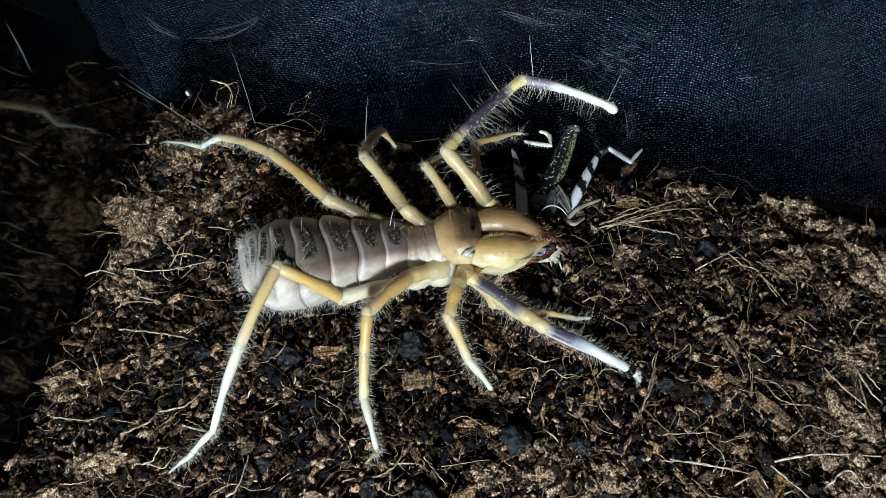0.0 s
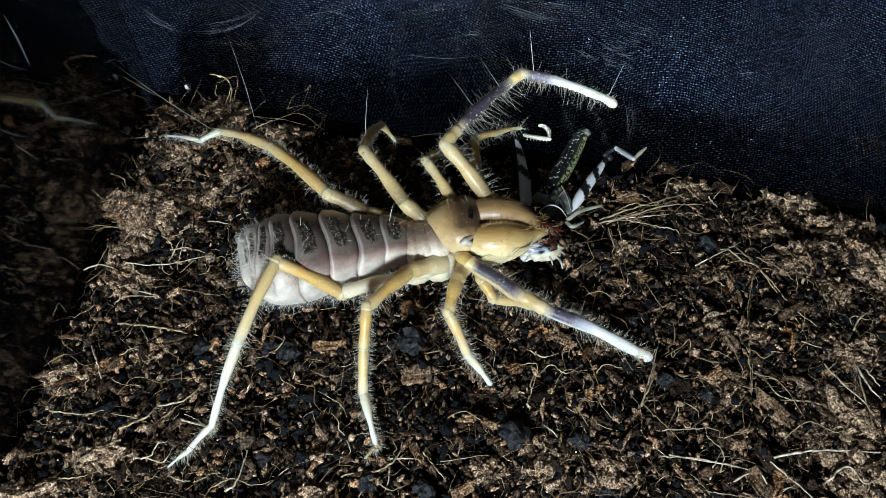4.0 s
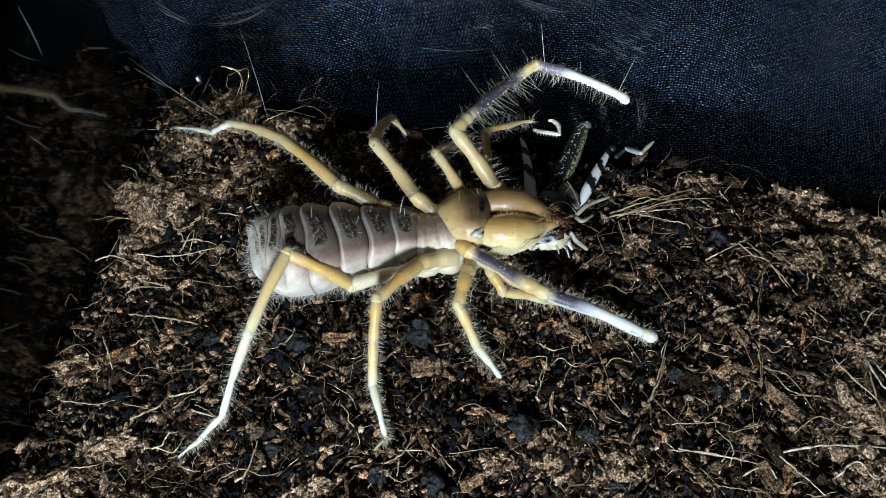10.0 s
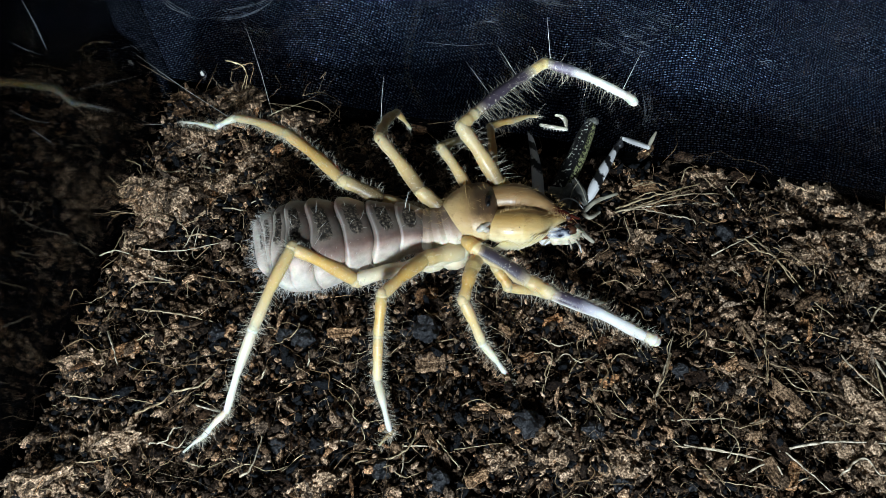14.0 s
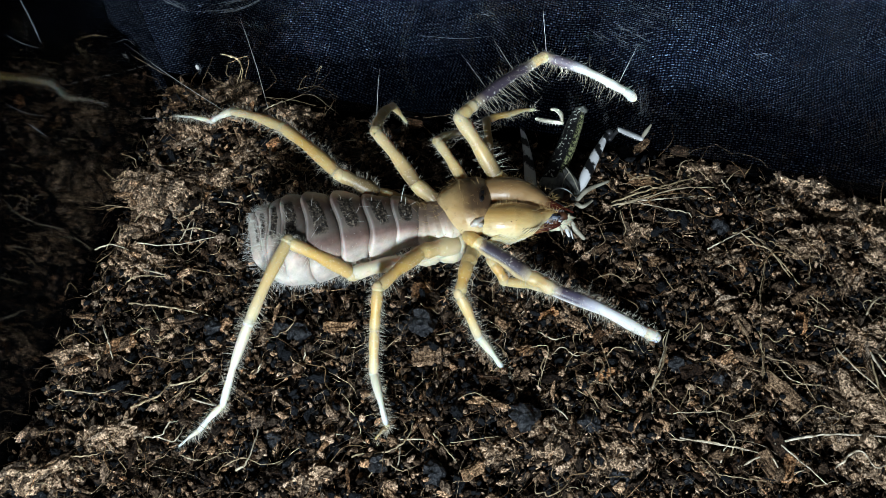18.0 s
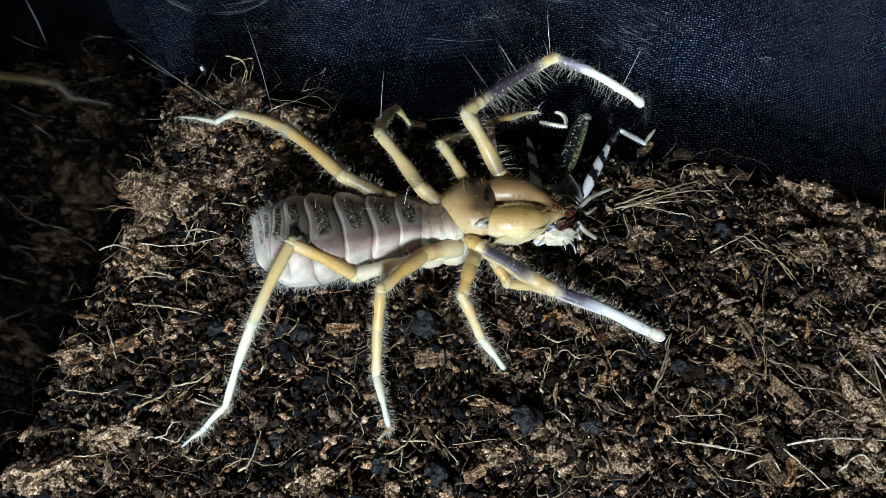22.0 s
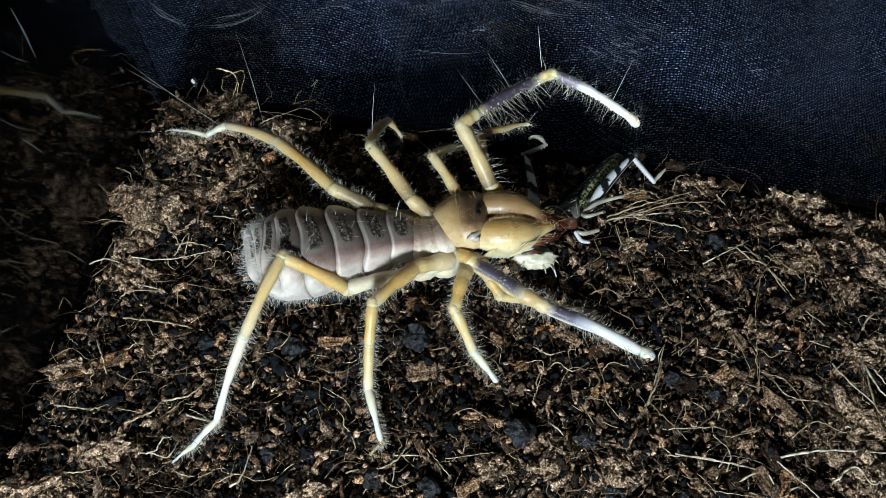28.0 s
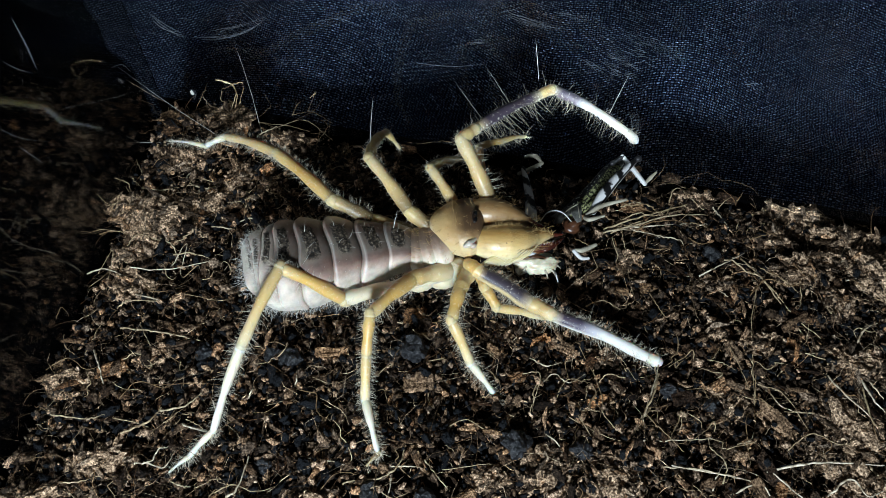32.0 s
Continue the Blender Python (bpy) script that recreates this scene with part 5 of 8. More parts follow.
straw([(-24.7, 25.0, 4.5), (-21.4, 25.6, 4.5), (-18.0, 23.2, 4.5)], 0.04)
straw([(-30.1, 23.2, 4.5), (-25.4, 22.6, 4.5), (-21.6, 21.5, 4.5)], 0.04)
straw([(-27.2, 22.1, 4.5), (-22.7, 23.8, 4.5), (-18.2, 21.8, 1.9)], 0.04)
straw([(-56.5, -11.2, 1.3), (-55.6, -9.9, 2.3), (-54.5, -10.8, 1.3)], 0.04)
straw([(-55.0, 10.6, 1.7), (-53.4, 8.8, 2.7), (-52.3, 8.4, 1.7)], 0.09, pale=True)
straw([(-18.0, 19.3, 2.1), (-13.3, 19.7, 3.1), (-8.7, 18.7, 2.1)], 0.04)
straw([(-4.1, 21.5, 1.5), (0.6, 21.3, 2.5), (4.3, 20.9, 1.5)], 0.04)
straw([(-22.2, 13.7, 1.9), (-18.6, 15.3, 2.9), (-14.1, 14.9, 1.9)], 0.04)
straw([(-7.8, 17.6, 1.3), (-4.0, 15.7, 2.3), (-1.3, 17.6, 1.3)], 0.04)
straw([(24.9, -15.9, 1.7), (26.1, -18.1, 2.7), (27.7, -20.3, 1.7)], 0.04)
straw([(-12.5, -31.0, 2.1), (-10.2, -29.8, 3.1), (-6.4, -29.9, 2.1)], 0.04)
straw([(-50.1, -30.8, 1.5), (-48.0, -28.0, 2.5), (-46.4, -30.1, 1.5)], 0.04)
straw([(-54.9, -32.5, 1.9), (-50.8, -32.1, 2.9), (-48.7, -33.3, 1.9)], 0.04)
straw([(-24.0, -24.3, 1.3), (-19.9, -23.9, 2.3), (-17.5, -26.0, 1.3)], 0.04)
straw([(-17.9, -20.3, 1.7), (-14.5, -21.5, 2.7), (-11.6, -19.4, 1.7)], 0.04)
straw([(46.0, -6.9, 2.1), (48.6, -4.6, 3.1), (51.8, -5.6, 3.1), (55.9, -4.1, 2.1)], 0.10)
straw([(47.9, -19.3, 1.5), (51.4, -16.3, 2.5), (55.3, -17.2, 2.5), (59.4, -15.0, 1.5)], 0.10)
straw([(47.2, -30.2, 1.9), (50.3, -28.2, 2.9), (53.8, -29.7, 2.9), (56.8, -28.6, 1.9)], 0.10)
straw([(38.7, -36.1, 1.3), (42.3, -34.9, 2.3), (44.1, -37.2, 2.3), (49.2, -36.1, 1.3)], 0.16, pale=True)
straw([(51.2, -36.3, 1.7), (54.3, -34.3, 2.7), (56.0, -36.5, 2.7), (58.7, -35.5, 1.7)], 0.16, pale=True)
straw([(-10.6, -38.6, 2.1), (-8.4, -35.9, 3.1), (-6.2, -37.4, 3.1), (-4.0, -36.4, 2.1)], 0.10)
straw([(-48.3, 1.2, 1.5), (-46.5, 2.7, 2.5), (-42.9, 1.7, 2.5), (-40.8, 3.3, 1.5)], 0.08)
straw([(-41.1, 11.5, 1.9), (-39.2, 13.0, 2.9), (-35.5, 11.9, 2.9), (-33.7, 10.4, 1.9)], 0.08)
straw([(-32.3, 5.5, 1.3), (-29.5, 5.9, 2.3), (-27.5, 3.8, 2.3), (-25.0, 3.4, 1.3)], 0.12, pale=True)
straw([(-55.7, -19.4, 1.7), (-52.4, -18.1, 2.7), (-49.6, -19.8, 2.7), (-47.9, -18.6, 1.7)], 0.08)
straw([(-44.3, -23.8, 2.1), (-42.0, -21.7, 3.1), (-38.0, -22.5, 3.1), (-36.2, -20.4, 2.1)], 0.08)
straw([(-30.1, -36.9, 1.5), (-27.1, -35.7, 2.5), (-24.0, -36.5, 2.5), (-21.3, -35.5, 1.5)], 0.08)
straw([(0.5, -27.8, 1.9), (3.6, -26.6, 2.9), (6.6, -28.2, 2.9), (9.0, -27.0, 1.9)], 0.08)
straw([(16.2, -35.4, 1.3), (19.2, -34.2, 2.3), (22.1, -35.7, 2.3), (25.4, -34.6, 1.3)], 0.08)
straw([(14.0, -21.1, 1.7), (16.0, -19.8, 2.7), (17.9, -21.1, 2.7), (20.5, -19.4, 1.7)], 0.11, pale=True)
straw([(29.7, -32.7, 2.1), (34.2, -33.3, 3.1), (38.4, -34.1, 3.1), (41.5, -34.6, 2.1)], 0.11, pale=True)
straw([(36.2, -35.6, 1.5), (36.8, -33.9, 2.5), (38.5, -31.7, 1.5)], 0.11, pale=True)
straw([(60.2, -19.4, 1.9), (60.5, -21.4, 2.9), (62.0, -22.8, 1.9)], 0.16, pale=True)
straw([(26.3, -28.1, 1.3), (27.9, -25.9, 2.3), (29.7, -21.9, 2.3), (31.8, -16.4, 1.3)], 0.17, pale=True)
straw([(17.9, -24.1, 1.7), (19.7, -25.1, 2.7), (22.2, -24.8, 1.7)], 0.06)
straw([(38.2, -17.2, 2.1), (39.9, -18.1, 3.1), (41.8, -18.8, 2.1)], 0.06)
straw([(38.8, -17.2, 1.5), (39.8, -15.9, 2.5), (40.6, -14.6, 1.5)], 0.06)
straw([(41.5, -14.2, 1.9), (42.0, -17.5, 2.9), (43.5, -21.7, 1.9)], 0.07)
straw([(44.2, -23.3, 1.3), (44.6, -19.2, 2.3), (44.9, -14.4, 2.3), (47.3, -6.5, 1.3)], 0.06)
straw([(47.2, -24.7, 1.7), (49.3, -25.1, 2.7), (52.6, -24.9, 1.7)], 0.07)
straw([(20.7, -37.8, 2.1), (22.5, -38.0, 3.1), (24.2, -37.8, 2.1)], 0.06)
straw([(-46.5, -12.7, 1.5), (-41.9, -13.6, 2.5), (-38.2, -14.2, 2.5), (-34.2, -14.8, 1.5)], 0.14, pale=True)
straw([(-41.2, -15.9, 1.9), (-38.3, -17.6, 2.9), (-36.1, -18.9, 1.9)], 0.08)
straw([(-54.6, -13.9, 1.3), (-53.5, -16.1, 2.3), (-52.3, -16.9, 1.3)], 0.08)
straw([(-45.3, -18.0, 1.7), (-43.1, -17.2, 2.7), (-41.0, -18.4, 2.7), (-40.6, -19.3, 1.7)], 0.08)
straw([(-38.2, -25.5, 2.1), (-34.8, -25.1, 3.1), (-33.1, -22.9, 2.1)], 0.16, pale=True)
straw([(-37.5, -27.0, 1.5), (-36.0, -26.0, 2.5), (-35.3, -24.9, 1.5)], 0.07)
straw([(-40.6, -32.8, 1.9), (-38.1, -32.7, 2.9), (-37.3, -31.1, 2.9), (-36.6, -30.5, 1.9)], 0.13, pale=True)
straw([(-50.6, -35.3, 1.3), (-47.3, -35.4, 2.3), (-45.0, -34.3, 1.3)], 0.11)
straw([(-35.4, -35.1, 1.7), (-33.7, -35.9, 2.7), (-32.7, -35.8, 1.7)], 0.12, pale=True)
straw([(-26.5, -23.5, 2.1), (-25.9, -22.9, 3.1), (-26.0, -21.6, 2.1)], 0.12, pale=True)
straw([(-20.3, -21.4, 1.5), (-20.0, -20.8, 2.5), (-20.3, -19.3, 1.5)], 0.12, pale=True)
straw([(-25.1, -15.0, 1.9), (-23.0, -15.5, 2.9), (-21.1, -16.4, 1.9)], 0.07)
straw([(-46.8, -20.7, 1.3), (-43.9, -22.4, 2.3), (-41.5, -22.2, 1.3)], 0.07)
straw([(-44.8, -26.5, 1.7), (-41.7, -27.3, 2.7), (-39.7, -27.7, 1.7)], 0.07)
straw([(-34.5, -26.7, 2.1), (-32.6, -27.8, 3.1), (-32.0, -28.2, 2.1)], 0.07)
straw([(-37.0, 28.9, 8.5), (-34.4, 28.0, 8.5), (-33.2, 25.6, 8.5), (-34.4, 25.5, 4.5)], 0.14)
straw([(-36.0, 28.7, 8.5), (-34.0, 27.5, 8.5), (-33.4, 25.6, 8.5), (-35.0, 25.7, 4.5)], 0.09)
straw([(-35.7, 26.3, 8.5), (-35.7, 24.6, 8.5), (-35.8, 27.2, 4.5)], 0.08)
straw([(-24.7, 24.8, 4.5), (-24.3, 26.7, 4.5), (-22.8, 24.3, 8.5)], 0.07)
straw([(-31.0, 22.2, 2.1), (-28.6, 21.5, 4.5), (-27.0, 22.4, 4.5)], 0.13, pale=True)
straw([(-33.9, 22.4, 4.5), (-32.3, 25.0, 4.5), (-31.5, 26.5, 4.5)], 0.08)
straw([(-45.5, 26.2, 4.5), (-45.1, 24.3, 4.5), (-44.8, 22.9, 4.5)], 0.06)
straw([(-43.0, 22.4, 4.5), (-43.2, 24.3, 4.5), (-43.3, 26.5, 4.5)], 0.06)
straw([(-44.5, 14.1, 1.7), (-42.9, 14.8, 2.7), (-42.2, 16.9, 1.7)], 0.08)
straw([(-41.1, 13.8, 2.1), (-39.4, 15.2, 3.1), (-38.6, 18.7, 2.1)], 0.13, pale=True)
straw([(-46.6, 13.1, 1.5), (-46.2, 13.5, 2.5), (-46.2, 15.2, 1.5)], 0.12, pale=True)
straw([(-50.2, 14.0, 1.9), (-48.7, 12.2, 2.9), (-48.1, 12.0, 1.9)], 0.06)
straw([(-50.3, 17.7, 1.3), (-48.8, 15.4, 2.3), (-48.2, 14.4, 1.3)], 0.06)
straw([(-50.7, 12.3, 1.7), (-49.7, 10.8, 2.7), (-49.7, 10.8, 1.7)], 0.06)
straw([(-38.7, 11.2, 2.1), (-35.6, 10.9, 3.1), (-34.0, 13.4, 2.1)], 0.20, pale=True)
straw([(-36.9, 17.8, 1.5), (-35.1, 16.8, 2.5), (-34.2, 17.1, 1.5)], 0.07)
straw([(-34.9, 18.8, 1.9), (-33.9, 17.0, 2.9), (-33.7, 16.6, 1.9)], 0.12, pale=True)
straw([(-31.8, 11.7, 1.3), (-29.9, 9.7, 2.3), (-28.7, 9.6, 1.3)], 0.12, pale=True)
straw([(-36.3, 8.0, 1.7), (-35.2, 8.2, 2.7), (-34.7, 9.3, 1.7)], 0.08)
straw([(-26.9, 11.2, 2.1), (-26.0, 9.2, 3.1), (-25.6, 8.6, 2.1)], 0.08)
straw([(-28.7, 10.3, 1.5), (-28.2, 10.7, 2.5), (-28.2, 12.3, 1.5)], 0.07)
straw([(-20.4, 15.2, 1.9), (-18.9, 15.4, 2.9), (-16.9, 17.5, 1.9)], 0.07)
straw([(-19.5, 15.9, 1.3), (-16.4, 16.0, 2.3), (-13.7, 17.0, 1.3)], 0.06)
bark((50.0, -16.2), 3.2, 1.7, 80, 236)
bark((51.7, -11.4), 4.6, 2.1, 30, 237)
bark((39.2, -20.9), 3.1, 2.2, 35, 238)
bark((59.4, -21.8), 6.1, 2.2, 85, 239)
bark((47.1, -14.5), 5.6, 2.0, 5, 240)
bark((42.3, -33.9), 5.2, 3.1, 85, 241)
bark((44.9, -36.3), 5.6, 2.7, 70, 242)
bark((38.8, -35.5), 2.8, 3.1, 50, 243)
bark((34.2, -22.7), 4.2, 3.1, 20, 244)
bark((-49.5, -21.6), 4.0, 1.9, -35, 245)
bark((-40.2, -14.5), 2.1, 2.2, 0, 246)
bark((-47.3, -21.9), 3.4, 1.2, 80, 247)
bark((-32.4, 14.6), 5.3, 2.9, 75, 248)
bark((-34.2, 10.2), 5.5, 2.8, 5, 249)
bark((-44.9, 23.8), 3.2, 2.4, 20, 250)
bark((-27.8, 14.6), 2.8, 2.4, 40, 251)
bark((-42.6, 23.4), 5.3, 2.9, -15, 252)
bark((-40.0, 25.5), 3.9, 2.6, 20, 253)
bark((-43.8, 20.7), 3.5, 2.2, 10, 254)
bark((-36.3, 18.7), 5.3, 2.8, 75, 255)
straw([(25.4, 4.7, 2.0), (29.2, 5.4, 3.6), (33.8, 6.6, 4.2), (39.6, 9.0, 3.2)], 0.17, pale=True)
straw([(25.1, 3.8, 2.3), (30.1, 4.5, 3.7), (35.2, 5.9, 4.2), (41.5, 7.1, 2.7)], 0.16, pale=True)
straw([(27.0, 5.0, 1.9), (31.2, 4.6, 3.0), (35.3, 5.0, 3.0), (40.3, 6.1, 1.9)], 0.13, pale=True)
straw([(27.4, 8.8, 4.6), (29.1, 7.1, 5.1), (31.6, 7.3, 5.3), (34.0, 6.9, 3.2)], 0.12)
straw([(28.1, 8.0, 3.3), (30.3, 7.9, 4.8), (33.2, 8.0, 3.3)], 0.14, pale=True)
straw([(38.2, 10.7, 3.9), (39.3, 8.6, 4.3), (41.2, 8.1, 2.6)], 0.10)
straw([(33.3, 3.5, 2.3), (34.9, 2.5, 3.2), (36.5, 2.2, 3.2), (37.4, 1.9, 2.1)], 0.13, pale=True)
straw([(38.8, 6.1, 2.0), (40.5, 5.1, 2.8), (43.4, 4.6, 1.6)], 0.11)
straw([(42.8, 8.4, 2.7), (43.7, 6.0, 3.2), (45.3, 4.1, 2.0)], 0.13, pale=True)
straw([(43.2, 7.8, 1.8), (44.3, 9.1, 3.1), (46.3, 11.0, 2.0)], 0.09)
straw([(46.7, 9.7, 2.2), (47.0, 10.0, 3.3), (48.2, 11.9, 2.2)], 0.09)
straw([(39.1, -3.5, 2.1), (41.7, -2.4, 3.1), (46.6, 0.5, 2.1)], 0.13, pale=True)
straw([(45.8, 0.2, 1.5), (48.0, -3.7, 2.5), (50.1, -8.1, 2.5), (53.0, -13.0, 1.5)], 0.16, pale=True)
straw([(46.6, 2.6, 1.9), (49.1, 3.1, 2.9), (53.1, 4.6, 1.9)], 0.10)
straw([(49.3, -1.6, 1.3), (51.8, -4.2, 2.3), (54.9, -6.7, 1.3)], 0.09)
straw([(58.1, -1.0, 1.7), (60.2, -1.4, 2.7), (63.0, 0.4, 1.7)], 0.12, pale=True)
straw([(61.0, -4.1, 2.1), (62.5, -4.3, 3.1), (64.6, -3.5, 2.1)], 0.12, pale=True)
straw([(60.9, -13.5, 1.5), (61.5, -12.1, 2.5), (63.9, -10.9, 1.5)], 0.12, pale=True)
straw([(31.2, -6.5, 1.9), (31.6, -8.6, 2.9), (33.2, -10.5, 1.9)], 0.09)
straw([(41.9, -5.6, 1.3), (42.2, -6.7, 2.3), (43.4, -7.0, 1.3)], 0.12, pale=True)
straw([(35.6, 8.6, 3.9), (36.3, 10.1, 5.3), (38.6, 11.4, 3.9)], 0.09)
straw([(20.7, 2.8, 2.2), (21.9, 1.5, 3.1), (23.5, 1.1, 2.1)], 0.10)
straw([(28.2, 4.8, 1.8), (28.0, 2.5, 2.6), (28.5, 1.4, 1.5)], 0.09)
straw([(23.9, 7.9, 3.4), (25.7, 5.6, 3.8), (27.0, 6.0, 2.7)], 0.10)
straw([(26.5, 4.3, 1.5), (31.9, 5.9, 3.3), (37.9, 8.6, 2.9)], 0.10)
straw([(25.9, 4.4, 1.9), (28.7, 4.0, 3.0), (32.2, 3.4, 2.9), (34.9, 3.0, 1.8)], 0.12, pale=True)
straw([(29.8, 3.8, 2.3), (32.1, 4.8, 3.8), (36.2, 5.3, 3.8), (38.6, 5.6, 2.5)], 0.10)
straw([(30.5, 8.2, 3.9), (32.3, 6.7, 4.1), (35.7, 7.7, 3.0)], 0.10)
straw([(27.4, 5.6, 2.5), (30.2, 6.2, 4.3), (33.2, 6.0, 4.1), (37.2, 7.5, 3.2)], 0.11)
straw([(39.8, 5.5, 1.6), (41.1, 5.5, 2.6), (42.1, 5.6, 1.5)], 0.13, pale=True)
straw([(38.4, 3.3, 1.8), (40.0, 1.8, 2.7), (42.5, 3.0, 1.7)], 0.10)
straw([(32.0, 1.1, 2.1), (34.7, 0.7, 3.1), (36.3, 2.8, 2.2)], 0.08)
straw([(46.0, 4.3, 1.5), (46.2, 5.5, 2.6), (47.2, 7.3, 1.7)], 0.08)
bark((30.7, 14.4), 3.9, 2.0, 40, 289)
bark((45.9, 11.1), 4.0, 2.4, -20, 290)
straw([(-47.9, 11.9, 1.7), (-44.3, 10.8, 2.7), (-42.1, 12.1, 1.7)], 0.16, pale=True)
straw([(-50.5, 6.6, 2.1), (-47.2, 7.5, 3.1), (-44.0, 7.9, 2.1)], 0.12)
straw([(-44.9, 17.7, 1.5), (-42.0, 19.0, 2.5), (-40.6, 21.8, 1.5)], 0.14, pale=True)
straw([(-40.3, 12.6, 1.9), (-37.1, 11.1, 2.9), (-34.9, 13.2, 1.9)], 0.16, pale=True)
straw([(-36.1, 18.5, 1.3), (-34.7, 14.6, 2.3), (-35.1, 12.0, 1.3)], 0.14)
straw([(-33.7, 10.6, 1.7), (-32.0, 13.2, 2.7), (-31.8, 17.3, 1.7)], 0.14, pale=True)
straw([(-50.2, 10.3, 2.1), (-50.8, 8.0, 3.1), (-53.0, 8.2, 2.1)], 0.12)
straw([(-32.6, 8.6, 1.5), (-29.9, 10.0, 2.5), (-28.3, 10.2, 1.5)], 0.13, pale=True)
straw([(-52.8, 13.7, 1.9), (-49.9, 11.9, 2.9), (-49.4, 10.4, 1.9)], 0.12)
straw([(-40.9, 9.2, 1.3), (-37.9, 9.1, 2.3), (-36.3, 8.7, 1.3)], 0.13)
straw([(-38.2, 3.7, 1.7), (-35.4, 4.1, 2.7), (-32.1, 4.2, 1.7)], 0.16, pale=True)
straw([(-46.3, 5.5, 2.1), (-42.4, 5.2, 3.1), (-40.0, 5.0, 2.1)], 0.13)
straw([(-53.1, 3.3, 1.5), (-50.1, 3.2, 2.5), (-47.8, 3.1, 1.5)], 0.12)
straw([(-43.2, 2.5, 1.9), (-40.8, 0.4, 2.9), (-40.0, -1.0, 1.9)], 0.13, pale=True)
straw([(-37.2, 9.8, 1.3), (-35.1, 8.0, 2.3), (-34.6, 6.6, 1.3)], 0.13, pale=True)
straw([(-33.0, 19.6, 1.7), (-28.9, 17.4, 2.7), (-24.6, 19.0, 1.7)], 0.11)
straw([(-30.1, 15.3, 2.1), (-26.8, 15.7, 3.1), (-23.2, 14.7, 2.1)], 0.11)
straw([(-41.9, -0.8, 1.5), (-38.2, -0.5, 2.5), (-34.0, -1.3, 1.5)], 0.12)
straw([(-53.2, -4.0, 1.9), (-50.4, -3.7, 2.9), (-47.2, -4.4, 1.9)], 0.13, pale=True)
straw([(-45.6, -4.6, 1.3), (-42.4, -7.1, 2.3), (-38.6, -6.0, 1.3)], 0.11)
bark((14.5, -14.3), 3.5, 2.2, 20, 311)
bark((18.5, -15.6), 3.2, 2.0, -30, 312)
bark((16.2, -19.1), 3.9, 2.4, 10, 313)
bark((21.6, -17.4), 3.5, 2.2, 45, 314)
bark((24.2, -20.0), 3.2, 2.0, 0, 315)
bark((21.1, -14.0), 2.6, 1.8, -10, 316)
bark((25.9, -15.8), 3.5, 2.0, 20, 317)
clump((23.8, -16.1), 4.9, 3.1, 0, 318)
clump((63.1, 3.8), 14.0, 5.0, -9, 340, 4.4)
clump((-35.4, 23.1), 8.5, 5.5, 15, 330)
clump((-25.2, 21.1), 8.0, 4.6, -10, 331)
clump((-41.3, 17.0), 8.5, 4.6, -20, 332)
clump((-32.3, 13.3), 5.6, 4.2, 70, 333)
clump((-27.1, 11.7), 5.2, 3.4, 20, 334)
clump((-38.6, 8.2), 10.0, 4.6, -12, 335)
clump((40.5, 10.3), 6.0, 3.2, -10, 336)
bark((22.9, -3.5), 3.2, 2.0, 30, 319)
bark((27.0, -5.4), 3.5, 2.2, -15, 320)
bark((29.1, -9.2), 3.2, 2.0, 10, 321)
bark((20.1, -6.4), 2.6, 1.8, 60, 322)
bark((10.9, -20.0), 3.5, 2.2, 15, 323)
bark((7.9, -15.6), 3.0, 2.0, -20, 324)
straw([(12.7, -16.6, 1.3), (14.9, -18.4, 2.3), (17.5, -17.5, 1.3)], 0.12, pale=True)
straw([(22.0, -21.1, 1.7), (23.5, -19.8, 2.7), (26.1, -19.9, 1.7)], 0.11)
straw([(21.4, -8.8, 2.1), (23.8, -8.4, 3.1), (26.4, -9.3, 2.1)], 0.11)

single_chips(300)


def loose_pieces(name, shapes, m, mat, low, high, lift):
    """Pieces that can be picked up one by one, strewn over the bed."""
    kinds = [as_mesh(name, shape, mat) for shape in shapes]
    for k in range(m):
        x, y, _ = box_at(rng.uniform(2, 126), rng.uniform(3, 78), 0)
        ob = part(name, kinds[k % len(kinds)], BED)
        ob.location = Vector((x, y, relief(x, y) + lift + 1.2 * rng.random())) * MM
        ob.rotation_euler = (rng.normal(0, 0.3), rng.normal(0, 0.3), rng.uniform(0, 6.28))
        ob.scale = (rng.uniform(low, high),) * 3


FLAKES = [loft([(-1.6, 0, 0.15 * rng.normal()), (-0.5, 0.2 * rng.normal(), 0.3), (0.6, 0.2 * rng.normal(), 0.25), (1.6, 0, 0.2 * rng.normal())], [0.15, rng.uniform(0.2, 0.42), rng.uniform(0.2, 0.4), 0.1], [0.08, 0.2, 0.18, 0.06], 9, 7, ripple=0.05) for _ in range(12)]
loose_pieces("husk_flake", FLAKES, 260, CHIP, 0.6, 1.25, 1.9)
CURLS = [rod(list(np.cumsum(rng.normal(0, 0.45, (6, 3)) * np.array((1, 1, 0.3)) + np.array((0.75, 0, 0)), axis=0) - np.array((2.6, 0, 0))), [0.03, 0.06, 0.07, 0.06, 0.05, 0.02], 18, 5) for _ in range(14)]
loose_pieces("curled_root", CURLS, 240, STRAW, 0.7, 1.5, 2.3)


# ---- the camel spider ----
SPIDER = thing("camel_spider", (0, 0, 0), "pale yellow camel spider with banded grey abdomen, feeding", "camel spider")


def spider_part(name, shape, mat, parent=None, label=""):
    return part(name, as_mesh(name, shape, mat), parent or SPIDER, label)


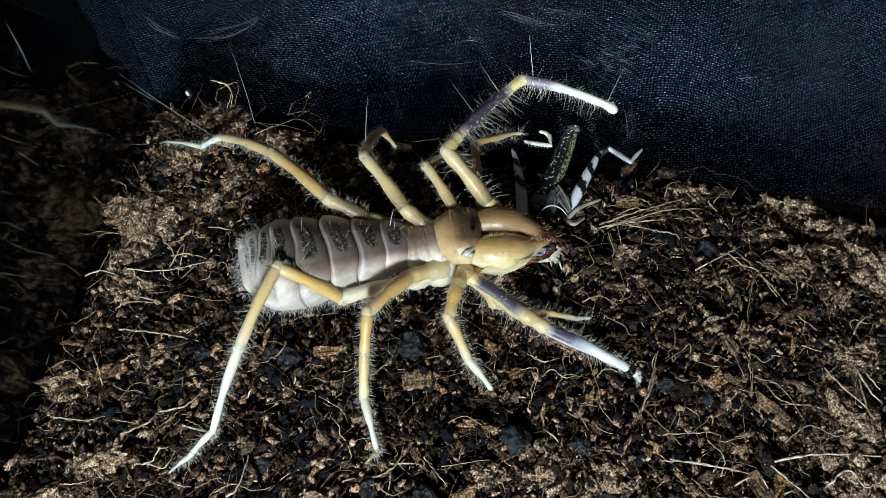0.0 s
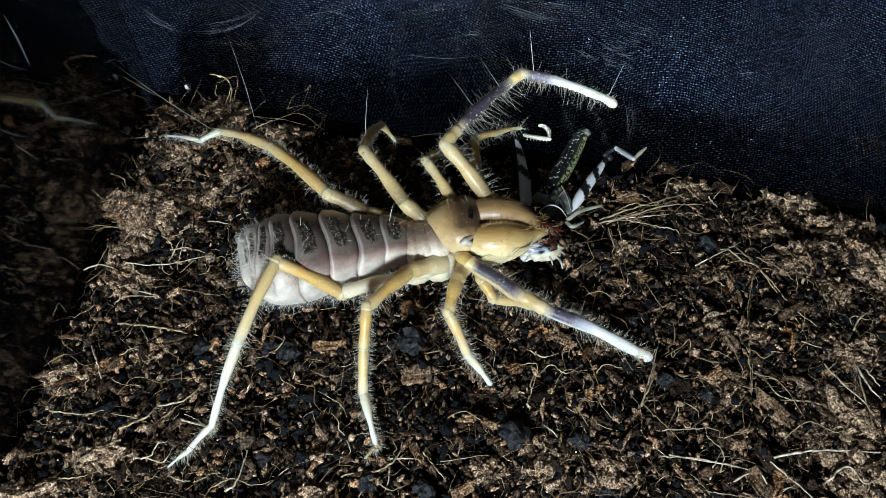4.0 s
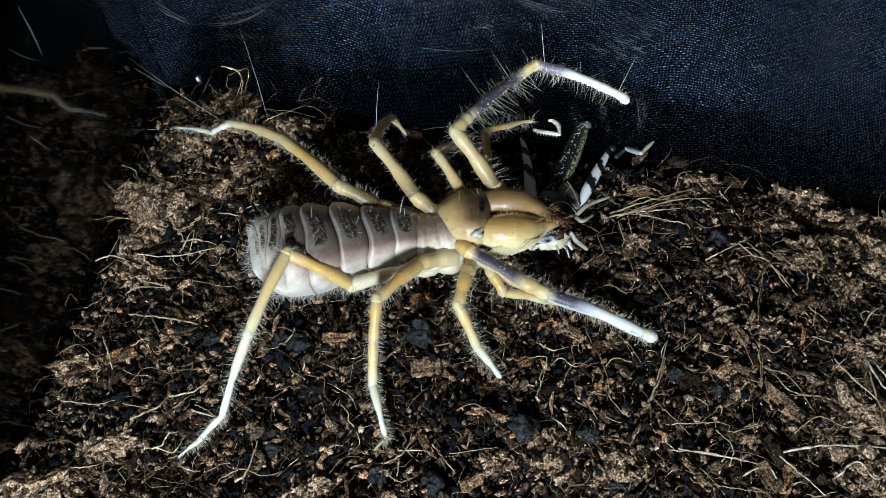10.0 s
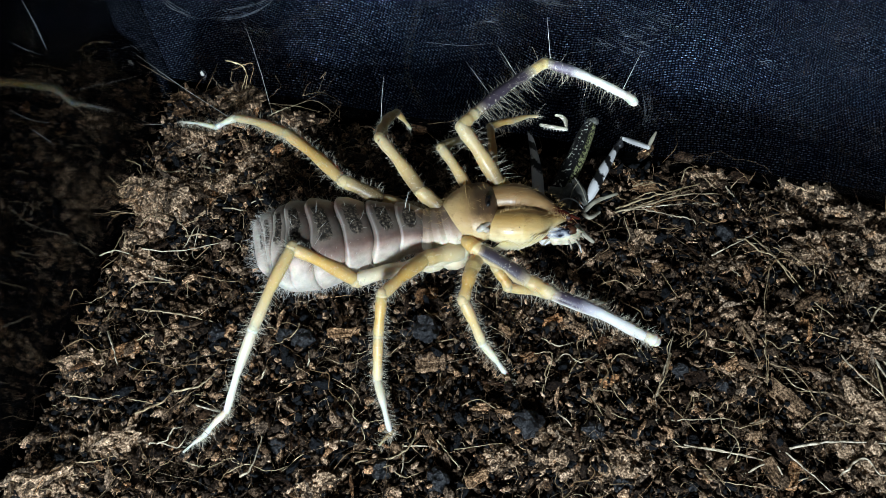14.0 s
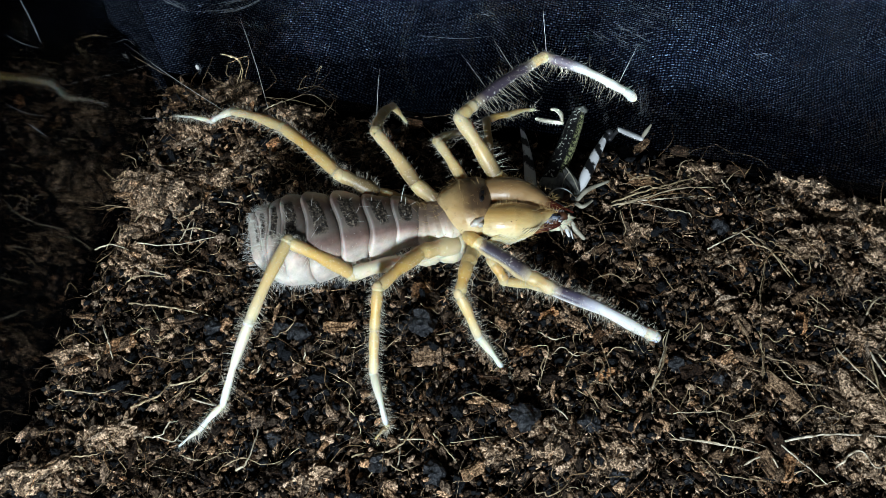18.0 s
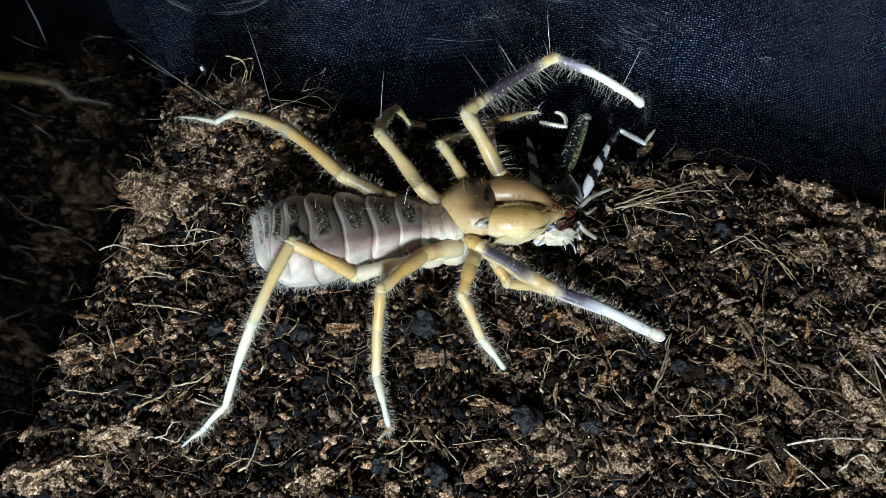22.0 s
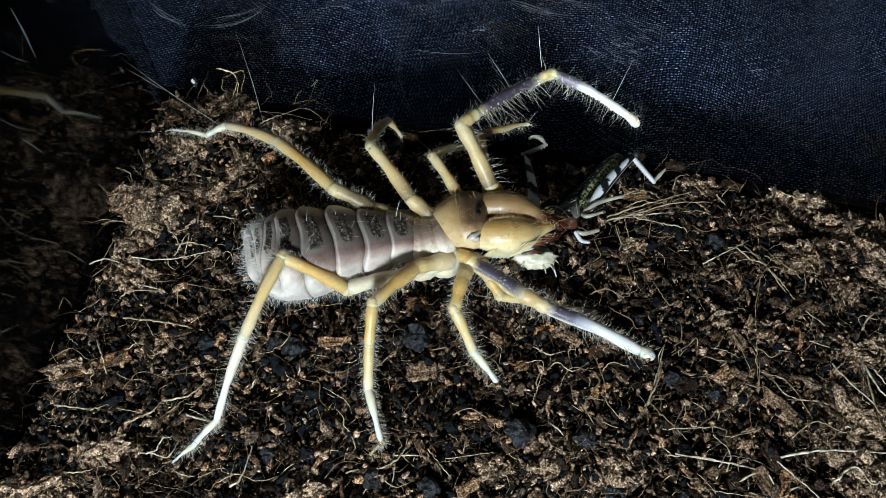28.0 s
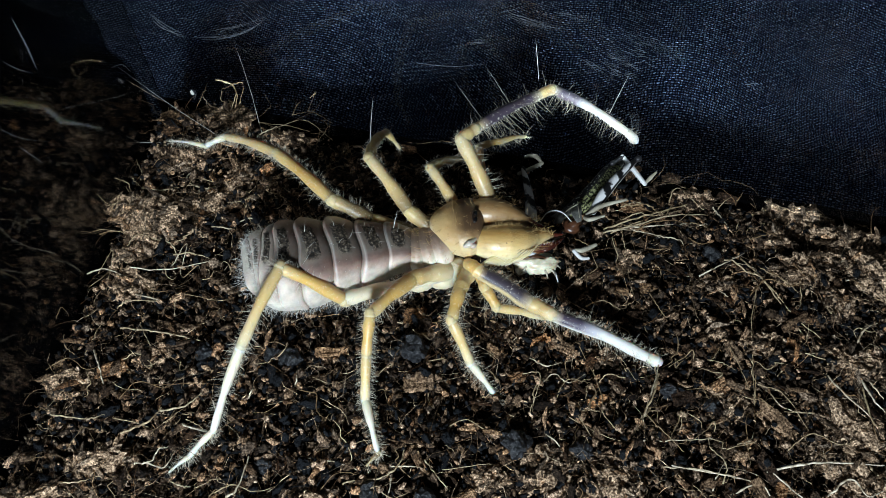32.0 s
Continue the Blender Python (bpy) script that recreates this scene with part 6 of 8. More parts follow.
def comb(line, count, way, length, radius, jitter=0.16, spread=0.0, bend=0.10):
    """A row of bristles standing off one side of a line."""
    roots = smooth_path(line, count) + rng.normal(0, spread, (count, 3))
    return hairs(roots, rng.normal(0, jitter, (count, 3)) + np.asarray(way, float), length * rng.uniform(0.45, 1.15, count), radius, bend)


def limb(name, joints, radii, mats, names, label, hair=(420, 1.2), spines=0, slim=0.77):
    """A limb of several segments: the first is the part itself, the rest hang on it with the bristles."""
    root, coats = None, []
    for i in range(len(joints) - 1):
        a, b = np.array(joints[i]), np.array(joints[i + 1])
        r0, r1 = radii[i] * slim, radii[i + 1] * slim
        length = np.linalg.norm(b - a)
        mid = (a + b) / 2 + np.array((0, 0, 0.05 * length))
        bulge = 1.06 if length > 4 else 1.0
        shape = rod([a, mid, b], [r0 * 0.86, r0 * 0.96, r0 * 0.6 * bulge + r1 * 0.4 * bulge, (r0 + r1) / 2, r1 * 0.93, r1 * 0.98, r1 * 1.08, r1 * 0.92], 26, 22)
        if root is None:
            root = spider_part(name, shape, mats[i], None, label)
        else:
            spider_part(names[i], shape, mats[i], root)
        count = int(hair[0] * length / 12)
        if i > 0 or len(joints) < 4:
            coats.append(bristles_on(shape, max(count, 8), hair[1] * 0.85, 0.45, 0.015, back=(0.1, 1.0)))
            coats.append(bristles_on(shape, max(int(count * 0.11), 4), hair[1] * 1.3, 0.3, 0.025, back=(0.25, 1.0)))
            if spines:
                coats.append(bristles_on(shape, int(spines * length / 12), 2.2, 0.25, 0.028, back=(0.35, 1.0)))
        if i > 1 and not spines:
            ring = rod([a - (b - a) / length * r0 * 0.35, a + (b - a) / length * r0 * 0.3], [r0 * 0.92, r0 * 1.04, r0 * 0.92], 8, 18)
            spider_part("joint_membrane", ring, WHITE if mats[i] is WHITE else JOINT, root)
    v, f, a = joined(coats)
    spider_part("bristles", (v, f, {}), HAIR_PALE, root)
    return root


JOINTS = ["coxa", "femur", "patella", "tibia", "metatarsus", "tarsus", "claw"]
limb("leg", [(0.48, -7.06, 8.20), (-6.28, -9.58, 8.80), (-13.32, -11.85, 9.40), (-21.30, -10.54, 16.00), (-25.92, -20.73, 12.50), (-30.03, -29.09, 4.50), (-33.36, -31.78, 2.00), (-36.07, -33.59, 0.80)],
     [1.4, 1.4, 1.3, 1.1, 0.95, 0.62, 0.48, 0.2], [SKIN, SKIN, AMBER, PALE, WHITE, WHITE, WHITE], JOINTS, "long hind leg, amber at the knee and white below")
# the dark foot tip has its shadow put into the colour
limb("leg", [(1.30, -6.40, 8.00), (-3.84, -9.33, 11.00), (-9.29, -15.90, 13.00), (-9.82, -20.22, 9.50), (-10.04, -24.74, 5.00), (-8.14, -31.53, 3.20), (-9.73, -33.07, 2.20)],
     [1.9, 1.45, 1.05, 0.9, 0.85, 0.5, 0.22], [COXA, AMBER, AMBER, PALE, WHITE, SHADED_OLIVE], JOINTS, "bent third leg with a whitish foot")
limb("leg", [(4.33, -6.77, 9.00), (2.64, -10.93, 11.00), (1.53, -15.52, 10.50), (4.22, -19.49, 5.50), (7.96, -22.72, 1.00), (8.58, -24.04, 0.50)],
     [1.6, 1.35, 1.05, 0.85, 0.5, 0.2], [COXA, AMBER, PALE, WHITE, WHITE], JOINTS, "short second leg planted in the coir")
limb("leg", [(5.45, -7.14, 9.00), (6.31, -10.13, 9.50), (7.91, -12.20, 8.00), (13.76, -12.19, 5.50), (20.13, -12.15, 3.20), (22.06, -11.76, 2.60)],
     [1.2, 1.1, 0.9, 0.65, 0.55, 0.3], [AMBER, AMBER, PALE, PALE, WHITE], JOINTS, "thin feeler-like first leg held off the ground", (200, 1.6))
# far legs: shadow from the body is coloured into their bases
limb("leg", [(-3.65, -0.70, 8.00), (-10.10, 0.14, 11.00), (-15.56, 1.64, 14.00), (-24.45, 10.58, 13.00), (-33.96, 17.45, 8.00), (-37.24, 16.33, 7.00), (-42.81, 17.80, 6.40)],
     [1.8, 1.5, 1.25, 1.1, 0.8, 0.55, 0.22], [SHADED_OLIVE, SHADED_OLIVE, AMBER, PALE, WHITE, WHITE], JOINTS, "long hind leg reaching to the box corner")
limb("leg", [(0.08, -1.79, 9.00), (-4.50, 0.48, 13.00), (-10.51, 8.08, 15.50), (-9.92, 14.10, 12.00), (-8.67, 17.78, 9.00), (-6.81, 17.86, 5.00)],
     [1.6, 1.4, 1.1, 0.95, 0.75, 0.35], [SHADED_OLIVE, SHADED_FEMUR, AMBER, PALE, PALE], JOINTS, "third leg raised on the shaded side", (190, 0.8))
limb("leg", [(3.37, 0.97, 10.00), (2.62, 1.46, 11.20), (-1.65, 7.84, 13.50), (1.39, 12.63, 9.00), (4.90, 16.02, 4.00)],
     [1.3, 1.15, 0.95, 0.75, 0.35], [AMBER, SHADED_FEMUR, PALE, PALE], JOINTS, "second leg in the shade behind the feeler", (240, 0.9))
limb("leg", [(6.41, 2.28, 11.00), (6.00, 6.94, 11.50), (5.61, 12.81, 12.00), (9.19, 15.16, 10.50), (13.13, 17.73, 8.50)],
     [1.0, 0.9, 0.75, 0.62, 0.35], [AMBER, AMBER, AMBER, PALE], JOINTS, "thin first leg held off the ground", (200, 1.6))

PALPS = ["trochanter", "femur", "joint", "metatarsus", "tip"]
PALP_NEAR = limb("pedipalp", [(3.33, -5.76, 11.40), (4.80, -6.97, 11.60), (12.09, -9.65, 8.60), (15.83, -10.77, 7.30), (29.75, -14.12, 3.00), (31.40, -14.62, 2.60)],
                 [1.15, 1.2, 1.3, 1.15, 0.98, 1.05], [AMBER, PURPLE, PALE, PURPLE_WHITE, WHITE], PALPS, "feeler arm banded dark purple and white", (420, 1.1), 30, 0.88)
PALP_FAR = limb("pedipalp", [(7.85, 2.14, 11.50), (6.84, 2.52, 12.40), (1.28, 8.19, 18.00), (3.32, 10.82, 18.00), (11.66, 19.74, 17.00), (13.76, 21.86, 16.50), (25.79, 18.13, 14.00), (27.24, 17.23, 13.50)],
                [1.5, 1.4, 1.2, 1.0, 0.9, 0.95, 0.72, 0.85], [AMBER, SHADED_FEMUR, PALE, PURPLE_FAR, PALE, PURPLE_DIM, DIM_WHITE],
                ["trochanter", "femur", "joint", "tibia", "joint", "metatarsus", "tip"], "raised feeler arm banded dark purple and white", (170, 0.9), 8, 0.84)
RIGHT, UPWARD, TOWARD = Vector((1, 0, 0)), Vector((0, math.cos(radians(30)), 0.5)), Vector((0, -0.5, math.cos(radians(30))))


def facing(u, v, w):
    """A direction given across, up and towards the viewer."""
    return np.array(RIGHT * u + UPWARD * v + TOWARD * w)


def tubercles(line, count, off, parent):
    """Pale warts in a row along a purple arm."""
    pts = smooth_path(line, count)
    seeds = [ball(p + off * rng.uniform(0.9, 1.08) + rng.normal(0, 0.09, 3), (rng.uniform(0.09, 0.2),) * 3, 5, 7) for p in pts]
    spider_part("warts", joined(seeds), WHITE, parent, "pale warts on the arm")


ARM, FORE, UPPER = [(3.56, 11.03, 18.00), (7.10, 14.90, 17.80), (11.30, 19.30, 17.00)], [(14.20, 21.72, 16.50), (18.48, 20.50, 15.70), (25.60, 18.20, 14.00)], [(6.60, 2.90, 12.80), (3.90, 5.50, 15.40), (1.60, 8.00, 17.80)]
tubercles(ARM, 24, facing(0.33, -0.30, 0.62), PALP_FAR)
tubercles(ARM, 12, facing(0.12, -0.10, 0.76), PALP_FAR)
tubercles(FORE, 20, facing(-0.10, -0.42, 0.45), PALP_FAR)
tubercles(UPPER, 16, facing(-0.25, -0.22, 0.80), PALP_FAR)
long = joined([comb(ARM, 34, facing(0.62, -0.66, 0.15), 4.4, 0.034, 0.14, 0.12), comb(ARM, 30, facing(-0.5, 0.75, 0.2), 1.5, 0.028, 0.2, 0.1),
               comb(FORE, 40, facing(-0.22, -0.95, 0.1), 3.0, 0.032, 0.16, 0.12), comb(FORE, 34, facing(0.3, 0.8, 0.3), 1.0, 0.026, 0.25, 0.1),
               comb(UPPER, 26, facing(0.85, 0.25, 0.1), 3.2, 0.032, 0.18, 0.15), comb(UPPER, 14, facing(-0.8, 0.3, 0.1), 1.5, 0.028, 0.2, 0.1)])
spider_part("spine_fringe", (long[0], long[1], {}), HAIR_PALE, PALP_FAR, "long pale spines along the arm")
MIDARM, LOWARM = [(5.60, -7.30, 11.20), (9.0, -8.60, 9.9), (12.0, -9.65, 8.6)], [(16.0, -10.8, 7.2), (23.0, -12.6, 5.0), (30.5, -14.4, 2.8)]
long = joined([comb(MIDARM, 26, facing(0.3, -0.8, 0.1), 2.1, 0.03, 0.25, 0.12), comb(MIDARM, 34, facing(0.75, 0.35, 0.5), 1.6, 0.028, 0.3, 0.2),
               comb(LOWARM, 56, facing(0.3, 0.9, 0.1), 2.0, 0.028, 0.22, 0.12), comb(LOWARM, 46, facing(0.3, -0.9, 0.1), 1.8, 0.028, 0.25, 0.12)])
spider_part("spine_fringe", (long[0], long[1], {}), HAIR_PALE, PALP_NEAR, "long pale spines along the arm")

# abdomen: eight ringed segments with sooty back plates
AXIS = [(-26.37, -7.36, 8.90), (-24.84, -6.88, 9.20), (-22.50, -6.72, 9.40), (-18.75, -6.19, 9.60), (-14.81, -5.17, 9.60), (-10.83, -4.40, 9.40), (-7.63, -3.59, 9.30), (-3.82, -3.53, 9.20)]
WIDE = [4.0, 5.4, 6.45, 6.55, 5.85, 4.8, 3.95, 3.2]
CUTS = [0.0, 0.10, 0.195, 0.30, 0.414, 0.549, 0.686, 0.85, 1.0]
whole = smooth_path(AXIS, 300)


def crook(v):
    """The rings bend a little over the flank."""
    return 0.28 * np.sin(v[:, 1] * 0.75 + 0.4) + 0.18 * np.sin(v[:, 2] * 1.1)


for i in range(8):
    a, b = CUTS[i], CUTS[i + 1]
    pts = whole[int(a * 299):int(b * 299) + 1]
    steps, sides = 20, 72
    s = np.linspace(0.0, 1.0, steps)
    girth = np.interp(a + (b - a) * s, np.linspace(0, 1, len(WIDE)), WIDE)
    swell = 0.90 + 0.115 * np.sin((0.04 + 0.92 * s) ** 0.55 * math.pi) ** 0.55 + 0.010 * np.exp(-((s - 0.07) / 0.06) ** 2)
    if i < 3:
        swell = 0.985 + (swell - 0.985) * (0.25, 0.3, 0.6)[i]
    shape = loft(pts[:: max(1, len(pts) // 6)], girth * swell, girth * swell * 0.93, steps, sides, round_ends=True, box=2.12, bluff=0.32 if i == 0 else 0.12)
    belly = np.clip((shape[2]["ang"] - 0.42) / 0.16, 0, 1)
    even = np.repeat(np.r_[[swell[0]] * 4, swell, [swell[-1]] * 4], sides)
    middle = np.repeat(shape[0].reshape(-1, sides, 3).mean(1), sides, 0)
    shape[0][:] = middle + (shape[0] - middle) * (1 + (0.985 / even - 1) * belly)[:, None]
    wrinkle = np.array([0.05 * noise.noise(Vector(p) * 1.1) + 0.03 * noise.noise(Vector(p) * 2.7) for p in shape[0]])
    centre = np.repeat(shape[0].reshape(-1, sides, 3).mean(1), sides, 0)
    out = (shape[0] - centre) / np.maximum(np.linalg.norm(shape[0] - centre, axis=1, keepdims=True), 1e-6)
    shape[0][:] += out * wrinkle[:, None] * (1 if i else 1.4)
    shape[0][:, 0] += crook(shape[0])
    shape[2]["ang"] = np.abs(shape[2]["round"] - 0.05)
    shape[2]["body"] = a + (b - a) * shape[2]["along"]
    half, lean = 6, 0
    grid, normals = shape[0].reshape(-1, sides, 3), out.reshape(-1, sides, 3)
    rows = list(range(7, 4 + steps - 4)) if i > 1 else list(range(5, 4 + steps - 1))
    sooty = np.zeros((len(grid), sides))
    for row in range(len(grid)):
        for c in range(-half, half + 1):
            d = 2 * (row - rows[0]) / (len(rows) - 1) - 1
            sooty[row, (c + lean) % sides] = max(0.0, 1 - d * d) * max(0.0, 1 - (c / half) ** 2)
    shape[2]["sooty"] = sooty.ravel() * (1 if i > 2 else (0.46, 0.55, 0.9)[i])
    seg = spider_part("abdomen_segment", shape, ABDOMEN, None, "swollen grey segment with a pale rim and painted crease shade")
    gold = []
    if i > 1:
        verts, faces = [], []
        rows, cols = rows[1:-1], list(range(-5, 5))
        for r, row in enumerate(rows):
            for c, col in enumerate(cols):
                rim_here = r in (0, len(rows) - 1) or c in (0, len(cols) - 1)
                shift = 0.25 * noise.noise(Vector(grid[row, (col + lean) % sides]) * 1.7)
                verts.append(grid[row, (col + lean) % sides] + normals[row, (col + lean) % sides] * (-0.12 if rim_here else 0.07) + (shift, 0, 0))
        for r in range(len(rows) - 1):
            for c in range(len(cols) - 1):
                k = r * len(cols) + c
                faces.append((k, k + 1, k + len(cols) + 1, k + len(cols)))
        m = len(verts)
        at = {"along": np.full(m, 0.5), "ang": np.full(m, 0.5)}
        spider_part("back_plate", (np.array(verts), faces, {}), PLATE, seg, "sooty dark back plate")
        soot = bristles_on((np.array(verts), faces, at), 40, 0.5, -0.8, 0.022, bend=0.7)
        spider_part("plate_hairs", (soot[0], soot[1], {}), HAIR_DARK, seg)
        gold = [bristles_on((np.array(verts), faces, at), 5, 1.5, -0.2, 0.024, bend=0.5)]
    fuzz = joined([bristles_on(shape, 300 if i > 1 else 620, 0.85, -0.7, 0.015, bend=0.35, back=(0.36 if i > 1 else 0.0, 1.0)), bristles_on(shape, 40, 0.55, -1.2, 0.012, bend=0.3), *gold])
    spider_part("fuzz", (fuzz[0], fuzz[1], {}), HAIR_WHITE, seg)

fringe = joined([comb([(-26.53, -10.51, 7.50), (-24.33, -11.79, 6.50), (-20.42, -11.63, 6.00), (-16.47, -10.64, 6.00), (-11.60, -10.35, 6.50), (-6.77, -9.16, 7.00), (-3.15, -8.15, 7.50)], 230, facing(0.05, -0.9, 0.1), 1.5, 0.02, 0.3, 0.35, 0.2), comb([(-27.09, -4.75, 10.00), (-27.79, -6.50, 9.50), (-27.70, -8.78, 9.00), (-27.08, -10.41, 8.00)], 150, facing(-0.9, 0.05, 0.1), 1.3, 0.017, 0.35, 0.4, 0.2)])
spider_part("belly_fringe", (fringe[0], fringe[1], {}), HAIR_WHITE, None, "white bristles under the belly")

# thorax rings between abdomen and head
for a, b, r0, r1 in (((-4.20, -3.75, 9.20), (-2.49, -3.65, 9.40), 3.2, 3.25), ((-2.65, -3.65, 9.40), (-0.97, -3.35, 9.70), 3.3, 3.3), ((-1.13, -3.35, 9.70), (0.60, -2.95, 10.00), 3.35, 3.3)):
    shape = loft([a, b], [r0 * 0.93, (r0 + r1) / 2 * 1.04, r1 * 0.93], [r0 * 0.85, (r0 + r1) / 2 * 0.92, r1 * 0.85], 10, 30, bluff=0.4)
    ring = spider_part("thorax_segment", shape, THORAX, None, "narrow pinkish ring behind the head")
    fuzz = bristles_on(shape, 46, 1.6, -0.5, 0.022, back=(0, 0.6), bend=0.35)
    spider_part("bristles", (fuzz[0], fuzz[1], {}), HAIR_AMBER, ring)
for c, r in (((-3.18, -6.94, 6.50), 1.9), ((0.08, -6.57, 7.00), 2.0), ((2.28, -6.10, 7.50), 1.9)):
    spider_part("coxal_plate", ball(c, (r * 1.3, r, r), 14, 20, 0.12, int(r * 10)), SKIN, None, "soft white leg base")

# head shield with the eye mound
HEAD_SHAPE = loft([(0.32, -2.78, 10.00), (1.29, -2.39, 10.60), (2.91, -2.03, 11.00), (4.52, -1.90, 11.20), (5.80, -1.90, 11.20)],
                  [2.5, 3.6, 4.4, 4.55, 4.2], [2.3, 3.0, 3.4, 3.3, 2.8], 26, 44, bluff=0.35)
dent = np.array([0.07 * noise.noise(Vector(p) * 0.9) + 0.04 * noise.noise(Vector(p) * 2.2) for p in HEAD_SHAPE[0]])
HEAD_SHAPE[0][:] += dent[:, None] * np.array((0.4, 0.4, 1.0))
HEAD = spider_part("head_shield", HEAD_SHAPE, HEAD_SKIN, None, "tan head shield with a sooty brown smear")
fuzz = joined([bristles_on(HEAD_SHAPE, 44, 1.3, -0.4, 0.022, back=(0.05, 0.7)), bristles_on(HEAD_SHAPE, 60, 1.5, -0.9, 0.024, hi=0.25, back=(0.0, 0.6), bend=0.3)])
spider_part("bristles", (fuzz[0], fuzz[1], {}), HAIR_AMBER, HEAD)
far = comb([(0.9, -0.4, 12.6), (2.6, 1.6, 12.0), (5.2, 2.4, 11.6)], 40, facing(-0.25, 0.9, 0.2), 0.9, 0.02, 0.3, 0.2)
spider_part("far_bristles", (far[0], far[1], {}), HAIR_DARK, HEAD)
rim = rod([(1.05, -5.75, 8.50), (0.20, -4.80, 11.00), (0.06, -3.52, 12.30), (0.62, -1.94, 12.60)], [0.12, 0.24, 0.26, 0.06], 22, 10)
spider_part("shield_rim", rim, SKIN, HEAD, "pale rim of the head shield")
spider_part("side_lobe", loft([(3.91, -6.06, 13.00), (4.53, -5.78, 13.30), (5.33, -4.99, 13.20)], [0.34, 0.55, 0.25], [0.3, 0.42, 0.2], 14, 16), LOBE, HEAD, "waxy pale side lobe")
spider_part("side_lobe", ball((5.00, -6.09, 13.20), (0.5, 0.42, 0.35), 10, 14, 0.2, 3), LOBE, HEAD, "waxy white side lobe")
spider_part("side_lobe", loft([(3.43, 1.45, 11.50), (4.54, 1.25, 12.40), (5.54, 1.41, 12.00)], [0.6, 1.0, 0.6], [0.6, 0.9, 0.6], 12, 14), HEAD_SKIN, HEAD)
top = np.array((5.20, -2.10, 14.30))
spider_part("eye_mound", ball(top, (0.42, 1.0, 0.45), 12, 16), EYE_MOUND, HEAD)
spider_part("eye", ball(top + (0.15, 0.46, 0.2), (0.33, 0.42, 0.36)), EYE_BLACK, HEAD)
spider_part("eye", ball(top + (0.10, -0.50, 0.2), (0.33, 0.42, 0.36)), EYE_BLACK, HEAD)
brow = joined([comb([(4.3, -4.6, 13.2), (4.5, -2.2, 14.3), (4.7, 0.2, 14.0)], 14, facing(-0.3, 0.2, 0.9), 1.3, 0.026, 0.4, 0.2), comb([(2.6, -3.9, 13.4), (2.3, -1.2, 14.0)], 5, facing(-0.1, 0.85, 0.5), 3.2, 0.028, 0.15)])
spider_part("brow_bristles", (brow[0], brow[1], {}), HAIR_AMBER, HEAD)


def jaw(path, radii, finger, label, coat):
    """One great pincer: bulb and upper finger, with its lower finger, teeth and bristles."""
    shape = loft(path, radii, [r * 1.02 for r in radii], 40, 36, bluff=0.6)
    body = spider_part("chelicera", shape, coat, None, label)
    low = rod(finger, [0.85, 0.75, 0.6, 0.42, 0.1], 20, 14)
    spider_part("lower_finger", low, JAW_RED, body, "dark red lower pincer finger")
    for k in range(5):
        p = np.array(finger[1]) * (1 - k / 4.5) + np.array(finger[2]) * (k / 4.5)
        spider_part("tooth", rod([p + (0, 0, 0.3), p + (0.1, 0.1, 0.8), p + (0.25, 0.2, 1.2)], [0.3, 0.22, 0.06], 6, 7), JAW_RED, body)
    fringe = joined([bristles_on(shape, 26, 0.9, 0.8, 0.02, lo=0.1, hi=0.8, back=(0.0, 0.25)), bristles_on(shape, 80, 1.8, 1.4, 0.02, lo=0.12, hi=0.8, back=(0.42, 1.0)), bristles_on(shape, 40, 1.3, 0.9, 0.024, lo=0.5, hi=0.86, back=(0.0, 1.0))])
    spider_part("bristles", (fringe[0], fringe[1], {}), HAIR_AMBER, body)
    return body


JAW_FAR = jaw([(6.00, 0.04, 11.60), (8.57, 0.02, 12.00), (10.60, -0.12, 11.80), (12.65, -0.57, 11.20), (14.72, -1.09, 10.50), (16.81, -1.42, 9.80), (18.39, -1.75, 9.40)],
              [1.9, 2.15, 2.0, 1.55, 0.9, 0.45, 0.15], [(13.53, -2.06, 9.60), (15.33, -2.23, 9.40), (16.83, -2.20, 9.20), (18.21, -2.29, 9.20)], "far pincer in shaded brown with a dark red tip", JAW_SHADED)
JAW_NEAR = jaw([(5.50, -4.13, 11.00), (7.65, -4.55, 11.20), (9.67, -4.51, 11.00), (11.70, -4.01, 10.80), (13.81, -3.06, 10.30), (15.93, -2.37, 9.80), (17.88, -1.94, 9.40)],
               [2.1, 2.5, 2.75, 2.35, 1.25, 0.5, 0.13], [(12.52, -4.31, 8.60), (14.47, -4.05, 8.80), (16.32, -3.72, 9.20), (18.00, -2.51, 9.40)], "bulbous amber pincer with a dark red tip", JAW)

for k in range(11):
    c = np.array((6.7 + 0.52 * k, -4.45 + 0.03 * k, 11.1 - 0.03 * k))
    r = 2.55 if k < 8 else 2.55 - 0.16 * (k - 7)
    low, mid, high = c + facing(-0.38, -1.30, 0.22) * r, c + facing(0.25, -0.86, 0.60) * r, c + facing(0.85, -0.45, 0.90) * r
    spider_part("feathered_seta", loft([high - facing(0.2, 0, 0.12), mid, low], [0.10, 0.30, 0.16], [0.05, 0.10, 0.06], 12, 8), PALE, JAW_NEAR)
    spider_part("cheek_bristle", rod([c + facing(0.95, -0.40, 0.93) * r, c + facing(0.36, -0.84, 0.66) * r, c + facing(-0.2, -1.08, 0.28) * r], [0.02, 0.05, 0.03], 12, 6), HAIR_BROWN, JAW_NEAR, "dark stiff bristle")
pores = joined([ball((9.85 + 0.28 * rng.normal(), -5.55 + 0.22 * rng.normal(), 13.36), (0.09, 0.09, 0.12), 5, 7) for _ in range(9)])
spider_part("pores", pores, HAIR_BROWN, JAW_NEAR, "dark pores on the pincer")
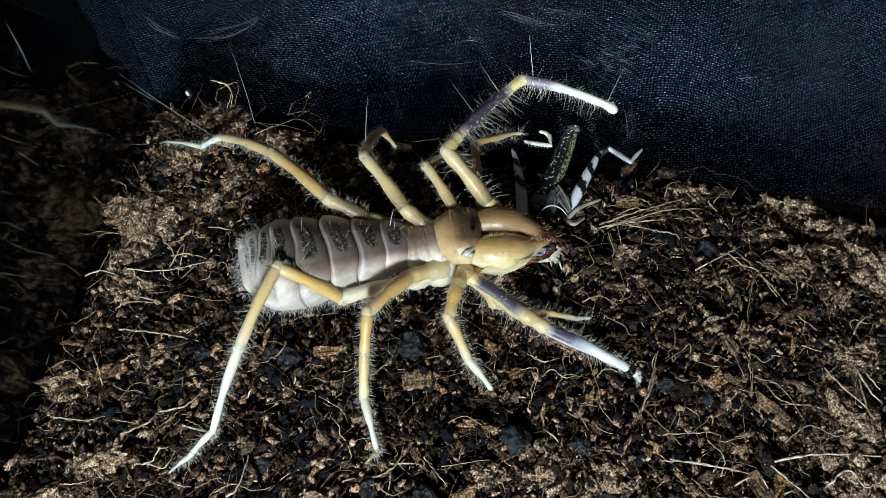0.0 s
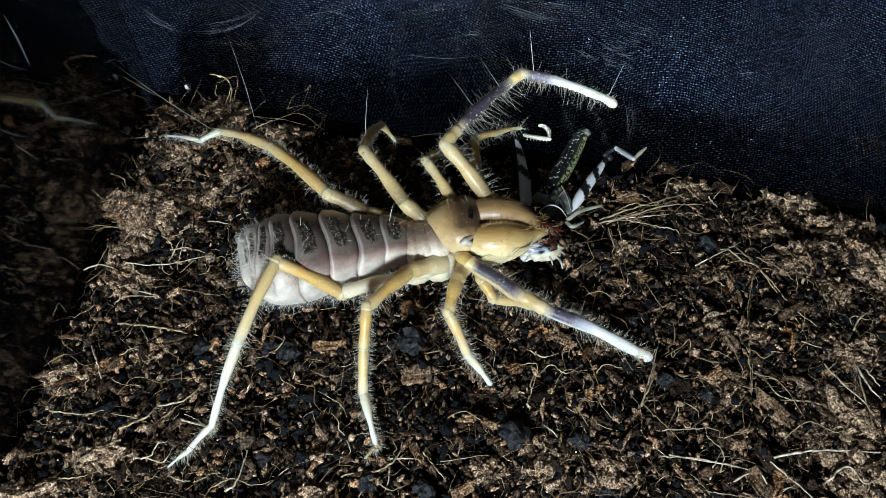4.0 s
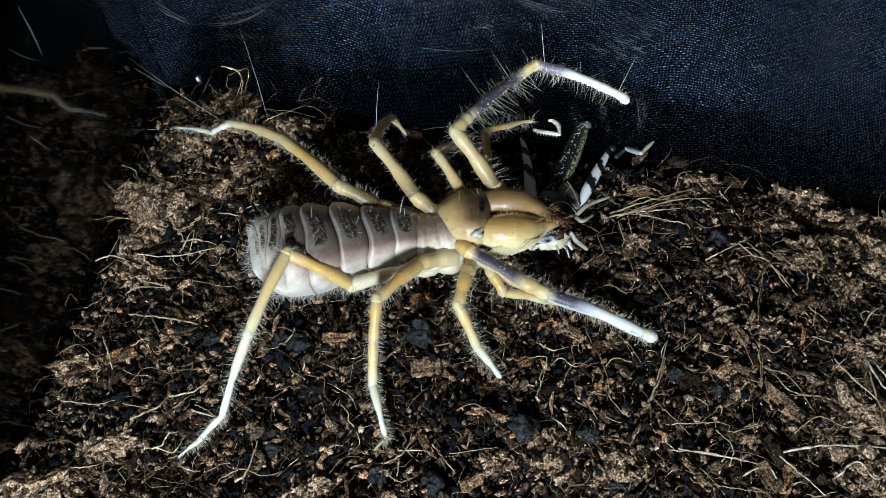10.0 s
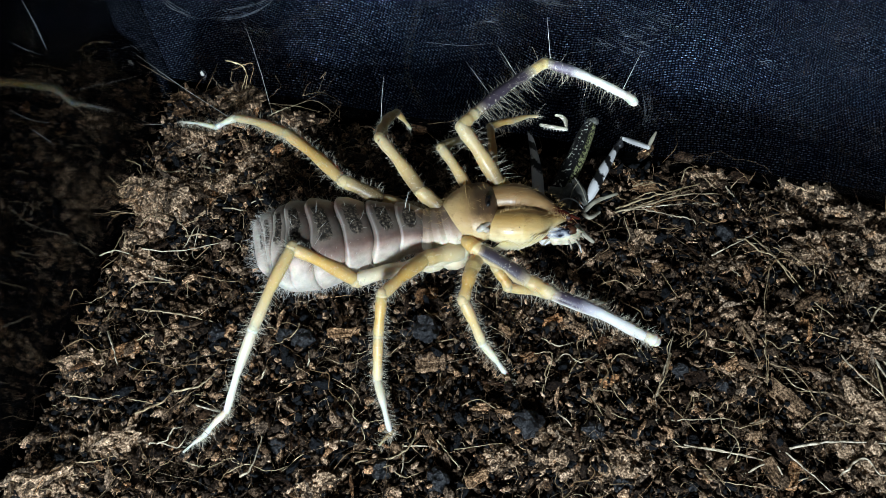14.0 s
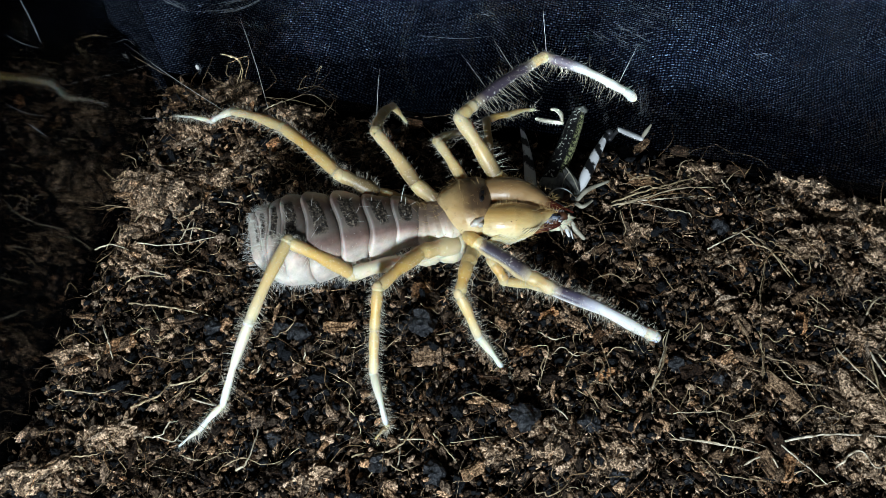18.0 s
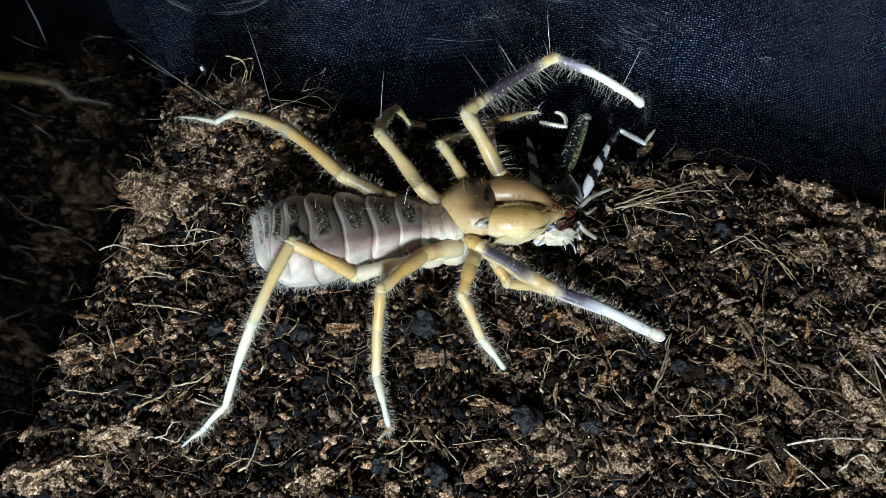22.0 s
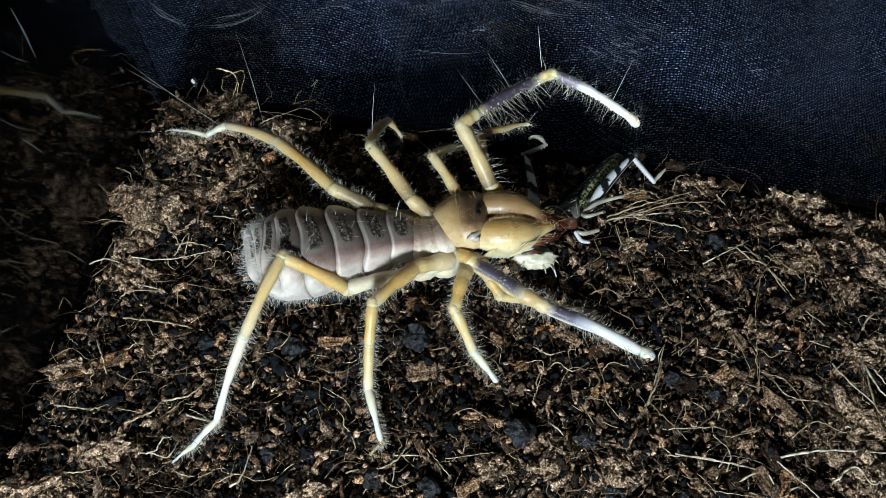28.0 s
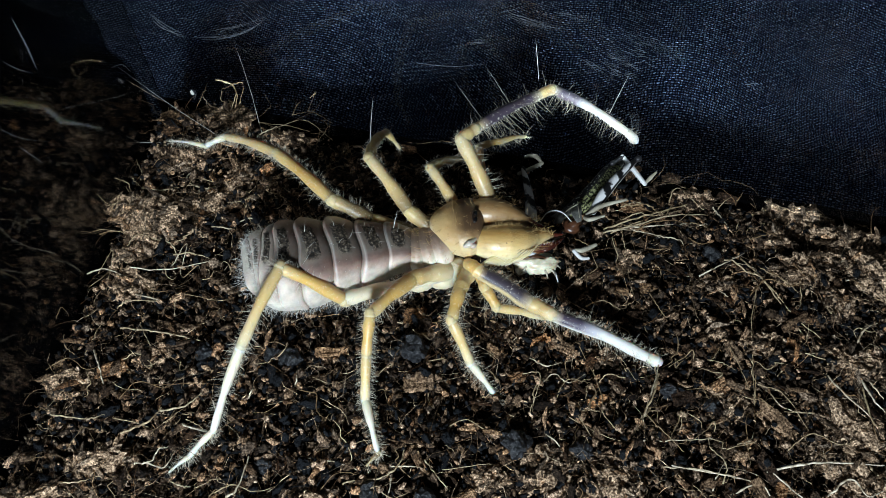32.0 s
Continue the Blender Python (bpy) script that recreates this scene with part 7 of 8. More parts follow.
ridge = smooth_path([(6.63, -3.70, 13.10), (9.16, -2.99, 13.30), (11.60, -2.96, 12.40), (14.14, -2.76, 11.10), (16.28, -2.52, 10.10)], 52)
v, f, _ = hairs(ridge, rng.normal(0, 0.22, (52, 3)) + facing(0.1, 0.75, 0.55), rng.uniform(0.55, 1.25, 52), 0.05, 0.2)
spider_part("ridge_bristles", (v, f, {}), HAIR_AMBER, JAW_NEAR)
v, f, _ = comb([(7.0, 1.9, 12.6), (9.6, 1.9, 12.6), (12.4, 1.0, 11.8), (15.6, -0.3, 10.4)], 44, facing(0.15, 0.9, 0.3), 1.2, 0.032, 0.25, 0.15)
spider_part("ridge_bristles", (v, f, {}), HAIR_AMBER, JAW_FAR)

# long sensing hairs
LONG = [((-28.45, 18.35, 8.00), (-30.23, 25.48, 22.00)), ((-10.58, 11.06, 14.00), (-9.88, 13.58, 24.00)), ((-35.35, 18.23, 7.00), (-54.04, 30.17, 9.00)), ((14.57, 21.97, 17.00), (13.44, 24.28, 24.00)), ((-43.75, 20.21, 3.00), (-50.62, 18.97, 4.00)),
        ((25.34, 17.91, 14.00), (28.63, 23.65, 18.00)), ((10.10, 16.80, 17.00), (6.38, 20.25, 22.00)), ((-6.61, -3.00, 14.00), (-6.11, -1.69, 17.00)), ((7.12, 12.84, 16.00), (1.32, 19.04, 20.00))]
v, f, _ = hairs([a for a, b in LONG], [np.subtract(b, a) for a, b in LONG], [np.linalg.norm(np.subtract(b, a)) for a, b in LONG], 0.045, 0.04)
spider_part("sensing_hairs", (v, f, {}), HAIR_WHITE)

# ---- the locust that it eats ----
LOCUST = thing("locust_remains", (0, 0, 0), "torn black, white and green young locust in the jaws", "locust")


def locust_part(name, shape, mat, parent=None, label=""):
    return part(name, as_mesh(name, shape, mat), parent or LOCUST, label)


ABDO = locust_part("abdomen", loft([(16.60, 6.60, 4.50), (18.35, 9.13, 4.80), (20.45, 12.25, 5.40), (22.28, 15.27, 6.20), (23.20, 16.78, 6.40)], [1.5, 1.55, 1.45, 1.25, 0.95], [1.2, 1.35, 1.35, 1.2, 0.85], 30, 26, bluff=0.5), MOTTLE, None, "mottled green-black abdomen")
locust_part("thorax", ball((17.73, 4.62, 4.00), (1.5, 1.7, 1.1), 12, 16, 0.5, 3), BROWN, ABDO)
for pts, w, h in (([(19.29, 5.58, 6.00), (17.11, 4.66, 6.30), (14.82, 6.23, 5.50)], [0.5, 1.25, 0.7], [0.10, 0.12, 0.08]), ([(18.86, 6.97, 6.20), (19.24, 4.41, 6.40), (19.78, 2.60, 5.60)], [0.5, 0.9, 0.4], [0.10, 0.12, 0.08]), ([(18.0, 6.3, 6.4), (17.2, 4.0, 6.6), (16.6, 2.2, 6.2)], [0.35, 0.9, 0.8], [0.08, 0.10, 0.08])):
    locust_part("wing_pad", loft(pts, w, h, 16, 14), LOC_GREY, ABDO, "translucent grey wing pad")
for pts in ([(19.3, 6.2, 6.6), (18.2, 4.9, 6.8), (17.4, 3.2, 6.9)], [(18.9, 7.1, 6.5), (19.5, 5.0, 6.7), (19.9, 3.0, 6.0)]):
    locust_part("vein", rod(pts, [0.07, 0.09, 0.05], 12, 6), LOC_PALE, ABDO)
locust_part("tail_tip", ball((23.55, 17.05, 6.60), (0.95, 0.75, 0.7), 12, 16, 0.35, 6), LOC_GREY, ABDO, "blunt grey tail tip")
locust_part("curled_thread", rod([(14.60, 1.30, 7.60), (15.60, 2.20, 8.20), (16.90, 2.55, 8.20), (18.17, 2.18, 7.60), (19.10, 1.41, 6.50)], [0.06, 0.10, 0.11, 0.10, 0.05], 24, 7), LOC_WHITE, ABDO, "pale curled thread")
FEM = locust_part("hind_thigh", loft([(20.04, 3.36, 4.50), (21.84, 5.90, 5.20), (23.95, 8.78, 5.60), (26.47, 12.10, 5.60)], [0.55, 0.88, 0.80, 0.45], [0.6, 0.85, 0.7, 0.4], 30, 24), BANDED, None, "thick hind thigh barred black and white")
locust_part("knee", ball((27.13, 12.64, 5.60), (0.6, 0.6, 0.55), 8, 10), LOC_BLACK, FEM)
KNEE = Vector((27.29, 12.42, 5.60))
OUT = 0.74 * Vector((1, 0, 0)) + 0.67 * Vector((0, math.cos(radians(30)), 0.5))
TIBIA = locust_part("hind_shin", rod([KNEE, KNEE + OUT * 2.6, KNEE + OUT * 5.6], [0.34, 0.42, 0.36], 16, 10), LOC_WHITE, None, "chalk-white hind shin")
locust_part("shin_joint", rod([KNEE + OUT * 0.1, KNEE + 0.64 * RIGHT - 0.77 * UPWARD, KNEE + 1.28 * RIGHT - 1.54 * UPWARD], [0.36, 0.30, 0.42], 10, 10), LOC_BLACK, TIBIA, "black joint")
END = KNEE + OUT * 5.6
locust_part("foot", rod([END, END - 1.0 * RIGHT + 0.83 * UPWARD, END - 1.95 * RIGHT + 1.7 * UPWARD], [0.22, 0.34, 0.16], 12, 9), LOC_PALE, TIBIA)
for k in range(7):
    p = KNEE + OUT * (1.2 + 0.6 * k)
    locust_part("thorn", rod([p, p + 0.42 * RIGHT - 0.36 * UPWARD + 0.2 * OUT], [0.09, 0.03], 4, 5), LOC_WHITE, TIBIA)
FAR_THIGH = locust_part("hind_thigh", loft([(14.26, 6.96, 4.20), (14.12, 10.26, 5.00), (13.73, 14.17, 5.60), (13.16, 17.66, 6.00)], [0.95, 0.9, 0.62, 0.33], [0.7, 0.7, 0.5, 0.3], 26, 18), BANDED, None, "hind thigh barred black and white, in shade")
# duller cuticle than the other shin, in place of its weaker light
FAR_SHIN = locust_part("hind_shin", rod([(14.09, 18.34, 6.00), (16.05, 17.88, 6.00), (18.05, 17.70, 5.80)], [0.30, 0.36, 0.30], 10, 8), LOC_PALE, None, "whitish shin dulled for weak light")
locust_part("foot", rod([(18.04, 17.69, 5.80), (17.97, 19.28, 6.00), (17.2, 20.2, 6.0), (16.57, 20.31, 6.00)], [0.2, 0.42, 0.3, 0.24], 14, 9), LOC_PALE, FAR_SHIN)
for k in range(7):
    p = np.array((14.6 + 0.5 * k, 18.05 - 0.07 * k, 6.0))
    locust_part("thorn", rod([p, p + facing(-0.12, -0.55, 0.1)], [0.10, 0.03], 4, 5), LOC_WHITE, FAR_SHIN)
for pts, r in (([(19.49, 1.95, 5.00), (21.57, 3.37, 5.00), (25.06, 4.82, 4.00)], 0.36), ([(19.27, 1.35, 5.00), (20.07, 0.65, 5.00), (21.82, 1.84, 4.20)], 0.34)):
    locust_part("foreleg", rod(pts, [r, r, r * 0.6], 10, 8), LOC_PALE, FEM)
MORSEL = locust_part("head", ball((15.72, -4.61, 7.50), (2.9, 1.5, 1.4), 16, 20, 0.45, 5), FLESH, None, "chewed cream-coloured head")
locust_part("scrap", ball((13.60, -5.27, 7.00), (0.9, 0.7, 0.6), 10, 12, 0.5, 11), LOC_WHITE, MORSEL)
locust_part("scrap", ball((17.78, -4.86, 6.60), (0.8, 0.6, 0.6), 10, 12, 0.5, 14), FLESH, MORSEL)
locust_part("mouthpart", rod([(13.90, -4.50, 8.60), (15.52, -4.24, 8.80), (17.46, -4.26, 8.20)], [0.3, 0.4, 0.2], 10, 8), BROWN, MORSEL)
for a, b, r in (((16.29, -5.35, 7.80), (17.36, -6.44, 6.40), 0.3), ((16.95, -5.16, 7.80), (18.57, -5.95, 6.20), 0.26), ((14.15, -5.28, 8.00), (13.22, -6.21, 7.00), 0.28), ((17.66, -4.67, 7.60), (19.26, -4.86, 6.60), 0.22)):
    locust_part("shred", rod([a, (np.array(a) + np.array(b)) / 2 + (0.2, 0, 0.25), b], [r * 0.6, r * 0.65, r * 0.2], 8, 7), LOC_PALE, MORSEL)
locust_part("feeler", rod([(17.55, -4.63, 7.20), (18.46, -5.20, 6.20), (19.03, -6.23, 5.00)], [0.22, 0.18, 0.08], 10, 6), LOC_WHITE, MORSEL)
FACE = locust_part("face_plate", joined([ball((15.09, -4.87, 8.60), (2.1, 1.0, 0.9), 14, 18, 0.2, 8)]), SILVER, None, "glossy grey face plate")
locust_part("cheek", ball((17.08, -4.57, 8.40), (1.0, 0.8, 0.8), 10, 12, 0.25, 9), BROWN, FACE)
SCRAP = locust_part("foreleg", rod([(18.26, -2.03, 7.00), (18.94, -2.83, 6.40), (20.52, -3.60, 5.40)], [0.35, 0.4, 0.3], 10, 8), LOC_PALE, None, "pale torn foreleg")
locust_part("shin", rod([(18.07, -1.95, 7.20), (17.70, -3.26, 6.80), (18.21, -4.06, 6.20)], [0.3, 0.32, 0.22], 10, 8), LOC_WHITE, SCRAP)


# ---- what moves ----
def swing(pivot):
    """Poses of a part that shifts and turns about a pivot, in the plane that faces the viewer."""
    pivot = Vector(pivot) * MM

    def m(u, v, turn, tilt=0):
        lean = Matrix.Rotation(radians(tilt), 4, RIGHT * 0.67 - UPWARD * 0.74)
        return Matrix.Translation(pivot + (RIGHT * u + UPWARD * v) * MM) @ Matrix.Rotation(radians(turn), 4, TOWARD) @ lean @ Matrix.Translation(-pivot)
    return m


def rolled(rows, since, centre, degrees, nearer=0.0):
    """The same rows, rolled about the length of the locust's body from a time on."""
    c = Vector(centre) * MM
    roll = Matrix.Translation(c) @ Matrix.Rotation(radians(degrees), 4, Vector((0.54, 0.83, 0.13)).normalized()) @ Matrix.Translation(-c)
    shift = Matrix.Translation(TOWARD * nearer * MM)
    return [(t, shift @ p @ roll if t >= since else p) for t, p in rows]


def motions():
    m = swing((1.30, -2.87, 10.00))
    walk(HEAD, [(0, m(-0.32, -0.90, -0.0)), (0.5, m(0.39, -0.57, -0.0)), (1, m(0.03, 0.65, -0.0)), (1.5, m(-0.41, 1.04, -0.0)), (2, m(-0.31, 0.79, -0.0)), (2.5, m(-0.38, 0.94, -0.0)), (3, m(0.21, 0.59, -0.0)), (3.5, m(-0.25, -0.02, -0.0)), (5.5, m(-0.74, 0.10, -0.0)), (6, m(-0.06, 0.06, -0.0)), (6.5, m(0.15, 0.83, -0.0)), (7, m(-0.59, 0.21, -0.0)), (7.5, m(0.02, 0.11, -0.0)), (8, m(0.15, 0.71, -0.0)), (8.5, m(0.19, 0.22, -0.0)), (9, m(0.00, -0.00, -0.0)), (9.5, m(0.19, 0.24, -0.0)), (10, m(-0.44, 0.06, -0.0)), (10.5, m(-0.66, -0.38, -0.0)), (11, m(-0.69, -0.16, -0.0)), (11.5, m(-1.09, -0.34, -0.0)), (12, m(-0.21, 0.17, -0.0)), (12.5, m(-0.32, 0.58, -0.0)), (13, m(-0.39, 0.26, -0.0)), (13.5, m(-0.28, -0.11, -0.0)), (14, m(-0.31, 0.17, -0.0)), (14.5, m(-0.66, -0.17, -0.0)), (16.5, m(-0.58, 0.06, -0.0)), (17, m(-0.42, -0.08, -0.0)), (17.5, m(-0.74, 0.27, -0.0)), (18, m(-0.62, -0.00, -0.0)), (18.5, m(-0.88, -0.04, -0.0)), (19, m(-0.59, 0.42, -0.0)), (19.5, m(-0.37, 0.03, -0.0)), (20, m(-0.47, 0.12, -0.0)), (20.5, m(-0.44, 0.19, -0.0)), (21, m(-0.56, 0.28, -0.0)), (21.5, m(-0.84, 0.13, -0.0)), (22, m(-0.48, 0.21, -0.0)), (22.5, m(-0.85, 0.81, -0.0)), (23, m(-0.80, 0.12, -0.0)), (23.5, m(-1.48, -0.17, -0.0)), (24, m(-0.92, 0.32, -0.0)), (24.5, m(-0.96, 0.83, -0.0)), (25, m(-0.73, 0.13, -0.0)), (25.5, m(-1.07, -0.05, -0.0)), (27.5, m(-1.01, 0.15, -0.0)), (28, m(-0.43, 0.13, -0.0)), (28.5, m(-0.74, 0.30, -0.0)), (29, m(-0.42, 0.06, -0.0)), (29.5, m(-0.71, -0.16, -0.0)), (30, m(-0.10, 0.18, -0.0)), (30.5, m(-0.08, 0.63, -0.0)), (31, m(-0.07, 0.28, -0.0)), (31.5, m(-0.16, 0.17, -0.0)), (32, m(-0.55, 0.74, -0.0))])
    m = swing((6.16, 0.65, 12.00))
    walk(JAW_FAR, [(0, m(0.19, -0.90, -0.0)), (0.5, m(0.20, -0.52, -0.0)), (1, m(-0.04, 0.27, -0.0)), (1.5, m(-0.54, 0.64, -0.0)), (2, m(-0.25, 0.59, -0.0)), (2.5, m(-0.45, 0.67, -0.0)), (3, m(0.26, 0.26, -0.0)), (3.5, m(-0.00, -0.15, -0.0)), (5.5, m(-0.29, 0.04, -0.0)), (6, m(-0.03, 0.05, -0.0)), (6.5, m(0.12, 0.57, -0.0)), (7, m(-0.31, 0.11, -0.0)), (7.5, m(-0.11, 0.04, -0.0)), (8, m(-0.05, 0.57, -0.0)), (8.5, m(0.28, 0.12, -0.0)), (9, m(0.00, -0.00, -0.0)), (9.5, m(0.18, 0.15, -0.0)), (10, m(-0.17, 0.11, -0.0)), (10.5, m(-0.29, -0.17, -0.0)), (11, m(-0.38, -0.19, -0.0)), (11.5, m(-0.52, -0.28, -0.0)), (12, m(-0.16, 0.10, -0.0)), (12.5, m(-0.46, 0.52, -0.0)), (13, m(-0.14, 0.16, -0.0)), (13.5, m(-0.07, -0.08, -0.0)), (14, m(-0.11, 0.05, -0.0)), (14.5, m(-0.43, -0.13, -0.0)), (16.5, m(-0.37, 0.07, -0.0)), (17, m(-0.15, -0.01, -0.0)), (17.5, m(-0.38, 0.11, -0.0)), (18, m(-0.42, 0.06, -0.0)), (18.5, m(-0.45, -0.01, -0.0)), (19, m(-0.55, 0.33, -0.0)), (19.5, m(-0.10, 0.01, -0.0)), (20, m(-0.27, 0.35, -0.0)), (20.5, m(-0.18, 0.36, -0.0)), (21, m(-0.53, 0.29, -0.0)), (21.5, m(-0.61, 0.17, -0.0)), (22, m(-0.54, 0.42, -0.0)), (22.5, m(-1.03, 0.91, -0.0)), (23, m(0.10, -0.02, -0.0)), (23.5, m(-0.93, 0.09, -0.0)), (24, m(-1.00, 0.55, -0.0)), (24.5, m(-1.04, 0.88, -0.0)), (25, m(-0.40, 0.21, -0.0)), (25.5, m(-0.67, 0.15, -0.0)), (27.5, m(-1.14, 0.32, -0.0)), (28, m(-0.41, 0.23, -0.0)), (28.5, m(-0.69, 0.50, -0.0)), (29, m(-0.87, 0.23, -0.0)), (29.5, m(-1.23, 0.07, -0.0)), (30, m(-1.09, 0.16, -0.0)), (30.5, m(-1.10, 0.79, -0.0)), (31, m(-1.19, 0.35, -0.0)), (31.5, m(-1.40, 0.20, -0.0)), (32, m(-1.92, 0.87, -0.0))])
    m = swing((6.07, -4.41, 11.00))
    walk(JAW_NEAR, [(0, m(-0.32, -0.90, 0.0)), (0.5, m(0.39, -0.57, 0.0)), (1, m(0.03, 0.65, 0.0)), (1.5, m(-0.41, 1.04, 0.0)), (2, m(-0.31, 0.79, 0.0)), (2.5, m(-0.38, 0.94, 0.0)), (3, m(0.21, 0.59, 0.0)), (3.5, m(-0.25, -0.02, 0.0)), (5.5, m(-0.67, 0.17, -0.0)), (6, m(0.04, 0.18, -0.0)), (6.5, m(0.44, 0.77, -0.0)), (7, m(-0.43, 0.18, -0.0)), (7.5, m(0.20, 0.11, -0.0)), (8, m(0.46, 0.71, -0.0)), (8.5, m(0.02, 0.38, -0.0)), (9, m(0.00, -0.00, -0.0)), (9.5, m(0.31, 0.34, -0.0)), (10, m(-0.41, 0.23, -0.0)), (10.5, m(-0.53, -0.11, -0.0)), (11, m(-0.57, -0.12, -0.0)), (11.5, m(-1.09, -0.29, -0.0)), (12, m(-0.02, 0.15, -0.0)), (12.5, m(-0.01, 0.51, -0.0)), (13, m(-0.33, 0.42, -0.0)), (13.5, m(-0.20, 0.12, -0.0)), (14, m(-0.16, 0.31, -0.0)), (14.5, m(-0.67, 0.00, -0.0)), (16.5, m(-0.62, 0.26, -0.0)), (17, m(-0.27, 0.12, -0.0)), (17.5, m(-0.69, 0.43, -0.0)), (18, m(-0.73, 0.19, -0.0)), (18.5, m(-0.76, -0.01, -0.0)), (19, m(-0.35, 0.46, -0.0)), (19.5, m(-0.28, 0.33, -0.0)), (20, m(-0.51, 0.48, -0.0)), (20.5, m(-0.29, 0.30, -0.0)), (21, m(-0.45, 0.42, -0.0)), (21.5, m(-0.72, 0.31, -0.0)), (22, m(-0.26, 0.42, -0.0)), (22.5, m(-0.58, 0.98, -0.0)), (23, m(-0.85, 0.42, -0.0)), (23.5, m(-1.36, -0.03, -0.0)), (24, m(-0.80, 0.56, -0.0)), (24.5, m(-0.77, 1.07, -0.0)), (25, m(-0.83, 0.53, -0.0)), (25.5, m(-1.04, 0.02, -0.0)), (27.5, m(-1.07, 0.33, -0.0)), (28, m(-0.46, 0.37, -0.0)), (28.5, m(-0.68, 0.57, -0.0)), (29, m(-0.47, 0.37, -0.0)), (29.5, m(-0.84, 0.08, -0.0)), (30, m(-0.05, 0.30, -0.0)), (30.5, m(0.12, 0.74, -0.0)), (31, m(-0.03, 0.42, -0.0)), (31.5, m(-0.18, 0.34, -0.0)), (32, m(-0.31, 0.88, -0.0))])
    m = swing((4.77, -7.74, 12.00))
    walk(PALP_NEAR, [(0, m(0.20, -2.90, -7.6)), (0.5, m(-0.72, -1.12, -5.8)), (1, m(-0.11, -1.47, -6.1)), (1.5, m(0.29, -1.37, -4.2)), (2, m(0.16, -1.50, -4.8)), (2.5, m(0.34, -1.32, -4.8)), (3, m(0.04, -1.55, -5.5)), (3.5, m(-0.14, -1.41, -5.4)), (5.5, m(-0.07, -1.13, -1.6)), (6, m(0.12, -0.75, -0.6)), (6.5, m(0.39, -0.63, -1.9)), (7, m(0.04, -0.60, -0.7)), (7.5, m(0.78, -0.62, -0.7)), (8, m(0.67, -0.42, -0.3)), (8.5, m(0.72, -0.26, 0.4)), (9, m(0.00, -0.00, -0.0)), (9.5, m(0.13, -0.20, -1.0)), (10, m(-1.49, -0.80, -2.0)), (10.5, m(-1.62, -0.96, -3.0)), (11, m(-1.20, -0.58, -2.3)), (11.5, m(-1.50, -0.80, -1.9)), (12, m(-1.00, -0.29, -2.1)), (12.5, m(-0.51, -0.25, -2.5)), (13, m(-0.38, -0.60, -2.4)), (13.5, m(-0.49, -0.56, -2.7)), (14, m(-1.40, -0.95, -4.2)), (14.5, m(-1.12, -1.05, -3.6)), (16.5, m(-0.38, -0.80, -2.7)), (17, m(-0.85, -0.89, -4.7)), (17.5, m(-1.17, -1.39, -5.1)), (18, m(-0.68, -1.14, -4.6)), (18.5, m(-1.07, -1.52, -4.5)), (19, m(-0.32, -0.83, -4.2)), (19.5, m(-0.13, -1.41, -4.0)), (20, m(0.11, -1.21, -2.5)), (20.5, m(-0.77, -1.47, -3.0)), (21, m(-0.06, -0.88, -2.8)), (21.5, m(-0.08, -1.08, -3.2)), (22, m(-0.82, -1.37, -2.9)), (22.5, m(0.08, -0.34, -2.1)), (23, m(0.26, -1.26, -3.1)), (23.5, m(-0.88, -1.22, -4.0)), (24, m(-1.23, -1.21, -2.6)), (24.5, m(-0.40, -1.09, -3.2)), (25, m(0.01, -1.79, -3.1)), (25.5, m(-0.62, -1.85, -4.0)), (27.5, m(-0.66, -1.58, -3.3)), (28, m(-0.87, -1.62, -4.6)), (28.5, m(-0.07, -0.73, -3.3)), (29, m(-0.02, -1.34, -3.7)), (29.5, m(0.11, -1.45, -3.4)), (30, m(0.77, -1.67, -4.8)), (30.5, m(0.76, -1.53, -4.9)), (31, m(0.74, -1.71, -4.3)), (31.5, m(0.53, -1.77, -4.3)), (32, m(0.48, -1.33, -3.4))])
    m = swing((5.38, 3.88, 13.00))
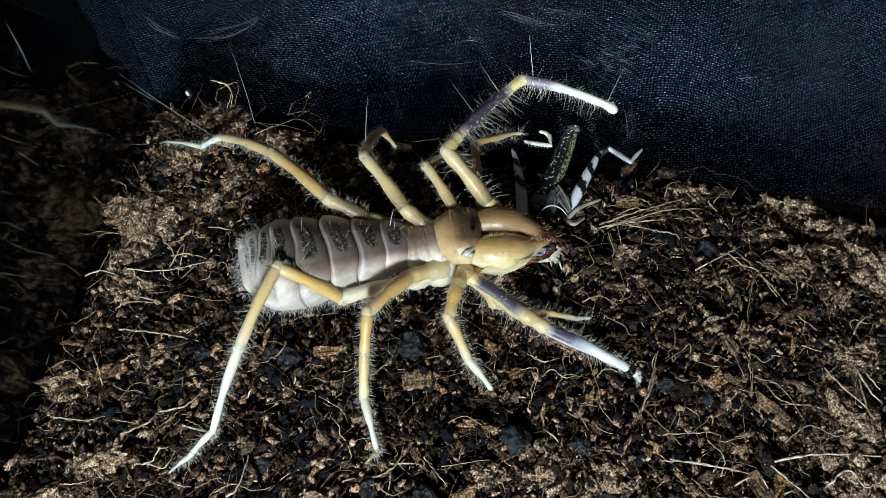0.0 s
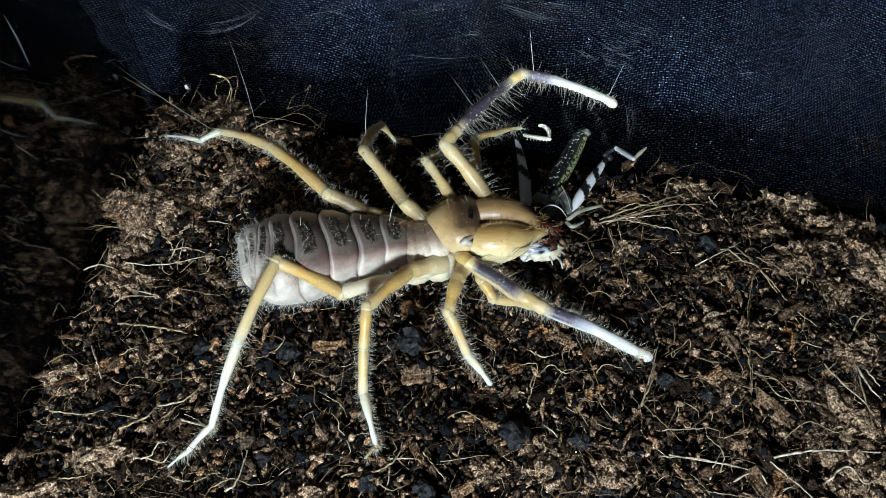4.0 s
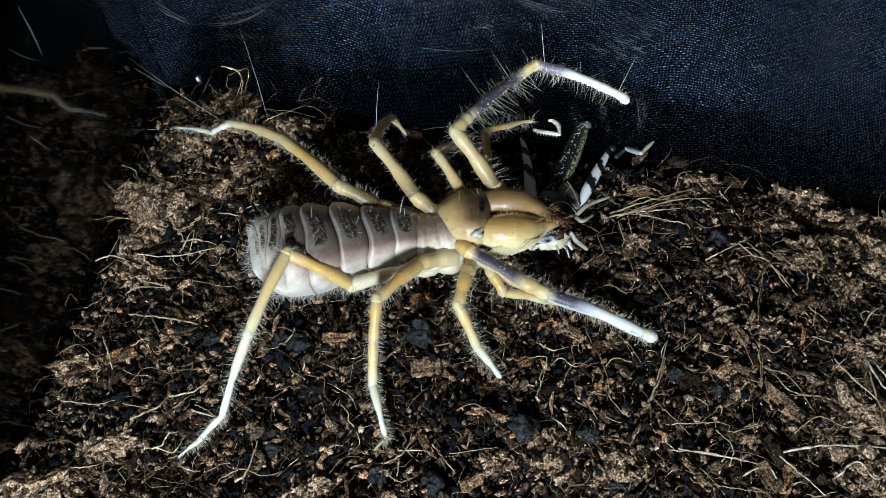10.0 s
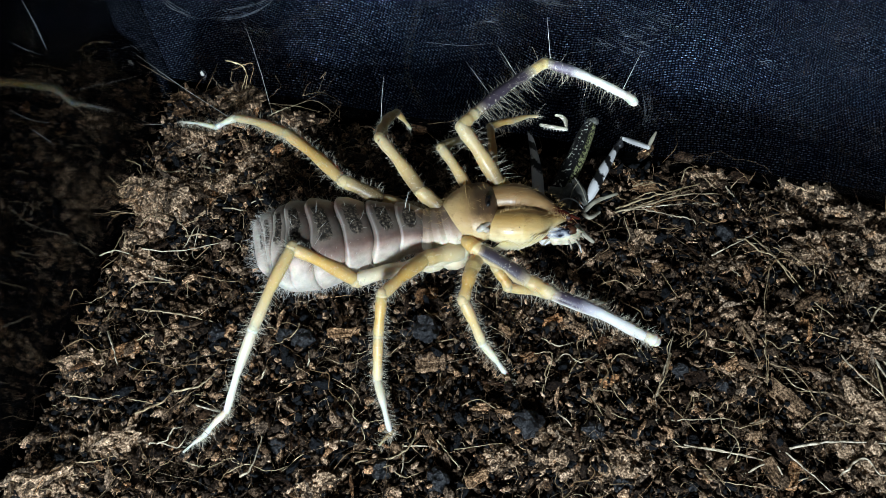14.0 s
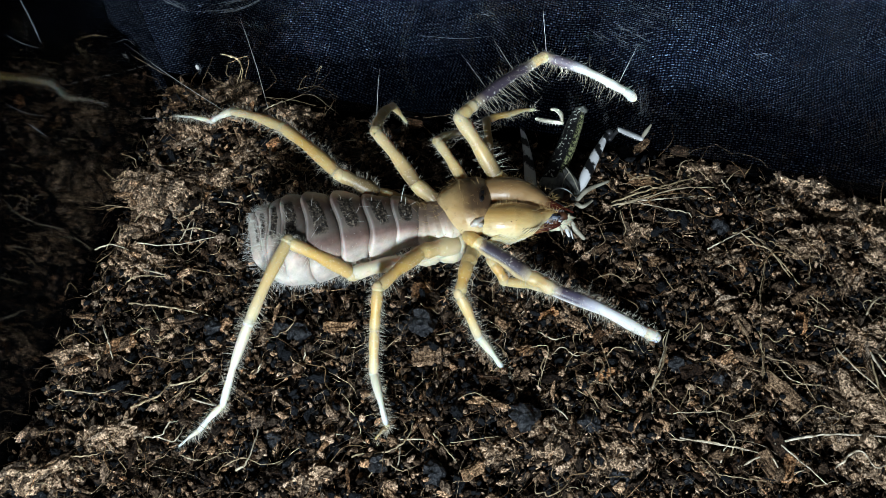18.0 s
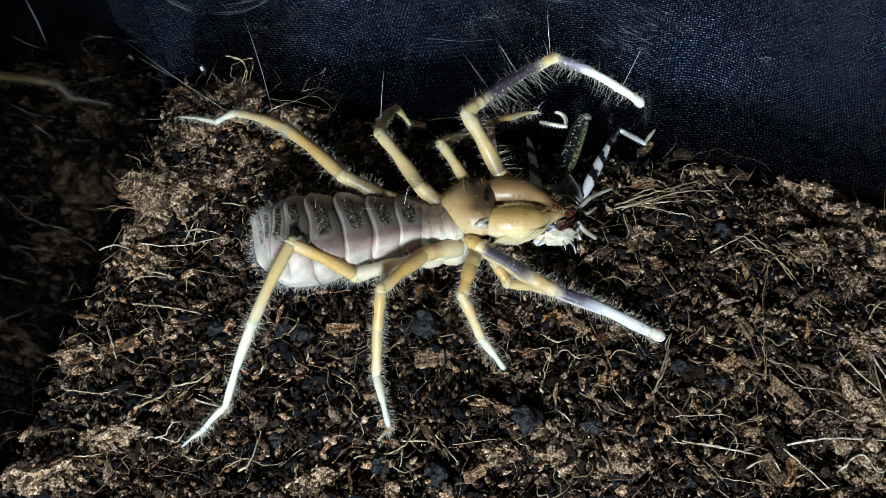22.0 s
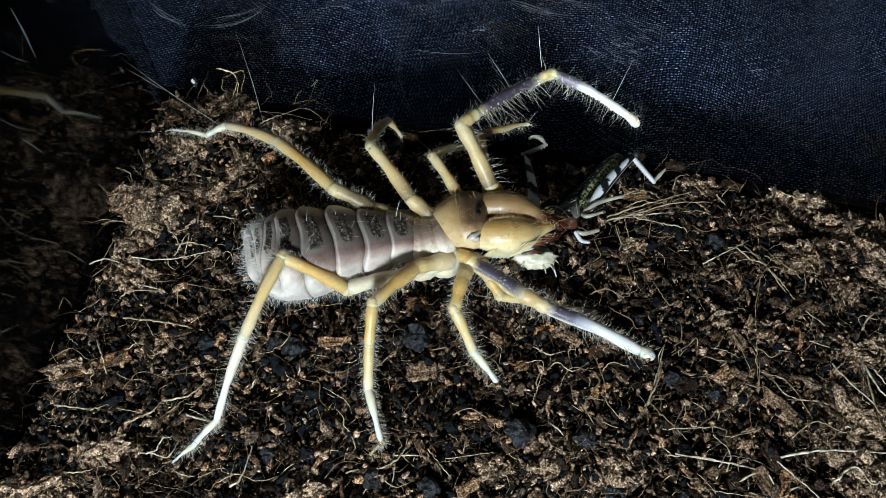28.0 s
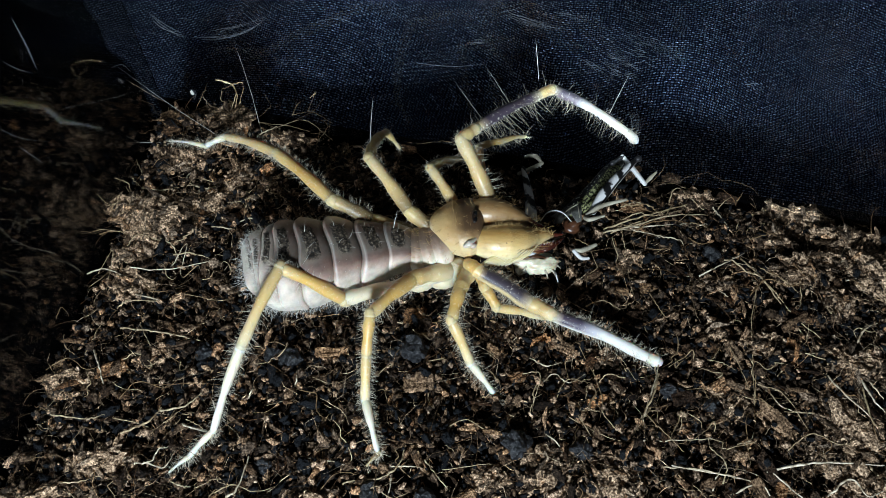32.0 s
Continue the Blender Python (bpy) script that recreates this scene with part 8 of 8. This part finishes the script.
    walk(PALP_FAR, [(0, m(0.45, -0.65, 3.9)), (0.5, m(0.31, -0.54, 3.2)), (1, m(0.40, -0.62, 3.8)), (1.5, m(0.38, -0.63, 3.5)), (2, m(0.29, -0.43, 3.4)), (2.5, m(0.33, -0.50, 3.4)), (3, m(0.38, -0.65, 3.8)), (3.5, m(0.33, -0.59, 3.9)), (5.5, m(0.18, -0.36, 3.2)), (6, m(0.07, -0.38, 3.1)), (6.5, m(0.39, -0.52, 2.7)), (7, m(0.23, -0.37, 2.1)), (7.5, m(0.29, -0.43, 1.1)), (8, m(0.27, -0.24, 0.0)), (8.5, m(0.18, -0.03, -0.5)), (9, m(0.00, -0.00, -0.0)), (9.5, m(0.09, -0.09, -0.1)), (10, m(-0.09, 0.10, 1.1)), (10.5, m(-0.14, -0.07, 1.1)), (11, m(-0.01, -0.18, 0.2)), (11.5, m(-0.12, -0.09, -0.2)), (12, m(-0.10, -0.13, -0.6)), (12.5, m(-0.08, -0.06, -1.9)), (13, m(-0.11, -0.06, -1.3)), (13.5, m(-0.16, -0.01, -1.0)), (14, m(-0.20, -0.12, -1.2)), (14.5, m(-0.14, -0.07, -1.2)), (16.5, m(-0.18, 0.33, -3.1)), (17, m(-0.10, 0.08, -2.2)), (17.5, m(-0.04, 0.12, -2.5)), (18, m(-0.02, 0.06, -2.5)), (18.5, m(-0.04, 0.05, -1.9)), (19, m(0.00, 0.06, -2.9)), (19.5, m(0.13, 0.06, -3.2)), (20, m(-0.14, 0.26, -1.8)), (20.5, m(-0.24, 0.37, -1.5)), (21, m(0.16, 0.48, -4.0)), (21.5, m(0.18, 0.56, -5.2)), (22, m(0.07, 0.84, -5.4)), (22.5, m(0.28, 0.88, -7.0)), (23, m(0.33, 0.81, -7.8)), (23.5, m(0.24, 0.71, -6.7)), (24, m(-0.17, 1.04, -6.6)), (24.5, m(0.34, 0.80, -7.7)), (25, m(0.21, 0.76, -7.1)), (25.5, m(0.12, 0.86, -6.4)), (27.5, m(0.04, 0.87, -7.5)), (28, m(0.15, 0.82, -8.4)), (28.5, m(0.30, 0.64, -8.6)), (29, m(0.20, 0.85, -9.0)), (29.5, m(0.38, 0.45, -7.4)), (30, m(0.67, 0.28, -9.0)), (30.5, m(0.70, 0.28, -9.0)), (31, m(0.41, 0.25, -8.1)), (31.5, m(0.61, 0.19, -9.0)), (32, m(0.42, 0.48, -9.0))])
    m = swing((19.80, 2.66, 5.00))
    walk(FEM, rolled([(0, m(0.28, 1.87, 9.1)), (0.5, m(0.06, 2.06, 7.6)), (1, m(0.24, 1.76, 9.1)), (1.5, m(0.25, 1.72, 7.6)), (2, m(0.58, 1.37, 6.1)), (2.5, m(0.91, 1.20, 10.2)), (3, m(0.83, 1.16, 7.7)), (3.5, m(0.39, 1.07, 3.1)), (5.5, m(0.16, 0.65, 1.6)), (6, m(0.38, 0.93, 4.7)), (6.5, m(0.34, 1.20, 6.3)), (7, m(0.42, 0.59, 5.1)), (7.5, m(0.37, 0.77, 6.5)), (8, m(0.64, 0.44, 7.9)), (8.5, m(0.46, 0.31, 1.5)), (9, m(0.00, -0.00, -0.0)), (9.5, m(0.43, 0.06, 3.3)), (10, m(0.02, 0.65, 8.0)), (10.5, m(-0.57, 0.97, 5.0)), (11, m(-0.44, 0.69, 6.5)), (11.5, m(-0.31, 0.71, 6.6)), (12, m(-0.59, 0.85, 5.2)), (12.5, m(-0.22, 0.50, 6.7)), (13, m(0.23, 0.19, 3.3)), (13.5, m(0.17, 0.14, 3.3)), (14, m(0.32, 0.43, 8.0)), (14.5, m(0.05, 0.85, 9.8)), (16.5, m(0.21, 0.27, 6.4)), (17, m(-0.07, 0.04, 3.4)), (17.5, m(-0.08, 0.62, 8.3)), (18, m(-0.26, 1.12, 10.6)), (18.5, m(-0.34, 1.12, 10.4)), (19, m(-0.54, 1.19, 10.0)), (19.5, m(0.60, 0.88, 15.2)), (20, m(0.62, 1.27, 14.7)), (20.5, m(0.57, 0.61, 16.9)), (21, m(0.50, 0.53, 17.1)), (21.5, m(0.42, 0.43, 14.9)), (22, m(-0.21, 0.49, 10.4)), (22.5, m(0.33, 0.67, 14.0)), (23, m(2.30, -0.41, 7.2)), (23.5, m(1.75, -0.39, 3.7)), (24, m(1.01, -0.15, 0.4)), (24.5, m(1.12, 0.04, 2.3)), (25, m(1.17, 0.54, -1.6)), (25.5, m(1.31, 0.22, -3.1)), (27.5, m(1.78, 1.34, -3.1)), (28, m(1.79, 1.29, -3.1)), (28.5, m(1.41, 2.07, -3.1)), (29, m(2.50, 1.57, -3.1)), (29.5, m(2.58, 1.57, -3.1)), (30, m(2.39, 2.51, -3.1)), (30.5, m(2.25, 2.71, -3.1)), (31, m(2.96, 2.93, -3.1)), (31.5, m(2.38, 2.88, -3.1)), (32, m(2.63, 2.58, -3.1))], 23, (21.84, 5.90, 5.20), -38, 1.2))
    walk(ABDO, rolled([(0, m(0.28, 1.87, 9.1)), (0.5, m(0.06, 2.06, 7.6)), (1, m(0.24, 1.76, 9.1)), (1.5, m(0.25, 1.72, 7.6)), (2, m(0.58, 1.37, 6.1)), (2.5, m(0.91, 1.20, 10.2)), (3, m(0.83, 1.16, 7.7)), (3.5, m(0.39, 1.07, 3.1)), (5.5, m(0.16, 0.65, 1.6)), (6, m(0.38, 0.93, 4.7)), (6.5, m(0.34, 1.20, 6.3)), (7, m(0.42, 0.59, 5.1)), (7.5, m(0.37, 0.77, 6.5)), (8, m(0.64, 0.44, 7.9)), (8.5, m(0.46, 0.31, 1.5)), (9, m(0.00, 0.00, 0.0)), (9.5, m(0.43, 0.06, 3.3)), (10, m(0.02, 0.65, 8.0)), (10.5, m(-0.57, 0.97, 5.0)), (11, m(-0.44, 0.69, 6.5)), (11.5, m(-0.31, 0.71, 6.6)), (12, m(-0.59, 0.85, 5.2)), (12.5, m(-0.22, 0.50, 6.7)), (13, m(0.23, 0.19, 3.3)), (13.5, m(0.17, 0.14, 3.3)), (14, m(0.32, 0.43, 8.0)), (14.5, m(0.05, 0.85, 9.8)), (16.5, m(0.21, 0.27, 6.4)), (17, m(-0.07, 0.04, 3.4)), (17.5, m(-0.08, 0.62, 8.3)), (18, m(-0.26, 1.12, 10.6)), (18.5, m(-0.34, 1.12, 10.4)), (19, m(-0.54, 1.19, 10.0)), (19.5, m(0.60, 0.88, 15.2)), (20, m(0.62, 1.27, 14.7)), (20.5, m(0.57, 0.61, 16.9)), (21, m(0.50, 0.53, 17.1)), (21.5, m(0.42, 0.43, 14.9)), (22, m(-0.21, 0.49, 10.4)), (22.5, m(0.33, 0.67, 14.0)), (23, m(2.74, -3.12, -0.8)), (23.5, m(2.12, -3.23, -4.3)), (24, m(1.30, -3.12, -7.6)), (24.5, m(1.33, -3.07, -5.7)), (25, m(1.31, -2.70, -9.6)), (25.5, m(1.38, -3.15, -11.1)), (27.5, m(1.55, -2.57, -11.1)), (28, m(1.48, -2.75, -11.1)), (28.5, m(1.03, -2.10, -11.1)), (29, m(2.10, -2.63, -11.1)), (29.5, m(2.18, -2.63, -11.1)), (30, m(1.99, -1.69, -11.1)), (30.5, m(1.85, -1.49, -11.1)), (31, m(2.56, -1.27, -11.1)), (31.5, m(1.98, -1.32, -11.1)), (32, m(2.23, -1.62, -11.1))], 23, (18.35, 9.13, 4.80), -42))
    m = swing((27.29, 12.42, 5.60))
    walk(TIBIA, [(0, m(-0.26, 3.61, -90.5, 50.2)), (2.9, m(0.70, 3.20, -94.1, 54.2)), (5.8, m(0.41, 2.25, -93.6, 66.1)), (9, m(1.06, 1.42, -94.0, 73.6)), (11.6, m(-0.22, 2.40, -82.5, 64.1)), (14.5, m(-0.87, 2.61, -74.0, 49.4)), (17.5, m(-0.90, 2.64, -81.3, 55.3)), (20.4, m(-0.56, 3.73, -84.0, 47.2)), (22.5, m(-1.05, 3.05, -83.9, 47.2)), (23.3, m(2.66, -0.23, -94.1, 28.9)), (25.5, m(2.58, -0.24, -89.0, 28.3)), (27.5, m(2.33, 1.22, -91.1, 0.0)), (29.1, m(0.83, 1.75, -91.2, 0.0)), (30, m(0.51, 2.58, -96.6, 0.0)), (32, m(1.09, 3.10, -93.6, 0.0))])
    m = swing((13.79, 9.02, 4.00))
    walk(FAR_THIGH, [(0, m(-1.05, -1.03, -0.0)), (0.5, m(-1.48, -1.10, -0.0)), (1, m(-1.61, -0.88, -0.0)), (1.5, m(-1.53, -0.67, -0.0)), (2, m(-0.92, -0.28, -0.0)), (2.5, m(-1.00, -0.66, -0.0)), (3, m(-0.81, -0.22, -0.0)), (3.5, m(-0.51, -0.17, -0.0)), (5.5, m(-0.61, -0.38, -0.0)), (6, m(-0.87, -0.34, -0.0)), (6.5, m(-1.08, -0.32, -0.0)), (7, m(-0.67, -0.50, -0.0)), (7.5, m(-1.01, -0.66, -0.0)), (8, m(-0.75, -0.72, -0.0)), (8.5, m(-0.14, -0.48, -0.0)), (9, m(0.00, -0.00, -0.0)), (9.5, m(-0.23, -0.57, -0.0)), (10, m(-1.32, -1.11, -0.0)), (10.5, m(-1.46, -0.85, -0.0)), (11, m(-1.37, -1.09, -0.0)), (11.5, m(-1.26, -0.96, -0.0)), (12, m(-1.39, -0.97, -0.0)), (12.5, m(-1.23, -0.80, -0.0)), (13, m(-0.40, -0.69, -0.0)), (13.5, m(-0.50, -0.68, -0.0)), (14, m(-0.97, -1.10, -0.0)), (14.5, m(-1.37, -1.23, -0.0)), (16.5, m(-0.84, -0.95, -0.0)), (17, m(-0.56, -0.73, -0.0)), (17.5, m(-1.20, -1.33, -0.0)), (18, m(-1.52, -1.53, -0.0)), (18.5, m(-1.58, -1.53, -0.0)), (19, m(-1.68, -1.55, -0.0)), (19.5, m(-1.14, -2.06, -0.0)), (20, m(-0.74, -2.47, -0.0)), (20.5, m(-0.84, -2.53, -0.0)), (21, m(-1.17, -2.24, -0.0)), (21.5, m(-1.19, -2.08, -0.0)), (22, m(-1.13, -2.41, -0.0)), (22.5, m(-1.25, -2.17, -0.0)), (23, m(-0.18, -3.10, -0.0)), (23.5, m(0.36, -3.21, -0.0)), (24, m(0.15, -3.27, -0.0)), (24.5, m(-0.15, -3.35, -0.0)), (28, m(-0.15, -3.41, 0.0)), (30, m(-0.15, -3.45, 0.0)), (32, m(-0.15, -3.49, 0.0))])
    m = swing((18.01, 17.55, 6.00))
    walk(FAR_SHIN, [(0, m(0.12, -0.26, -0.0)), (0.5, m(0.08, -0.36, -0.0)), (1, m(-0.04, -0.24, -0.0)), (1.5, m(-0.10, -0.19, -0.0)), (2, m(-0.12, -0.04, -0.0)), (2.5, m(-0.09, -0.18, -0.0)), (3, m(-0.16, -0.11, -0.0)), (3.5, m(-0.12, -0.05, -0.0)), (5.5, m(-0.08, -0.12, -0.0)), (6, m(-0.10, -0.09, -0.0)), (6.5, m(-0.06, -0.19, -0.0)), (7, m(-0.03, -0.12, -0.0)), (7.5, m(0.02, -0.27, -0.0)), (8, m(0.01, -0.22, -0.0)), (8.5, m(-0.02, -0.10, -0.0)), (9, m(0.00, -0.00, -0.0)), (9.5, m(0.01, -0.18, -0.0)), (10, m(-0.19, -0.33, -0.0)), (10.5, m(-0.21, -0.33, -0.0)), (11, m(-0.11, -0.32, -0.0)), (11.5, m(-0.14, -0.29, -0.0)), (12, m(-0.01, -0.30, -0.0)), (12.5, m(-0.09, -0.28, -0.0)), (13, m(-0.03, -0.18, -0.0)), (13.5, m(-0.01, -0.18, -0.0)), (14, m(0.01, -0.34, -0.0)), (14.5, m(-0.03, -0.33, -0.0)), (16.5, m(0.01, -0.21, -0.0)), (17, m(0.04, -0.10, -0.0)), (17.5, m(0.03, -0.32, -0.0)), (18, m(-0.04, -0.38, -0.0)), (18.5, m(0.04, -0.39, -0.0)), (19, m(-0.07, -0.41, -0.0)), (19.5, m(-0.04, -0.54, -0.0)), (20, m(-0.03, -0.68, -0.0)), (20.5, m(-0.00, -0.75, -0.0)), (22.5, m(0.10, -0.40, 0.0)), (23, m(-0.40, 0.10, 38.0)), (25.5, m(-0.40, -0.20, 40.0)), (28, m(-1.80, -1.60, 32.0)), (32, m(-2.00, -2.60, 34.0))])
    m = swing((15.99, -3.27, 5.00))
    walk(MORSEL, [(0, m(-0.82, 1.09, 0.0)), (0.5, m(-1.15, 1.03, 0.0)), (1, m(-1.39, 0.85, 0.0)), (1.5, m(-1.34, 0.73, 0.0)), (2, m(-1.11, 0.86, 0.0)), (2.5, m(-0.45, 0.64, 0.0)), (3, m(-1.23, 0.55, 0.0)), (3.5, m(-0.90, 0.60, 0.0)), (5.5, m(-0.22, 0.22, 0.0)), (6, m(0.12, 0.55, 0.0)), (6.5, m(-0.30, 0.47, 0.0)), (7, m(-0.16, 0.29, 0.0)), (7.5, m(0.12, 0.36, 0.0)), (8, m(0.51, 0.08, 0.0)), (8.5, m(0.11, 0.42, 0.0)), (9, m(0.00, -0.00, 0.0)), (9.5, m(-0.58, 0.72, 0.0)), (10, m(-1.15, 1.19, 0.0)), (10.5, m(-1.16, 1.20, 0.0)), (11, m(-1.21, 0.84, 0.0)), (11.5, m(-1.07, 1.06, 0.0)), (12, m(-0.96, 0.93, 0.0)), (12.5, m(-0.83, 0.85, 0.0)), (13, m(-0.80, 1.24, 0.0)), (13.5, m(-0.27, 1.14, 0.0)), (14, m(-0.17, 1.27, 0.0)), (14.5, m(-0.70, 1.63, 0.0)), (16.5, m(-0.82, 1.65, 0.0)), (17, m(-0.28, 1.38, 0.0)), (17.5, m(-0.67, 2.30, 0.0)), (18, m(-0.86, 2.35, 0.0)), (18.5, m(-0.42, 1.86, 0.0)), (19, m(-0.50, 1.81, 0.0)), (19.5, m(-1.00, 1.55, 0.0)), (20, m(-1.20, 1.30, 0.0)), (20.5, m(-1.00, 1.20, 0.0)), (21, m(-1.10, 1.30, 0.0)), (21.5, m(-1.00, 1.00, 0.0)), (22, m(-0.85, 0.60, 0.0)), (22.5, m(-0.82, 0.34, 0.0)), (23, m(-1.03, -0.23, 0.0)), (23.5, m(-1.63, -0.46, 0.0)), (24, m(-2.60, -0.67, 0.0)), (24.5, m(-2.35, -0.42, 0.0)), (25, m(-2.57, -0.55, 0.0)), (25.5, m(-2.92, -0.99, 0.0)), (27.5, m(-3.33, 0.23, 0.0)), (28, m(-2.56, -1.06, 0.0)), (28.5, m(-2.81, -0.68, 0.0)), (29, m(-2.71, -0.59, 0.0)), (29.5, m(-2.65, -0.82, 0.0)), (30, m(-1.53, -0.97, 0.0)), (30.5, m(-1.38, -0.69, 0.0)), (31, m(-1.56, -0.33, 0.0)), (31.5, m(-1.77, -0.26, 0.0)), (32, m(-1.87, -0.12, 0.0))])
    walk(FACE, [(0, m(-0.82, 1.09, 0.0)), (0.5, m(-1.15, 1.03, 0.0)), (1, m(-1.39, 0.85, 0.0)), (1.5, m(-1.34, 0.73, 0.0)), (2, m(-1.11, 0.86, 0.0)), (2.5, m(-0.45, 0.64, 0.0)), (3, m(-1.23, 0.55, 0.0)), (3.5, m(-0.90, 0.60, 0.0)), (5.5, m(-0.22, 0.22, 0.0)), (6, m(0.12, 0.55, 0.0)), (6.5, m(-0.30, 0.47, 0.0)), (7, m(-0.16, 0.29, 0.0)), (7.5, m(0.12, 0.36, 0.0)), (8, m(0.51, 0.08, 0.0)), (8.5, m(0.11, 0.42, 0.0)), (9, m(0.00, 0.00, 0.0)), (9.5, m(-0.58, 0.72, 0.0)), (10, m(-1.15, 1.19, 0.0)), (10.5, m(-1.16, 1.20, 0.0)), (11, m(-1.21, 0.84, 0.0)), (11.5, m(-1.07, 1.06, 0.0)), (12, m(-0.96, 0.93, 0.0)), (12.5, m(-0.83, 0.85, 0.0)), (13, m(-0.80, 1.24, 0.0)), (13.5, m(-0.27, 1.14, 0.0)), (14, m(-0.17, 1.27, 0.0)), (14.5, m(-0.70, 1.63, 0.0)), (16.5, m(-0.82, 1.65, 0.0)), (17, m(-0.28, 1.38, 0.0)), (17.5, m(-0.67, 2.30, 0.0)), (18, m(-0.86, 2.35, 0.0)), (18.5, m(-0.42, 1.86, 0.0)), (19, m(-0.50, 1.81, 0.0)), (19.5, m(-1.00, 1.55, 0.0)), (20, m(-1.20, 1.30, 0.0)), (20.5, m(-1.00, 1.20, 0.0)), (21, m(-1.42, 1.62, 0.0)), (21.5, m(-1.64, 1.64, 0.0)), (22, m(-1.81, 1.56, 0.0)), (22.5, m(-2.10, 1.62, 0.0)), (23, m(-2.63, 1.37, 0.0)), (23.5, m(-3.23, 1.14, 0.0)), (24, m(-4.20, 0.93, 0.0)), (24.5, m(-3.95, 1.18, 0.0)), (25, m(-4.17, 1.05, 0.0)), (25.5, m(-4.52, 0.61, 0.0)), (27.5, m(-4.93, 1.83, 0.0)), (28, m(-4.16, 0.54, 0.0)), (28.5, m(-4.41, 0.92, 0.0)), (29, m(-4.31, 1.01, 0.0)), (29.5, m(-4.25, 0.78, 0.0)), (30, m(-3.13, 0.63, 0.0)), (30.5, m(-2.98, 0.91, 0.0)), (31, m(-3.16, 1.27, 0.0)), (31.5, m(-3.37, 1.34, 0.0)), (32, m(-3.47, 1.48, 0.0))])
    m = swing((18.43, -1.43, 6.00))
    walk(SCRAP, [(0, m(-1.20, 0.60, -40.0)), (3.5, m(-1.20, 0.60, -40.0)), (9, m(0.00, 0.00, 0.0)), (13, m(0.20, 0.30, 0.0)), (18, m(-0.30, 0.20, -8.0)), (20, m(0.40, 0.10, 8.0)), (22.5, m(0.60, 0.40, 0.0)), (23, m(0.20, 0.20, -25.0)), (23.5, m(0.60, 0.20, -30.0)), (24, m(1.20, 0.60, 15.0)), (24.5, m(1.30, 0.90, 25.0)), (25.5, m(1.00, 0.60, 20.0)), (28, m(1.20, 0.90, 50.0)), (29, m(1.40, 0.60, 55.0)), (30, m(1.80, 0.80, 70.0)), (32, m(1.40, 0.00, 60.0))])


motions()
